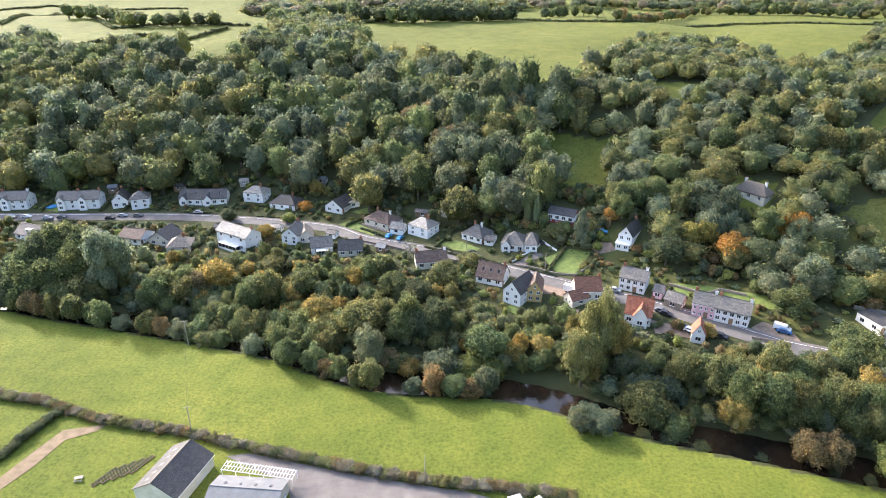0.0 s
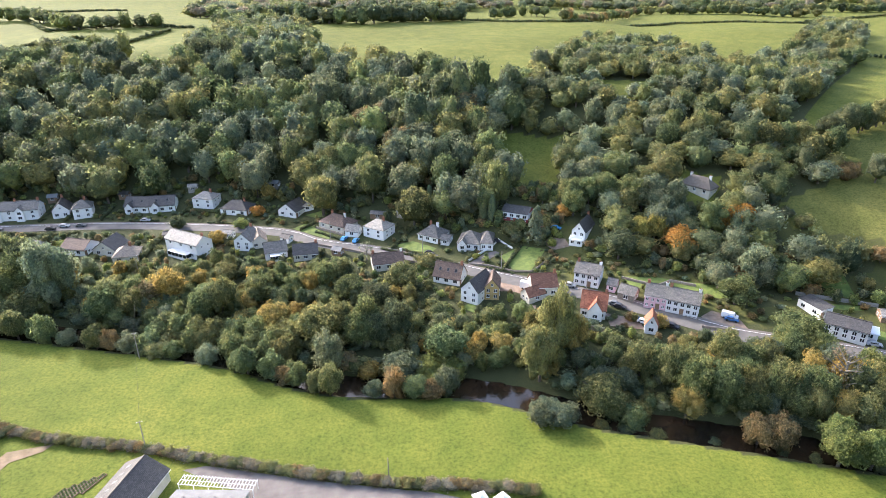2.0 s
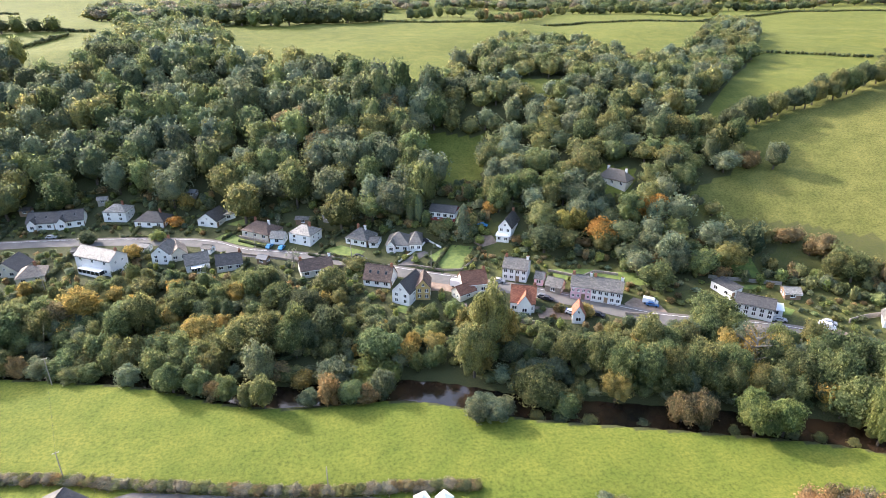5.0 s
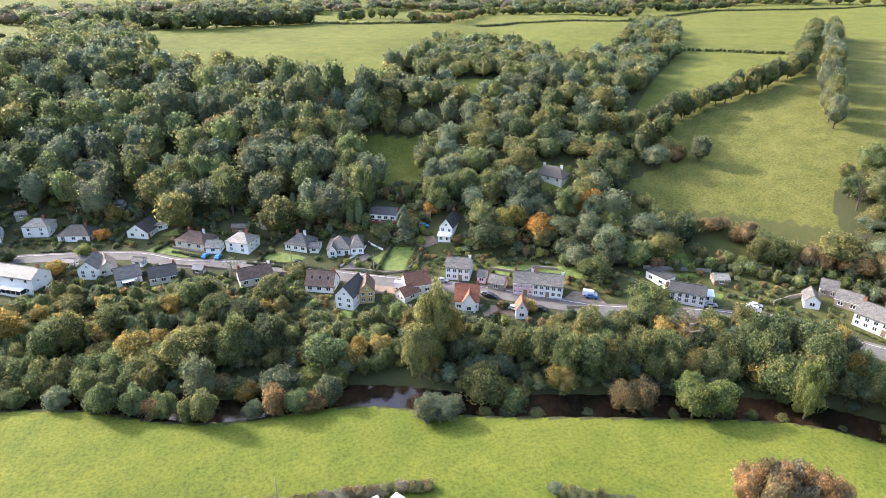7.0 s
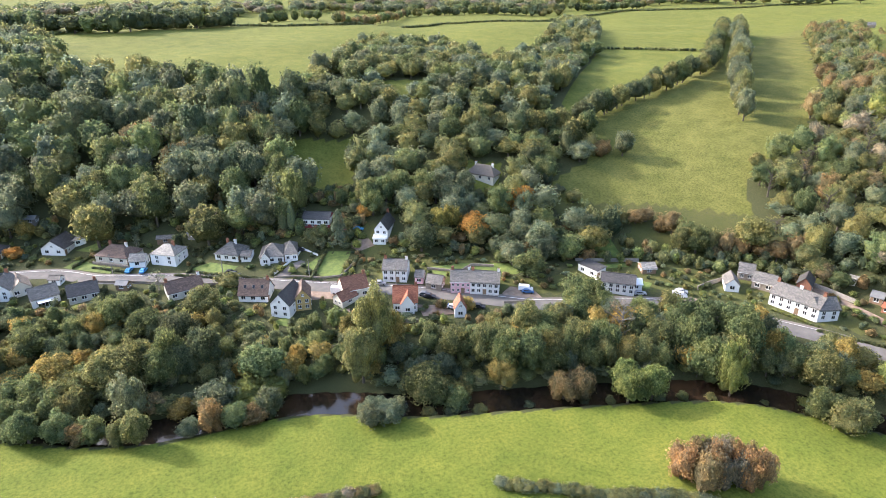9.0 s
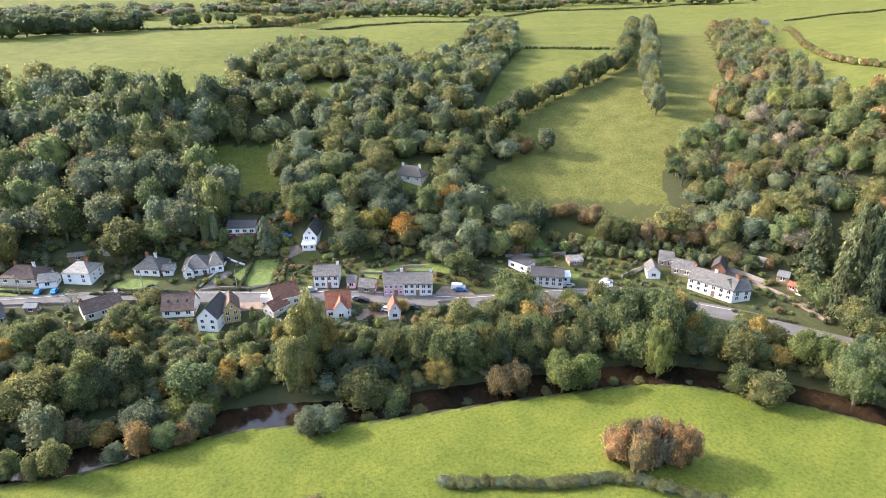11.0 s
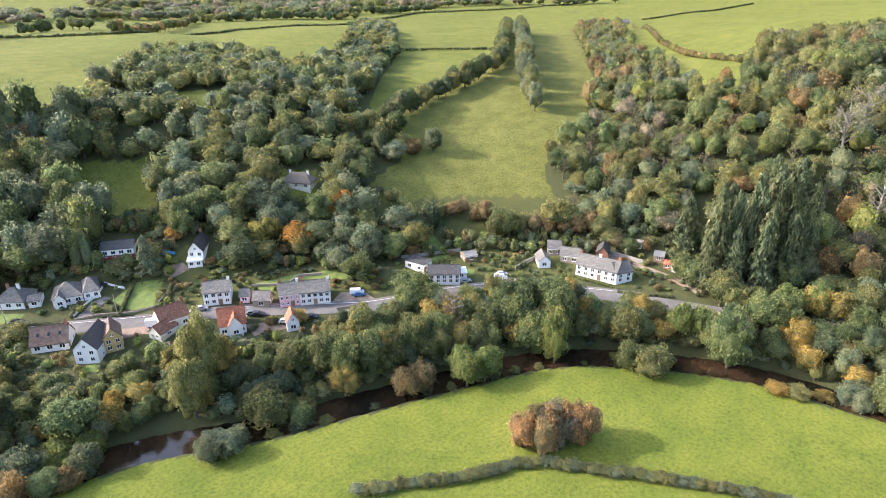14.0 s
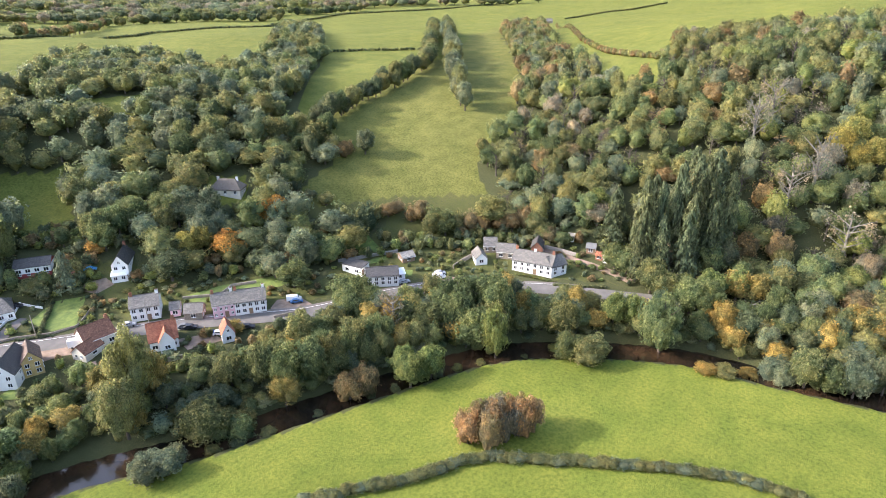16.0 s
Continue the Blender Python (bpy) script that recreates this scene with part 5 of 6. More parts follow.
hedge([(37.5, 200.3), (41.0, 206.4), (44.5, 212.5), (47.5, 217.7)], 0.8, (1.0, 1.7), (1.2, 1.9), ["dark", "hedge"], "dark clipped hedge between two house plots")
hedge([(49.2, 193.7), (52.6, 199.8), (55.9, 206.0), (58.8, 211.2)], 0.8, (1.0, 1.7), (1.2, 1.9), ["dark", "hedge"], "dark clipped hedge between two house plots")
car(-22.4, 233.9, 68, "pale blue", "car")
car(-17.6, 231.6, 69, "pale blue", "car")
car(-144.1, 258.4, 1, "silver", "car")
car(-137.2, 258.4, -0, "grey", "car")
car(-111.1, 261.6, -6, "silver", "car")
car(-176.3, 255.6, 1, "silver", "car")
car(-170.6, 256.7, 1, "grey", "car")
car(-193.3, 256.6, -1, "silver", "car")
car(-186.5, 257.0, -1, "white", "car")
car(59.0, 186.6, -29, "silver", "car")
car(44.3, 186.8, -29, "white", "camper")
car(70.5, 173.0, -35, "grey", "car")
car(71.5, 171.3, -37, "black", "car")
car(74.3, 164.3, -38, "blue", "car")
car(76.2, 162.1, -38, "white", "car")
car(84.0, 158.5, -39, "black", "car")
car(103.0, 159.1, -32, "blue", "car")
car(103.0, 160.5, -38, "white", "van")
car(97.8, 150.1, 58, "white", "van")
car(62.1, 221.8, -29, "pale blue", "car")
car(57.9, 222.6, -30, "red", "car")
car(12.6, 214.7, -31, "grey", "car")
car(148.3, 135.4, -39, "white", "van")
car(150.9, 137.2, -39, "silver", "car")
car(137.5, 142.4, -25, "silver", "car")
car(38.2, 222.5, -32, "black", "car")
car(11.6, 216.9, -31, "black", "car")
car(-148.6, 255.7, 1, "black", "car")
# ---- the hall by the near hedge ----
building("hall", "white-walled village hall with a dark slate roof", -60.3, 105.6, 0.1, 75.5, 13.5, 10.5, 3.3, 3.0, "gable", CREAM, DARKSLATE, 1, 0, "")
building("hall", "low hall with a pale grey sheet roof", -42.4, 99.6, 0.0, -5, 15.5, 9.0, 2.8, 1.5, "gable", CREAM, METAL, 1, 4, "")
_h = [o for o in scene.objects if o.name.startswith("hall") and not o.parent]
for _k in range(5):
    shared("rooflight", SKY_ME, _h[0], pose(-5.2 + 2.4 * _k, 2.6, 5.05, -math.degrees(math.atan2(3.0, 5.25))))
for _k in range(4):
    part("roof_vent", box_bm((-5.5 + 3.4 * _k, 1.2, 3.6, -4.9 + 3.4 * _k, 1.8, 4.25), bevel=0.05), METAL, _h[1])


def pergola(x, y, rot, L, W):
    """An open frame of white posts, beams and cross bars."""
    top = tagged(new("pergola"), "open white timber pergola behind the hall", "pergola")
    top.matrix_basis = pose(x, y, ground(x, y), 0, 0, rot)
    for u in np.linspace(-L / 2, L / 2, 6):
        for w in (-W / 2, W / 2):
            part("post", box_bm((u - 0.06, w - 0.06, -0.3, u + 0.06, w + 0.06, 2.3)), PAINT, top)
    for w in (-W / 2, 0, W / 2):
        part("beam", box_bm((-L / 2 - 0.2, w - 0.05, 2.3, L / 2 + 0.2, w + 0.05, 2.45)), PAINT, top)
    for u in np.linspace(-L / 2, L / 2, 24):
        part("cross_bar", box_bm((u - 0.05, -W / 2 - 0.3, 2.45, u + 0.05, W / 2 + 0.3, 2.56)), PAINT, top)
    return top


pergola(-41.8, 107.0, -10, 17.0, 2.6)


def gazebo(x, y, rot):
    """A white fabric canopy on four legs."""
    top = tagged(new("gazebo"), "white fabric gazebo with a pointed canopy", "gazebo", "gazebos by the hedge")
    top.matrix_basis = pose(x, y, ground(x, y), 0, 0, rot)
    part("canopy", bm_of([(-1.5, -1.5, 2.1), (1.5, -1.5, 2.1), (1.5, 1.5, 2.1), (-1.5, 1.5, 2.1), (0, 0, 3.1), (-1.5, -1.5, 1.85), (1.5, -1.5, 1.85), (1.5, 1.5, 1.85), (-1.5, 1.5, 1.85)],
                         [(0, 1, 4), (1, 2, 4), (2, 3, 4), (3, 0, 4), (5, 6, 1, 0), (6, 7, 2, 1), (7, 8, 3, 2), (8, 5, 0, 3)]), PAINT, top)
    for u in (-1.42, 1.42):
        for w in (-1.42, 1.42):
            part("leg", box_bm((u - 0.04, w - 0.04, -0.1, u + 0.04, w + 0.04, 2.1)), METAL, top)


gazebo(15.9, 98.6, 20)
gazebo(20.6, 97.9, 35)


def bench(x, y, rot):
    top = tagged(new("bench"), "pale timber picnic bench on the grass", "bench")
    top.matrix_basis = pose(x, y, ground(x, y), 0, 0, rot)
    part("tabletop", box_bm((-0.9, -0.4, 0.7, 0.9, 0.4, 0.76), bevel=0.01), GREYWOOD, top)
    for w in (-0.75, 0.75):
        part("seat", box_bm((-0.9, w - 0.14, 0.42, 0.9, w + 0.14, 0.47), bevel=0.01), GREYWOOD, top)
    for u in (-0.6, 0.6):
        part("leg", box_bm((u - 0.05, -0.85, -0.05, u + 0.05, -0.6, 0.45), (u - 0.05, -0.85, 0.3, u + 0.05, 0.85, 0.4), (u - 0.05, 0.6, -0.05, u + 0.05, 0.85, 0.45), (u - 0.05, -0.06, 0.3, u + 0.05, 0.06, 0.72)), GREYWOOD, top)


bench(-82.9, 106.4, 12)

for _k in range(5):
    _x, _y = -77.5 + 1.7 * _k, 107.2 + 1.0 * _k
    bed = tagged(new("raised_bed"), "timber-edged vegetable bed of brown earth", "raised bed", "vegetable beds")
    bed.matrix_basis = pose(_x, _y, ground(_x, _y), 0, 0, 62)
    for _b in ((-3.2, -0.55, -0.1, 3.2, -0.47, 0.28), (-3.2, 0.47, -0.1, 3.2, 0.55, 0.28), (-3.2, -0.47, -0.1, -3.12, 0.47, 0.28), (3.12, -0.47, -0.1, 3.2, 0.47, 0.28)):
        part("board", box_bm(_b), WOOD, bed)
    part("soil", box_bm((-3.12, -0.47, -0.1, 3.12, 0.47, 0.2)), SOIL, bed, "brown garden soil")
    for _m in range(9):
        _c = part("plant", bm_of([(-0.3, 0, 0.2), (0.3, 0, 0.2), (0, 0.3, 0.25), (0, -0.3, 0.25), (0, 0, 0.75)], [(0, 2, 4), (2, 1, 4), (1, 3, 4), (3, 0, 4)]), LAWN, bed)
        _c.matrix_basis = pose(-2.8 + 0.7 * _m, 0, 0, 0, 0, 40 * _m)


# ---- garden hedges, sheds and a pool ----
def plot_hedge(x, near, far, h, w, tints, label):
    """A hedge that runs away from the road between two house plots."""
    y = float(np.interp(x, ROAD_S[:, 0], ROAD_S[:, 1]))
    k = int(np.argmin(np.hypot(ROAD_S[:, 0] - x, ROAD_S[:, 1] - y)))
    dx, dy = ROAD_S[min(k + 1, len(ROAD_S) - 1)] - ROAD_S[max(k - 1, 0)]
    n = np.array([-dy, dx]) / math.hypot(dx, dy)
    hedge([(x + n[0] * near, y + n[1] * near), (x + n[0] * (near + far) / 2, y + n[1] * (near + far) / 2), (x + n[0] * far, y + n[1] * far)], 1.4, h, w, tints, label)


for _x in (-184, -157, -146, -131, -99, -80, -59, 22):
    plot_hedge(_x, 6.5, 20, (1.2, 2.0), (1.5, 2.3), ["dark", "hedge"], "dark clipped hedge between two house plots")
for _x in (-146, -97, -72, -27, 9):
    plot_hedge(_x, -7, -27, (1.8, 2.8), (2.2, 3.2), ["hedge", "dark"], "long dark hedge between two river gardens")
for _a, _b in ((-182, -160), (-128, -102), (-92, -66), (-2, 14)):
    _l = [(float(p[0]), float(p[1]) + 5.2) for p in ROAD_S if _a <= p[0] <= _b]
    if len(_l) > 1:
        hedge(_l, 1.4, (0.9, 1.5), (1.4, 2.0), ["dark", "hedge"], "low dark hedge along the road's edge")
for _x, _y, _rot, _l, _wall, _roof, _text in (
        (-160, 284, 10, 4.0, WOOD, METAL, "small timber garden shed with a grey roof"), (-128, 285, -8, 4.5, WOOD, DARKSLATE, "brown timber garden shed with a dark roof"),
        (-97, 287, 5, 4.0, GREYWOOD, PALESLATE, "grey timber garden shed with a pale roof"), (-58, 284, -20, 4.0, GREYWOOD, METAL, "grey timber garden shed on the slope"),
        (2, 249, -30, 4.5, GREYWOOD, METAL, "weathered garden shed behind the bungalow"), (-146, 240, -20, 4.0, WHITE, PALESLATE, "small white outhouse with a pale roof"),
        (-95, 244, -10, 5.0, GREYWOOD, DARKSLATE, "dark-roofed garden shed beside a hedge"), (-71, 243, -20, 4.5, WHITE, PALESLATE, "white garage with a pale roof by the road"),
        (-46, 236, -25, 4.0, WHITE, DARKSLATE, "white garage with a dark roof by the road"), (-24, 222, -30, 4.0, WOOD, METAL, "timber shed among garden shrubs")):
    building("shed", _text, _x, _y, ground(_x, _y) - 0.1, _rot, _l, 3.2, 2.2, 1.0, "gable", _wall, _roof, 1, 1, "")


def paddling_pool(x, y, r):
    """A round pool with a soft blue wall."""
    top = tagged(new("paddling_pool"), "round bright blue paddling pool on a lawn", "pool")
    top.matrix_basis = pose(x, y, ground(x, y) + 0.02)
    v, f, n, m = [], [], 28, 10
    for i in range(n):
        for j in range(m):
            a, b = 2 * math.pi * i / n, 2 * math.pi * j / m
            v.append(((r + 0.2 * math.cos(b)) * math.cos(a), (r + 0.2 * math.cos(b)) * math.sin(a), 0.3 + 0.3 * math.sin(b)))
            f.append((i * m + j, (i + 1) % n * m + j, (i + 1) % n * m + (j + 1) % m, i * m + (j + 1) % m))
    part("rim", bm_of(v, f), CAR_COLOURS["pale blue"], top)
    ring = [(r * math.cos(2 * math.pi * i / n), r * math.sin(2 * math.pi * i / n), 0.32) for i in range(n)]
    part("water", bm_of(ring, [tuple(range(n))]), CAR_COLOURS["pale blue"], top)


paddling_pool(-181.5, 268.0, 2.2)
# ---- poles and cables ----
def utility_pole(x, y, h, arm=True, rot=0):
    top = tagged(new("utility_pole"), "weathered wooden utility pole with a crossarm" if arm else "plain weathered wooden utility pole", "utility pole", "utility poles")
    top.matrix_basis = pose(x, y, ground(x, y), 0, 0, rot)
    bm = bmesh.new()
    bmesh.ops.create_cone(bm, cap_ends=True, segments=8, radius1=0.15, radius2=0.1, depth=h + 0.6, matrix=pose(0, 0, h / 2 - 0.3))
    part("pole", bm, GREYWOOD, top)
    if arm:
        a = part("crossarm", box_bm((-0.7, -0.06, h - 0.4, 0.7, 0.06, h - 0.28)), GREYWOOD, top)
        for u in (-0.6, 0.0, 0.6):
            part("insulator", box_bm((u - 0.05, -0.05, h - 0.28, u + 0.05, 0.05, h - 0.08), bevel=0.02), PAINT, a)
    return (x, y, ground(x, y) + h - 0.1)


def cable(a, b, sag=1.2):
    v, f = [], []
    pts = [Vector(a).lerp(Vector(b), t) - Vector((0, 0, sag * 4 * t * (1 - t))) for t in np.linspace(0, 1, 13)]
    for p, q in zip(pts, pts[1:]):
        limb(v, f, p, q, 0.02, 0.02, 3)
    tagged(new("cable", mesh_from("cable", v, f, [RUBBER])), "thin dark overhead cable between two poles", "cable", "overhead cables")


_p = [utility_pole(-62.8, 121.6, 8.5, True, 20), utility_pole(-79.0, 162.0, 9.0, True, 20), utility_pole(-97.0, 213.0, 9.0, True, 20)]
cable(_p[0], _p[1])
cable(_p[1], _p[2])
utility_pole(-4.1, 108.6, 5.5, False)
_q = [utility_pole(*w, 8.0, False) for w in ((64.0, 184.0), (37.0, 200.5), (9.0, 218.0), (-28.0, 235.0), (93.0, 163.0), (214.0, 26.0))]
for _a, _b in ((0, 1), (1, 2), (2, 3), (0, 4)):
    cable(_q[_a], _q[_b], 0.7)
# ---- trees, place by place ----
far_trees = []
massed("hedgerow_trees", row([(181, 247), (220, 256), (249, 260), (286, 270), (371, 344), (594, 545)], 5, (9, 14), (8, 12), ["green", "olive", "dark"], 2.0, ("broad", "broad", "tall"), 1), "tall hedgerow trees between the meadow and the plateau", "hedgerow", "stuff")
for q in row([(429, 381), (352, 307), (290, 252), (264, 225), (249, 208)], 8, (12, 18), (8, 12), ["grey", "olive"], 2.5, ("tall", "broad")):
    tree(*q[:6], "hedge", 1)  # tree row in the meadow
for q in row([(40, 288), (41, 273), (39, 255), (41, 240)], 8, (17, 21), (11, 14), ["dark", "green"], 1.5, ("broad", "tall")):
    tree(*q[:6], "wood", 1)  # tall trees above the clearing
for q in row([(153, 182), (167, 177), (173, 163), (184, 145), (198, 132), (195, 112)], 5, (6, 11), (7, 10), ["olive", "green", "rust"], 1.5, ("broad", "bush")):
    tree(*q[:6], "hedge", 1)  # lower meadow edge
for q in row([(157, 239), (143, 209), (149, 191)], 6, (5, 9), (5, 8), ["olive", "green", "grey"], 1.5, ("broad", "bush")):
    tree(*q[:6], "hedge", 1)  # meadow edge by the combe
massed("hedge", row([(-72, 577), (61, 609), (154, 562), (334, 748), (488, 718)], 2.4, (2, 3.5), (2.8, 4.4), ["hedge", "dark"], 0.5), "dense green field hedge on the plateau", "hedge")  # top hedge
massed("hedge", row([(489, 742), (682, 809), (778, 751), (980, 717)], 2.4, (2, 3.5), (2.8, 4.4), ["hedge", "dark"], 0.5), "dense green field hedge on the plateau", "hedge")  # top hedge east
massed("hedge", row([(278, 369), (308, 355), (342, 328)], 2.4, (1.6, 2.6), (2.2, 3.3), ["hedge", "dark"], 0.5), "dense green field hedge on the plateau", "hedge")  # cross hedge
massed("hedge", row([(693, 433), (430, 246), (374, 189), (344, 148)], 2.4, (3, 5), (2.8, 3.9), ["olive", "rust"], 0.5), "dense green field hedge on the plateau", "hedge")  # lane hedge
massed("hedge", row([(798, 485), (887, 445), (995, 425)], 2.4, (2, 3), (3.3, 5.0), ["hedge"], 0.5), "dense green field hedge on the plateau", "hedge")  # far hedge east
massed("hedge", row([(-391, 576), (-521, 885), (-279, 549), (-219, 556), (-168, 563)], 2.4, (2, 4), (3.9, 5.5), ["hedge", "dark"], 0.5), "dense green field hedge on the plateau", "hedge")  # west hedge
massed("hedge", row([(-639, 948), (-614, 1032), (-494, 983), (-378, 968)], 2.4, (2, 4), (4.4, 6.6), ["hedge", "dark"], 0.5), "dense green field hedge on the plateau", "hedge")  # west hedge upper
massed("hedge", row([(-265, 460), (-234, 503), (-194, 488), (-180, 540)], 2.4, (2, 4), (3.3, 5.0), ["hedge", "dark"], 0.5), "dense green field hedge on the plateau", "hedge")  # west hedge lower
far_trees += row([(-359, 627), (-334, 621), (-301, 597), (-260, 551), (-235, 548), (-225, 547), (-205, 560), (-196, 560)], 11, (10, 14), (12, 17), ["dark", "green"], 2.0, ("broad", "bush"))  # west field trees
far_trees += row([(-152, 578), (-97, 615), (-47, 574), (-22, 569), (8, 587), (34, 599), (61, 608)], 7, (12, 18), (14, 20), ["dark", "green", "dark"], 3.0, ("broad", "bush", "bush"))  # plateau trees
far_trees += row([(123, 814), (160, 823), (191, 803)], 9, (11, 16), (12, 17), ["dark", "green"], 3.0, ("broad", "bush"))  # plateau trees east
far_trees += row([(151, 573), (323, 861)], 11, (9, 14), (8, 13), ["rust", "olive", "green"], 2.0, ("broad", "tall"))  # plateau trees thin
far_trees += row([(333, 869), (406, 866), (539, 799)], 9, (9, 15), (12, 17), ["olive", "green", "dark"], 3.0, ("broad", "bush"))  # plateau trees far east
far_trees += row([(433, 906), (532, 847), (598, 828), (723, 828)], 9, (9, 14), (12, 17), ["olive", "green", "dark"], 3.0, ("broad", "bush"))  # plateau trees end
FOOT_FILL = [(19, 259), (65, 241), (55, 224), (43, 231), (22, 242)]
FAR_WOOD_1 = [(-183, 617), (-122, 986), (94, 947), (253, 935), (571, 849), (625, 933), (279, 1034), (-79, 1091), (-299, 1015)]
FAR_WOOD_2 = [(264, 1098), (460, 963), (671, 881), (887, 773), (1025, 625), (849, 878), (572, 1188), (306, 1259)]


def free_of_houses(x, y, room):
    return all((x - hx) ** 2 + (y - hy) ** 2 > (hr + room) ** 2 for hx, hy, hr in HOUSE_SPOTS)


def stand(places, h, w, tints, kinds, far=0):
    return [(x, y, rng.uniform(*h), rng.uniform(*w), one_of(kinds), one_of(tints), far) for x, y in places if free_of_houses(x, y, 5.0) and math.hypot(x - 117, y - 219) > 13]


# west wood: extra grey tints put the haze over it into leaf colour
wood_trees = stand(spots(WOOD_WEST, 10.0, avoid=CLEARINGS), (13, 20), (12, 18), ["green", "green", "dark", "grey", "olive", "grey", "green", "grey", "olive", "grey", "green"], ("broad", "broad", "tall"), 1)
wood_trees += stand(spots(WOOD_COMBE, 9.0, avoid=CLEARINGS), (8, 14), (9.5, 14.5), ["green", "olive", "grey", "olive", "green", "dark", "olive", "grey"], ("broad", "broad", "tall", "bush"), 1)
wood_trees += stand(spots(WOOD_EAST, 7.6, avoid=CLEARINGS), (7, 14), (7.5, 12.5), ["olive", "green", "olive", "grey", "green", "olive", "green", "rust", "grey", "olive", "lime", "bare", "green"], ("broad", "broad", "tall", "broad", "bush", "tall", "thin"), 1)
wood_trees += stand(spots(WOOD_BELT, 7.0), (9, 13), (7, 11), ["olive", "rust", "green", "olive", "grey"], ("broad", "tall", "bush"), 1)
wood_trees += [(*q[:6], 1) for q in row([(10, 304), (28, 313), (44, 319), (58, 318)], 9, (20, 26), (14, 18), ["dark", "green"], 2.5, ("broad", "tall"))]
wood_trees += stand(spots(FOOT_FILL, 6.0, 0.85), (4, 8), (5, 8), ["dark", "green", "olive"], ("broad", "bush", "tall"), 1)
wood_trees.sort(key=lambda q: math.hypot(q[0], q[1]))
for q in wood_trees[:10]:
    tree(*q[:6], "wood", 0)
massed("woodland", [q if math.hypot(q[0], q[1]) < 300 else (*q[:6], 2) for q in wood_trees[10:]], "mixed broadleaf woodland in early autumn on the valley side", "woodland", "stuff")

# shrubs and young trees between the river and the road, and in the gardens above it
STRIP = [(-260, 232), (-153, 200), (-57, 171), (18, 149), (88, 122), (132, 104), (160, 70), (182, 30), (192, -20), (222, -20), (214, 10), (196, 33), (170, 82), (156, 106), (135, 128), (100, 145), (64, 172), (30, 192), (-8, 213), (-38, 225), (-58, 238), (-118, 249), (-260, 252)]
low_shrubs, young = [], []
for x, y in spots(STRIP, 3.5, 0.92):
    s_, b_ = float(side(ROAD_S, x, y)[0]), float(side(BANK_S, x, y)[0])
    if s_ > -5.5 or b_ < RIVER_W + 1.5 or not free_of_houses(x, y, 2.2):
        continue
    near_house = not free_of_houses(x, y, 11.0)
    east = x > 98
    if near_house:
        low_shrubs.append((x, y, rng.uniform(1.2, 3.8), rng.uniform(2.0, 4.6), "bush", one_of(["green", "olive", "lime", "dark", "rust", "grey", "green"]), 3))
    elif rng.random() < (0.6 if east else 0.36):
        young.append((x, y, rng.uniform(7, 12) if east else rng.uniform(4.5, 8.5), rng.uniform(6.5, 9.5) if east else rng.uniform(4.5, 7.5), one_of(("broad", "broad", "tall")), one_of(["green", "olive", "dark", "olive", "green", "grey", "gold"]), 1))
    else:
        low_shrubs.append((x, y, rng.uniform(2, 4.5), rng.uniform(3, 6), "bush", one_of(["green", "olive", "grey", "dark", "olive"]), 1 if y < 150 else 3))
# undergrowth and saplings on the far bank
for x, y in resample(BANK_S[6:84], 3.4):
    d_ = BANK_S[np.argmin(np.hypot(BANK_S[:, 0] - x, BANK_S[:, 1] - y))]
    t_ = side(BANK_S, x + 1.0, y)[0] - side(BANK_S, x, y)[0], side(BANK_S, x, y + 1.0)[0] - side(BANK_S, x, y)[0]
    n_ = np.array([float(t_[0]), float(t_[1])])
    n_ = n_ / (np.hypot(*n_) + 1e-9)
    if n_[1] < 0:
        n_ = np.array([0.5, 0.85])
    o_ = RIVER_W + rng.uniform(0.5, 4)
    if 12 < x < 36:
        continue
    low_shrubs.append((x + n_[0] * o_, y + n_[1] * o_, rng.uniform(2, 6), rng.uniform(3.5, 7), one_of(("bush", "bush", "broad")), one_of(["green", "olive", "dark", "grey"]), 1))
UPPER = [(-260, 268), (-118, 262), (-52, 252), (-28, 238), (0, 226), (40, 203), (72, 184), (110, 158), (145, 142), (170, 114), (200, 60), (225, 60), (214, 112), (180, 152), (140, 182), (120, 215), (92, 235), (40, 262), (-30, 268), (-70, 292), (-260, 300)]
for x, y in spots(UPPER, 3.3, 0.8):
    s_ = float(side(ROAD_S, x, y)[0])
    if s_ < 7 or not free_of_houses(x, y, 2.5) or any(within(p, x, y) for p in LAWNS):
        continue
    small = s_ < 26
    low_shrubs.append((x, y, rng.uniform(0.8, 2.4) if small else rng.uniform(1.8, 6), rng.uniform(1.6, 3.6) if small else rng.uniform(3, 6), "bush", one_of(["green", "olive", "dark", "rust", "grey", "lime"]), 3))
young.sort(key=lambda q: math.hypot(q[0], q[1]))
for q in young[:30]:
    tree(*q[:6], "river", 0)
massed("shrubs", low_shrubs + young[30:], "mixed garden shrubs and undergrowth between the houses", "shrubs", "stuff")

# far woods and the trees along the plateau's hedges
far_wood = []
for poly in (FAR_WOOD_1, FAR_WOOD_2):
    # mostly grey and bare tints: distance haze painted into the crowns
    far_wood += [(x, y, rng.uniform(10, 17), rng.uniform(17, 27), "broad", one_of(["grey", "olive", "bare", "grey", "green"]), 3) for x, y in spots(poly, 20.0, 0.92)]
massed("far_woodland", far_trees + far_wood, "distant woodland and hedgerow trees on the plateau", "woodland", "stuff")

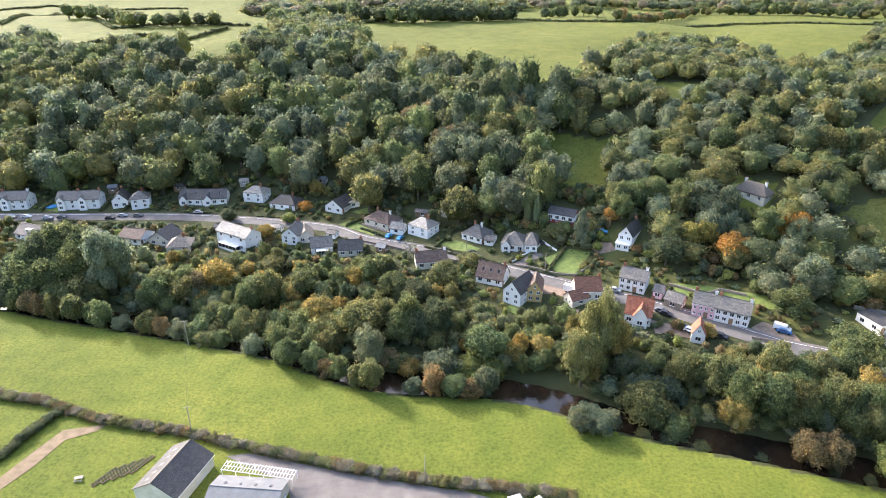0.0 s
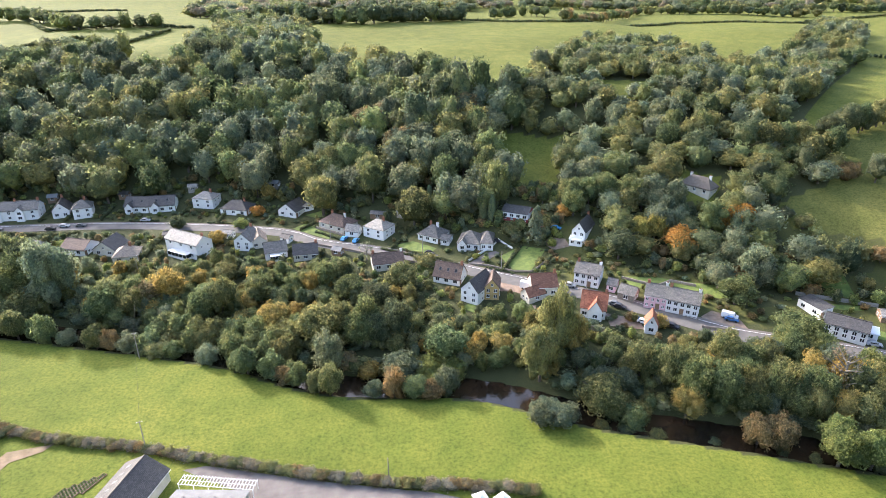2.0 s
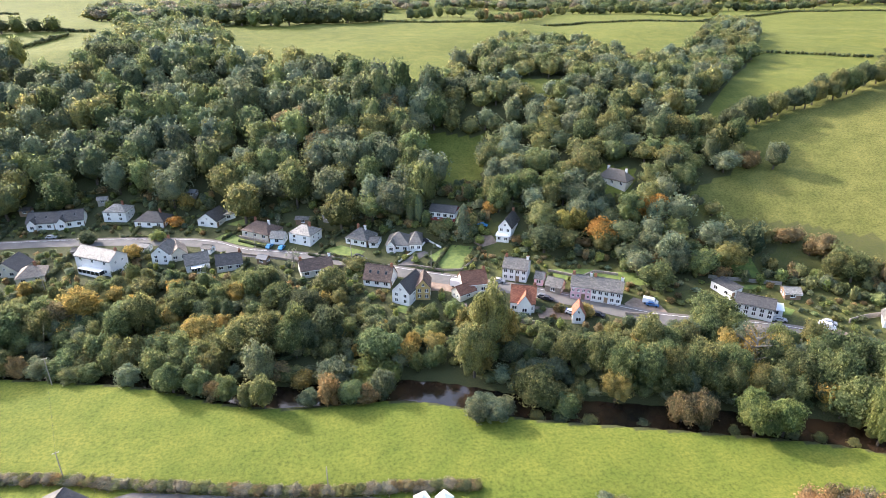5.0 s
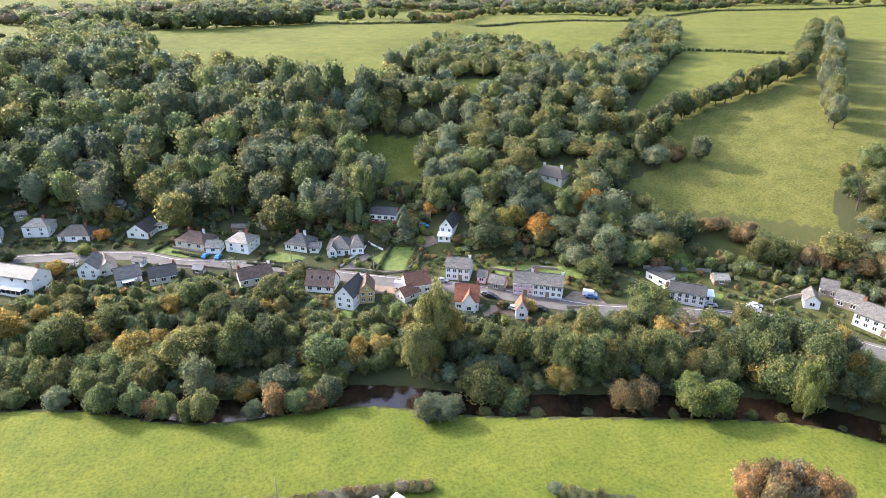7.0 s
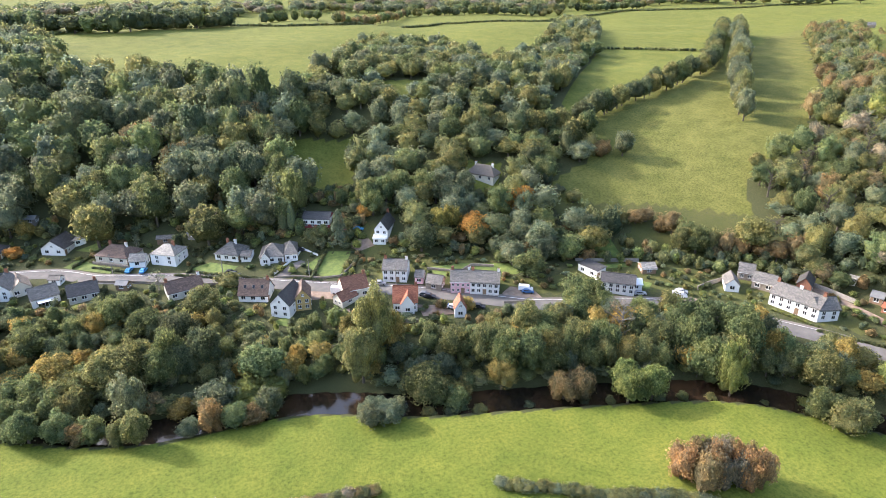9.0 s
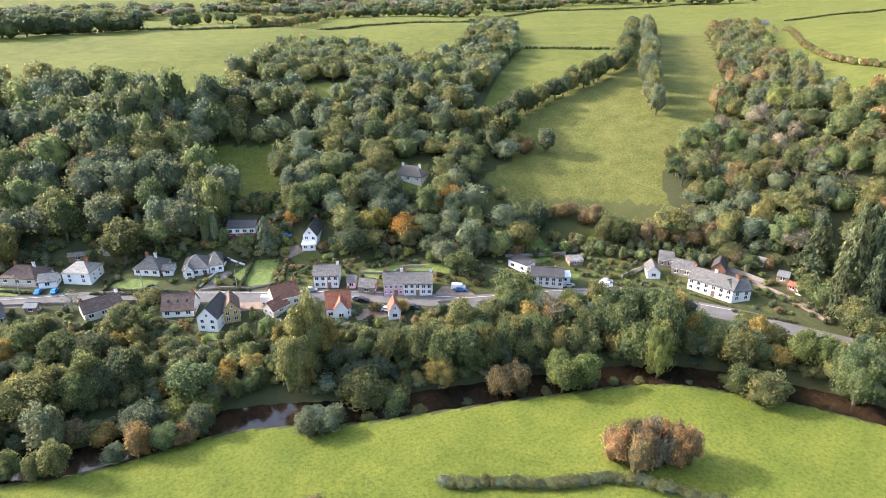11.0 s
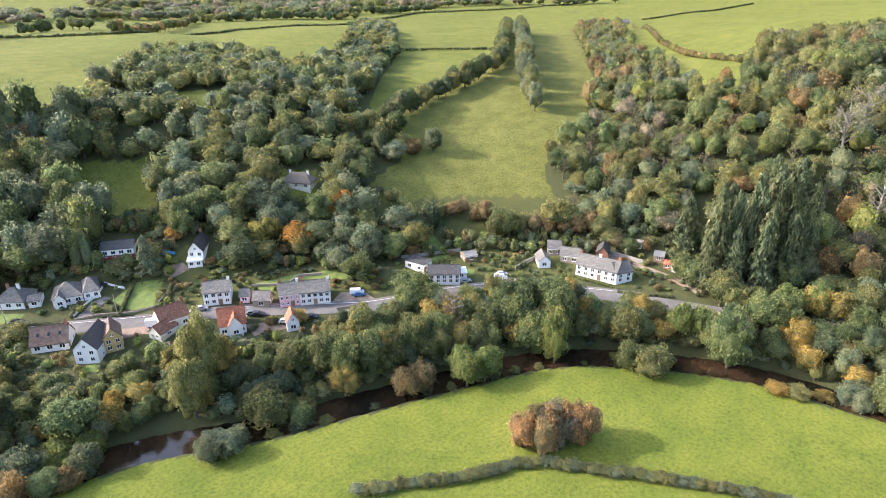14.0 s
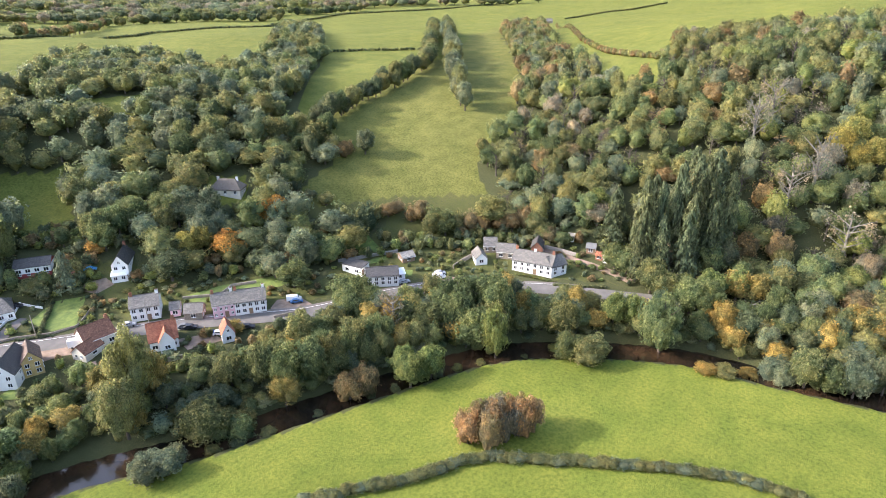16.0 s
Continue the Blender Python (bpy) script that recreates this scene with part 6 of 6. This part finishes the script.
# alders, willows and bushes along the near bank
for k, (x, y) in enumerate(resample(BANK_S[12:37], 5.2)):
    if 14 < x < 40 or rng.random() < 0.12:
        continue
    tree(x + rng.uniform(-1, 1.5), y + rng.uniform(0, 2.5), rng.uniform(5.5, 11.5), rng.uniform(6, 10), one_of(("broad", "bush", "broad", "tall")), one_of(["olive", "green", "olive", "grey", "green", "rust"]), "river")
for k, (x, y) in enumerate(resample(BANK_S[42:60], 6.5)):
    if rng.random() < 0.35:
        continue
    tree(x + rng.uniform(1, 2.5), y + rng.uniform(1, 3), rng.uniform(1.5, 3.5), rng.uniform(2.5, 5), "bush", one_of(["olive", "green", "dark"]), "river")
tree(-132.4, 206.8, 20.8, 17.3, "broad", "dark", "river")
tree(-139.3, 206.8, 22.3, 17.4, "broad", "green", "river")
tree(-143.8, 204.7, 22.1, 18.2, "broad", "dark", "river")
tree(-149.3, 198.1, 17.7, 14.6, "broad", "dark", "river")
tree(-148.3, 196.0, 20.2, 14.9, "broad", "green", "river")
tree(-145.4, 193.2, 18.9, 18.4, "broad", "green", "river")
tree(-139.7, 193.9, 17.6, 17.7, "broad", "green", "river")
tree(-131.9, 199.4, 17.9, 18.0, "broad", "green", "river")
tree(-130.6, 200.8, 19.6, 16.1, "broad", "green", "river")
tree(-149.8, 203.1, 11.9, 10.8, "broad", "green", "river")
tree(-157.2, 198.9, 12.6, 9.1, "broad", "dark", "river")
tree(-150.0, 195.0, 13.8, 10.0, "broad", "dark", "river")
tree(-117.8, 195.3, 26.4, 16.8, "tall", "grey", "river")
tree(-90.1, 192.3, 12.3, 10.4, "broad", "green", "river")
tree(-98.2, 190.5, 12.5, 11.4, "broad", "olive", "river")
tree(-98.4, 185.5, 12.4, 11.9, "broad", "green", "river")
tree(-89.1, 185.8, 11.8, 10.2, "broad", "olive", "river")
tree(-86.5, 190.4, 11.2, 11.3, "broad", "rust", "river")
tree(-79.7, 194.1, 12.9, 13.5, "broad", "gold", "river")
tree(-59.3, 183.3, 14.9, 11.4, "broad", "olive", "river")
tree(-64.6, 180.1, 12.7, 10.3, "broad", "green", "river")
tree(-70.5, 174.6, 9.7, 9.3, "bush", "green", "river")
tree(-76.3, 175.2, 9.1, 9.2, "bush", "green", "river")
tree(-77.7, 170.8, 9.2, 9.5, "bush", "green", "river")
tree(-71.7, 170.4, 8.3, 10.2, "bush", "olive", "river")
tree(-59.9, 172.1, 8.8, 8.7, "bush", "olive", "river")
tree(-64.2, 172.6, 9.5, 7.0, "bush", "olive", "river")
tree(-65.1, 167.9, 10.3, 7.3, "bush", "green", "river")
tree(-60.7, 167.3, 9.7, 8.5, "bush", "olive", "river")
tree(-45.4, 167.9, 9.8, 9.1, "bush", "green", "river")
tree(-51.2, 169.5, 9.5, 9.4, "bush", "green", "river")
tree(-52.8, 166.8, 9.4, 9.5, "bush", "green", "river")
tree(-51.3, 162.8, 11.1, 8.7, "bush", "green", "river")
tree(-45.0, 163.9, 10.0, 10.7, "bush", "green", "river")
tree(-33.0, 163.4, 9.8, 8.1, "bush", "olive", "river")
tree(-38.5, 164.3, 9.6, 7.8, "bush", "olive", "river")
tree(-40.7, 160.7, 11.4, 9.0, "bush", "green", "river")
tree(-35.4, 158.6, 11.0, 8.8, "bush", "olive", "river")
tree(-41.1, 174.0, 9.8, 12.0, "broad", "gold", "river")
tree(-21.3, 152.6, 14.7, 9.8, "tall", "grey", "river")
tree(-11.3, 165.9, 15.2, 10.0, "broad", "green", "river")
tree(-19.3, 168.2, 13.5, 10.8, "broad", "olive", "river")
tree(-21.6, 163.7, 14.3, 12.2, "broad", "olive", "river")
tree(-13.5, 161.5, 13.0, 10.8, "broad", "green", "river")
tree(-25.3, 165.6, 13.3, 15.1, "broad", "olive", "river")
tree(-0.6, 147.7, 10.0, 12.3, "broad", "grey", "river")
tree(14.4, 147.0, 8.1, 8.2, "bush", "lime", "river")
tree(9.0, 148.6, 8.6, 9.1, "bush", "lime", "river")
tree(6.4, 146.4, 8.4, 7.6, "bush", "lime", "river")
tree(11.0, 143.3, 8.0, 9.1, "bush", "lime", "river")
tree(-9.7, 149.8, 5.3, 8.4, "bush", "gold", "river")
tree(-15.7, 153.0, 5.8, 7.5, "bush", "rust", "river")
tree(-1.7, 164.3, 14.0, 10.9, "broad", "dark", "river")
tree(-7.4, 162.5, 11.5, 9.8, "broad", "dark", "river")
tree(12.7, 154.4, 11.7, 14.3, "broad", "green", "river")
tree(44.3, 149.6, 25.0, 13.0, "tall", "olive", "river")
tree(38.6, 142.0, 18.0, 11.5, "tall", "olive", "river")
tree(49.8, 150.8, 15.2, 9.0, "tall", "gold", "river")
tree(42.9, 126.3, 6.1, 6.6, "bush", "grey", "river")
tree(40.0, 129.3, 5.6, 7.1, "bush", "grey", "river")
tree(35.9, 128.4, 5.5, 7.3, "bush", "grey", "river")
tree(34.8, 123.7, 6.3, 7.5, "bush", "grey", "river")
tree(39.7, 122.5, 6.1, 7.8, "bush", "grey", "river")
tree(52.6, 130.1, 11.7, 13.6, "broad", "olive", "river")
tree(61.8, 125.8, 7.0, 7.3, "bush", "olive", "river")
tree(58.9, 128.7, 6.8, 7.9, "bush", "olive", "river")
tree(55.3, 127.3, 6.9, 6.7, "bush", "green", "river")
tree(58.9, 123.2, 7.9, 8.0, "bush", "green", "river")
tree(71.2, 138.4, 11.7, 9.9, "broad", "green", "river")
tree(66.0, 138.9, 11.5, 10.9, "broad", "olive", "river")
tree(78.3, 133.2, 13.7, 10.6, "broad", "olive", "river")
tree(73.1, 134.4, 13.9, 10.0, "broad", "olive", "river")
tree(83.3, 125.5, 14.9, 11.1, "broad", "green", "river")
tree(77.3, 128.0, 14.8, 10.1, "broad", "green", "river")
tree(74.0, 125.2, 10.0, 9.5, "tall", "gold", "river")
tree(94.7, 134.8, 11.5, 11.0, "broad", "green", "river")
tree(89.3, 137.4, 14.5, 10.1, "broad", "olive", "river")
tree(92.2, 112.4, 11.2, 9.0, "broad", "rust", "river")
tree(87.5, 114.0, 10.4, 9.2, "broad", "rust", "river")
tree(116.0, 136.3, 11.8, 9.1, "broad", "green", "river")
tree(111.0, 141.8, 10.2, 9.6, "broad", "green", "river")
tree(108.8, 137.0, 11.6, 9.4, "broad", "green", "river")
tree(96.5, 123.8, 12.7, 8.8, "broad", "green", "river")
tree(90.4, 129.6, 12.3, 8.8, "broad", "green", "river")
tree(89.8, 122.8, 10.5, 10.6, "broad", "green", "river")
tree(105.3, 123.3, 12.4, 10.4, "broad", "green", "river")
tree(99.8, 125.4, 13.0, 11.9, "broad", "olive", "river")
tree(-135.3, 193.9, 7.4, 5.7, "bush", "rust", "river")
tree(-138.7, 192.4, 6.9, 5.9, "bush", "rust", "river")
tree(-138.7, 189.8, 6.4, 5.9, "bush", "rust", "river")
tree(-134.9, 191.2, 6.7, 5.2, "bush", "rust", "river")
tree(-125.0, 194.6, 12.3, 11.9, "bush", "olive", "river")
tree(-132.5, 194.2, 11.8, 11.5, "bush", "olive", "river")
tree(-134.5, 190.4, 11.5, 12.9, "bush", "olive", "river")
tree(-131.9, 186.7, 12.9, 12.9, "bush", "green", "river")
tree(-127.1, 185.9, 13.5, 12.2, "bush", "olive", "river")
tree(-124.4, 189.9, 11.9, 12.5, "bush", "olive", "river")
tree(-122.7, 200.0, 6.6, 7.2, "bush", "gold", "river")
tree(-127.9, 198.8, 7.0, 7.4, "bush", "gold", "river")
tree(-127.1, 195.5, 7.3, 7.2, "bush", "gold", "river")
tree(-123.6, 196.5, 7.9, 7.3, "bush", "gold", "river")
tree(109.7, 103.7, 11.9, 8.8, "broad", "lime", "river")
tree(105.0, 110.3, 12.6, 8.9, "broad", "lime", "river")
tree(102.4, 105.0, 11.3, 10.6, "broad", "lime", "river")
tree(130.9, 96.3, 20.0, 9.3, "tall", "lime", "river")
tree(140.9, 104.2, 18.5, 13.6, "broad", "green", "river")
tree(142.1, 109.1, 17.0, 15.5, "broad", "green", "river")
tree(134.2, 114.6, 17.3, 14.7, "broad", "green", "river")
tree(130.4, 111.5, 16.0, 13.1, "broad", "green", "river")
tree(130.5, 104.3, 16.1, 15.6, "broad", "green", "river")
tree(134.9, 101.9, 16.8, 14.6, "broad", "olive", "river")
tree(127.7, 114.0, 12.5, 10.2, "broad", "green", "river")
tree(122.4, 116.7, 12.5, 10.8, "broad", "olive", "river")
tree(114.6, 124.6, 16.4, 13.2, "thin", "bare", "river")
tree(113.6, 142.7, 12.4, 15.2, "broad", "green", "river")
tree(153.4, 87.3, 12.9, 13.0, "broad", "olive", "river")
tree(148.1, 71.1, 8.8, 9.4, "bush", "olive", "river")
tree(148.2, 77.3, 9.3, 8.3, "bush", "olive", "river")
tree(143.6, 78.5, 9.8, 9.6, "bush", "green", "river")
tree(143.9, 71.3, 9.2, 10.2, "bush", "olive", "river")
tree(107.8, 121.7, 13.0, 8.7, "broad", "green", "river")
tree(102.8, 123.3, 10.3, 8.6, "broad", "green", "river")
tree(90.6, 125.8, 12.8, 10.1, "broad", "olive", "river")
tree(86.5, 127.5, 12.9, 9.6, "broad", "olive", "river")
tree(149.5, 100.3, 11.6, 9.0, "broad", "gold", "river")
tree(145.5, 103.8, 12.2, 8.4, "broad", "gold", "river")
tree(171.0, 70.8, 11.3, 10.2, "broad", "lime", "river")
tree(167.5, 75.8, 12.3, 9.2, "broad", "lime", "river")
tree(167.6, 59.8, 21.4, 14.8, "tall", "green", "river")
tree(154.7, 86.4, 12.1, 9.5, "broad", "olive", "river")
tree(189.0, 53.8, 13.3, 11.6, "broad", "green", "river")
tree(186.2, 58.5, 12.8, 12.3, "broad", "green", "river")
tree(179.2, 15.5, 11.2, 11.3, "broad", "green", "river")
tree(176.9, 20.8, 14.3, 11.6, "broad", "olive", "river")
tree(187.2, 3.3, 13.4, 8.7, "broad", "grey", "river")
tree(186.9, 11.7, 10.5, 10.3, "broad", "grey", "river")
tree(180.7, 9.3, 12.8, 9.4, "broad", "grey", "river")
tree(178.2, 24.4, 8.5, 6.1, "bush", "grey", "river")
tree(179.6, 28.0, 8.0, 7.3, "bush", "grey", "river")
tree(176.0, 29.6, 8.4, 6.6, "bush", "grey", "river")
tree(175.1, 25.8, 8.4, 6.8, "bush", "grey", "river")
tree(152.9, 75.4, 7.7, 7.6, "bush", "olive", "river")
tree(152.8, 80.0, 6.9, 6.9, "bush", "olive", "river")
tree(149.5, 80.8, 8.0, 7.3, "bush", "olive", "river")
tree(149.2, 76.1, 7.0, 7.4, "bush", "olive", "river")
tree(163.0, 43.6, 3.4, 6.8, "bush", "gold", "river")
tree(165.5, 38.8, 3.6, 7.3, "bush", "olive", "river")
tree(173.3, 34.5, 3.5, 7.1, "bush", "gold", "river")
tree(205.7, 10.8, 10.8, 13.3, "broad", "olive", "river")
tree(148.0, 84.8, 3.0, 5.8, "bush", "lime", "river")
tree(202.8, 44.1, 11.8, 10.0, "broad", "gold", "river")
tree(200.4, 48.9, 11.6, 10.5, "broad", "gold", "river")
tree(99.5, 72.1, 12.6, 6.8, "bush", "bronze", "field")
tree(99.0, 76.9, 11.1, 6.7, "bush", "rust", "field")
tree(94.1, 76.7, 10.4, 7.7, "bush", "bronze", "field")
tree(96.2, 71.7, 10.9, 6.6, "bush", "rust", "field")
tree(104.3, 69.5, 9.8, 6.2, "bush", "bare", "field")
tree(103.5, 74.4, 11.0, 6.7, "bush", "bare", "field")
tree(99.6, 73.8, 11.1, 7.0, "bush", "bare", "field")
tree(100.3, 70.6, 9.9, 6.0, "bush", "bare", "field")
tree(109.1, 67.6, 10.0, 6.5, "bush", "bronze", "field")
tree(108.8, 71.0, 9.8, 5.6, "bush", "rust", "field")
tree(105.4, 71.9, 10.5, 6.4, "bush", "bronze", "field")
tree(105.6, 68.0, 11.1, 6.8, "bush", "bronze", "field")
for _x, _y, _h, _w in ((198.9, 83.0, 38, 12), (205, 79.5, 35, 11), (210.5, 75.9, 41, 13), (214.5, 71.5, 36, 12), (218.2, 68.9, 39, 13),
                       (191.8, 80.6, 23, 9), (200.9, 67.8, 29, 11), (206.5, 69, 33, 12), (205.8, 97.1, 25, 12), (196, 74.5, 26, 9),
                       (211, 63, 30, 11), (224, 63, 33, 12), (228, 76, 30, 12), (239.9, 73.6, 25, 13), (241.4, 82.9, 21, 12), (213, 86, 30, 12)):
    tree(_x, _y, _h, _w, "fir", "fir", "wood")
tree(285.7, 30.7, 13.8, 12.6, "broad", "yellow", "wood")
tree(289.0, 39.7, 16.6, 12.3, "broad", "yellow", "wood")
tree(285.6, 43.2, 13.2, 11.5, "broad", "yellow", "wood")
tree(280.9, 41.3, 15.8, 11.3, "broad", "yellow", "wood")
tree(280.8, 35.2, 13.3, 11.4, "broad", "yellow", "wood")
tree(273.4, 72.3, 23.8, 16.8, "thin", "bare", "wood")
tree(262.4, 44.7, 27.4, 18.7, "thin", "bare", "wood")
tree(245.4, 27.8, 19.4, 20.4, "thin", "bare", "wood")
tree(252.6, 50.4, 18.8, 15.6, "thin", "bare", "wood")
tree(288.0, 70.9, 22.1, 17.6, "thin", "bare", "wood")
tree(126.9, 202.4, 11.3, 10.1, "broad", "orange", "wood")
tree(121.7, 204.0, 10.7, 11.1, "broad", "orange", "wood")
tree(103.3, 198.7, 11.1, 13.6, "broad", "orange", "wood")
tree(96.1, 206.8, 11.2, 8.8, "broad", "yellow", "wood")
tree(90.5, 207.1, 10.6, 8.6, "broad", "yellow", "wood")
tree(186.4, 216.6, 12.0, 9.7, "broad", "grey", "wood")
tree(180.5, 221.3, 6.8, 6.2, "bush", "rust", "wood")
tree(179.3, 224.0, 5.7, 6.6, "bush", "rust", "wood")
tree(176.0, 224.2, 5.9, 6.4, "bush", "rust", "wood")
tree(177.4, 220.3, 6.0, 6.8, "bush", "rust", "wood")
tree(173.7, 154.8, 10.7, 11.0, "broad", "green", "wood")
tree(169.5, 158.2, 10.6, 9.3, "broad", "olive", "wood")
tree(77.2, 230.8, 12.5, 9.5, "broad", "green", "wood")
tree(69.3, 233.7, 11.7, 10.5, "broad", "olive", "wood")
tree(70.1, 226.9, 11.4, 10.7, "broad", "green", "wood")
tree(107.7, 219.7, 13.4, 10.5, "broad", "grey", "wood")
tree(100.7, 224.7, 12.8, 11.9, "broad", "grey", "wood")
tree(95.9, 222.3, 13.9, 10.4, "broad", "grey", "wood")
tree(101.1, 215.8, 11.6, 11.8, "broad", "grey", "wood")
tree(119.9, 179.3, 14.0, 12.7, "broad", "grey", "wood")
tree(189.6, 144.3, 13.6, 14.8, "broad", "olive", "wood")
tree(80.9, 201.3, 11.2, 13.8, "broad", "dark", "wood")
tree(116.3, 188.5, 9.5, 11.6, "broad", "grey", "wood")
tree(28.3, 240.6, 12.9, 4.3, "cypress", "dark", "garden")
tree(32.0, 239.5, 11.4, 3.8, "cypress", "dark", "garden")
tree(34.7, 234.5, 11.7, 4.2, "cypress", "dark", "garden")
tree(38.0, 233.8, 12.2, 4.2, "cypress", "dark", "garden")
tree(13.8, 254.5, 7.6, 3.4, "cypress", "dark", "garden")
tree(53.2, 218.5, 15.5, 8.5, "fir", "grey", "garden")
tree(-59.4, 274.9, 9.3, 7.5, "broad", "gold", "garden")
tree(66.9, 227.8, 5.5, 7.0, "bush", "orange", "garden")
tree(-62.9, 263.8, 4.4, 8.0, "bush", "orange", "garden")
tree(-21.5, 199.2, 10.7, 8.8, "broad", "olive", "garden")
tree(-26.3, 197.2, 10.3, 10.4, "broad", "green", "garden")
tree(0.2, 193.4, 10.3, 12.6, "broad", "olive", "garden")
tree(44.9, 224.6, 5.5, 10.2, "bush", "olive", "garden")
tree(-4.6, 243.6, 7.4, 4.8, "bush", "dark", "garden")
tree(-81.3, 185.5, 6.9, 10.4, "bush", "green", "garden")
tree(-19.3, 247.8, 6.3, 3.6, "thin", "grey", "garden")
tree(25.2, 242.5, 3.1, 6.0, "bush", "olive", "garden")
tree(-70.7, 211.5, 5.9, 5.0, "bush", "olive", "garden")
tree(-73.7, 212.5, 6.6, 5.0, "bush", "green", "garden")
tree(-74.4, 210.0, 6.7, 5.3, "bush", "green", "garden")
tree(-71.1, 209.2, 6.2, 5.9, "bush", "olive", "garden")
tree(-68.1, 252.2, 4.2, 7.7, "bush", "lime", "garden")
tree(-12.8, 215.8, 7.5, 8.3, "thin", "grey", "garden")
tree(77.6, 157.8, 1.5, 2.3, "bush", "gold", "garden")
tree(79.7, 160.6, 3.9, 8.0, "bush", "gold", "garden")
tree(-73.7, 235.7, 6.3, 7.8, "broad", "gold", "garden")
tree(-94.7, 254.1, 5.7, 8.0, "bush", "dark", "garden")
tree(9.7, 208.0, 5.2, 10.6, "bush", "olive", "garden")
tree(2.1, 182.3, 1.4, 2.9, "bush", "red", "garden")
tree(5.7, 174.2, 1.4, 2.8, "bush", "red", "garden")
tree(-2.7, 181.6, 1.4, 2.9, "bush", "red", "garden")
tree(-16.3, 187.3, 10.1, 12.4, "broad", "green", "garden")
tree(-8.3, 181.6, 9.8, 12.1, "broad", "dark", "garden")
tree(-34.7, 196.1, 5.6, 6.7, "bush", "green", "garden")
tree(-38.2, 196.3, 5.4, 5.7, "bush", "olive", "garden")
tree(-39.2, 192.8, 5.9, 5.9, "bush", "green", "garden")
tree(-36.1, 192.2, 5.7, 6.4, "bush", "green", "garden")
tree(-48.1, 190.8, 10.5, 12.9, "broad", "green", "garden")
tree(-64.2, 207.1, 7.4, 11.0, "bush", "olive", "garden")
tree(-6.5, 313.9, 14.4, 12.4, "broad", "rust", "wood")
tree(-12.3, 316.0, 12.3, 10.7, "broad", "rust", "wood")
tree(-16.8, 310.9, 14.7, 11.4, "broad", "rust", "wood")
tree(-8.1, 307.4, 14.1, 12.4, "broad", "rust", "wood")
tree(36.4, 309.0, 15.0, 12.6, "broad", "rust", "wood")
tree(29.9, 308.9, 13.7, 12.6, "broad", "rust", "wood")
tree(4.8, 290.5, 12.2, 12.1, "broad", "rust", "wood")
tree(-0.7, 288.7, 13.6, 10.5, "broad", "rust", "wood")
tree(-29.5, 283.1, 16.5, 12.9, "broad", "olive", "wood")
tree(-33.9, 285.2, 14.1, 11.6, "broad", "olive", "wood")
tree(-40.9, 281.7, 16.0, 12.5, "broad", "olive", "wood")
tree(-37.6, 275.6, 15.0, 11.4, "broad", "olive", "wood")
tree(-30.4, 277.3, 15.1, 13.0, "broad", "green", "wood")
tree(-145.6, 333.3, 12.4, 15.2, "broad", "gold", "wood")
tree(-23.6, 301.2, 11.0, 9.1, "broad", "gold", "wood")
tree(33.1, 344.5, 10.3, 8.9, "broad", "rust", "wood")
tree(26.5, 347.3, 10.3, 8.9, "broad", "rust", "wood")
tree(28.1, 341.4, 12.3, 8.5, "broad", "rust", "wood")
tree(-103.0, 400.2, 19.8, 15.2, "broad", "green", "wood")
tree(-105.4, 400.9, 17.9, 16.6, "broad", "dark", "wood")
tree(-114.1, 400.6, 17.1, 16.7, "broad", "dark", "wood")
tree(-116.3, 394.5, 20.1, 14.1, "broad", "dark", "wood")
tree(-115.9, 391.5, 19.5, 14.7, "broad", "dark", "wood")
tree(-111.3, 389.5, 20.9, 16.4, "broad", "dark", "wood")
tree(-102.4, 390.7, 18.9, 16.4, "broad", "dark", "wood")
tree(-102.2, 392.7, 18.5, 15.2, "broad", "dark", "wood")
tree(-45.0, 316.3, 13.1, 11.7, "broad", "yellow", "wood")
tree(-50.8, 314.3, 15.0, 10.2, "broad", "yellow", "wood")
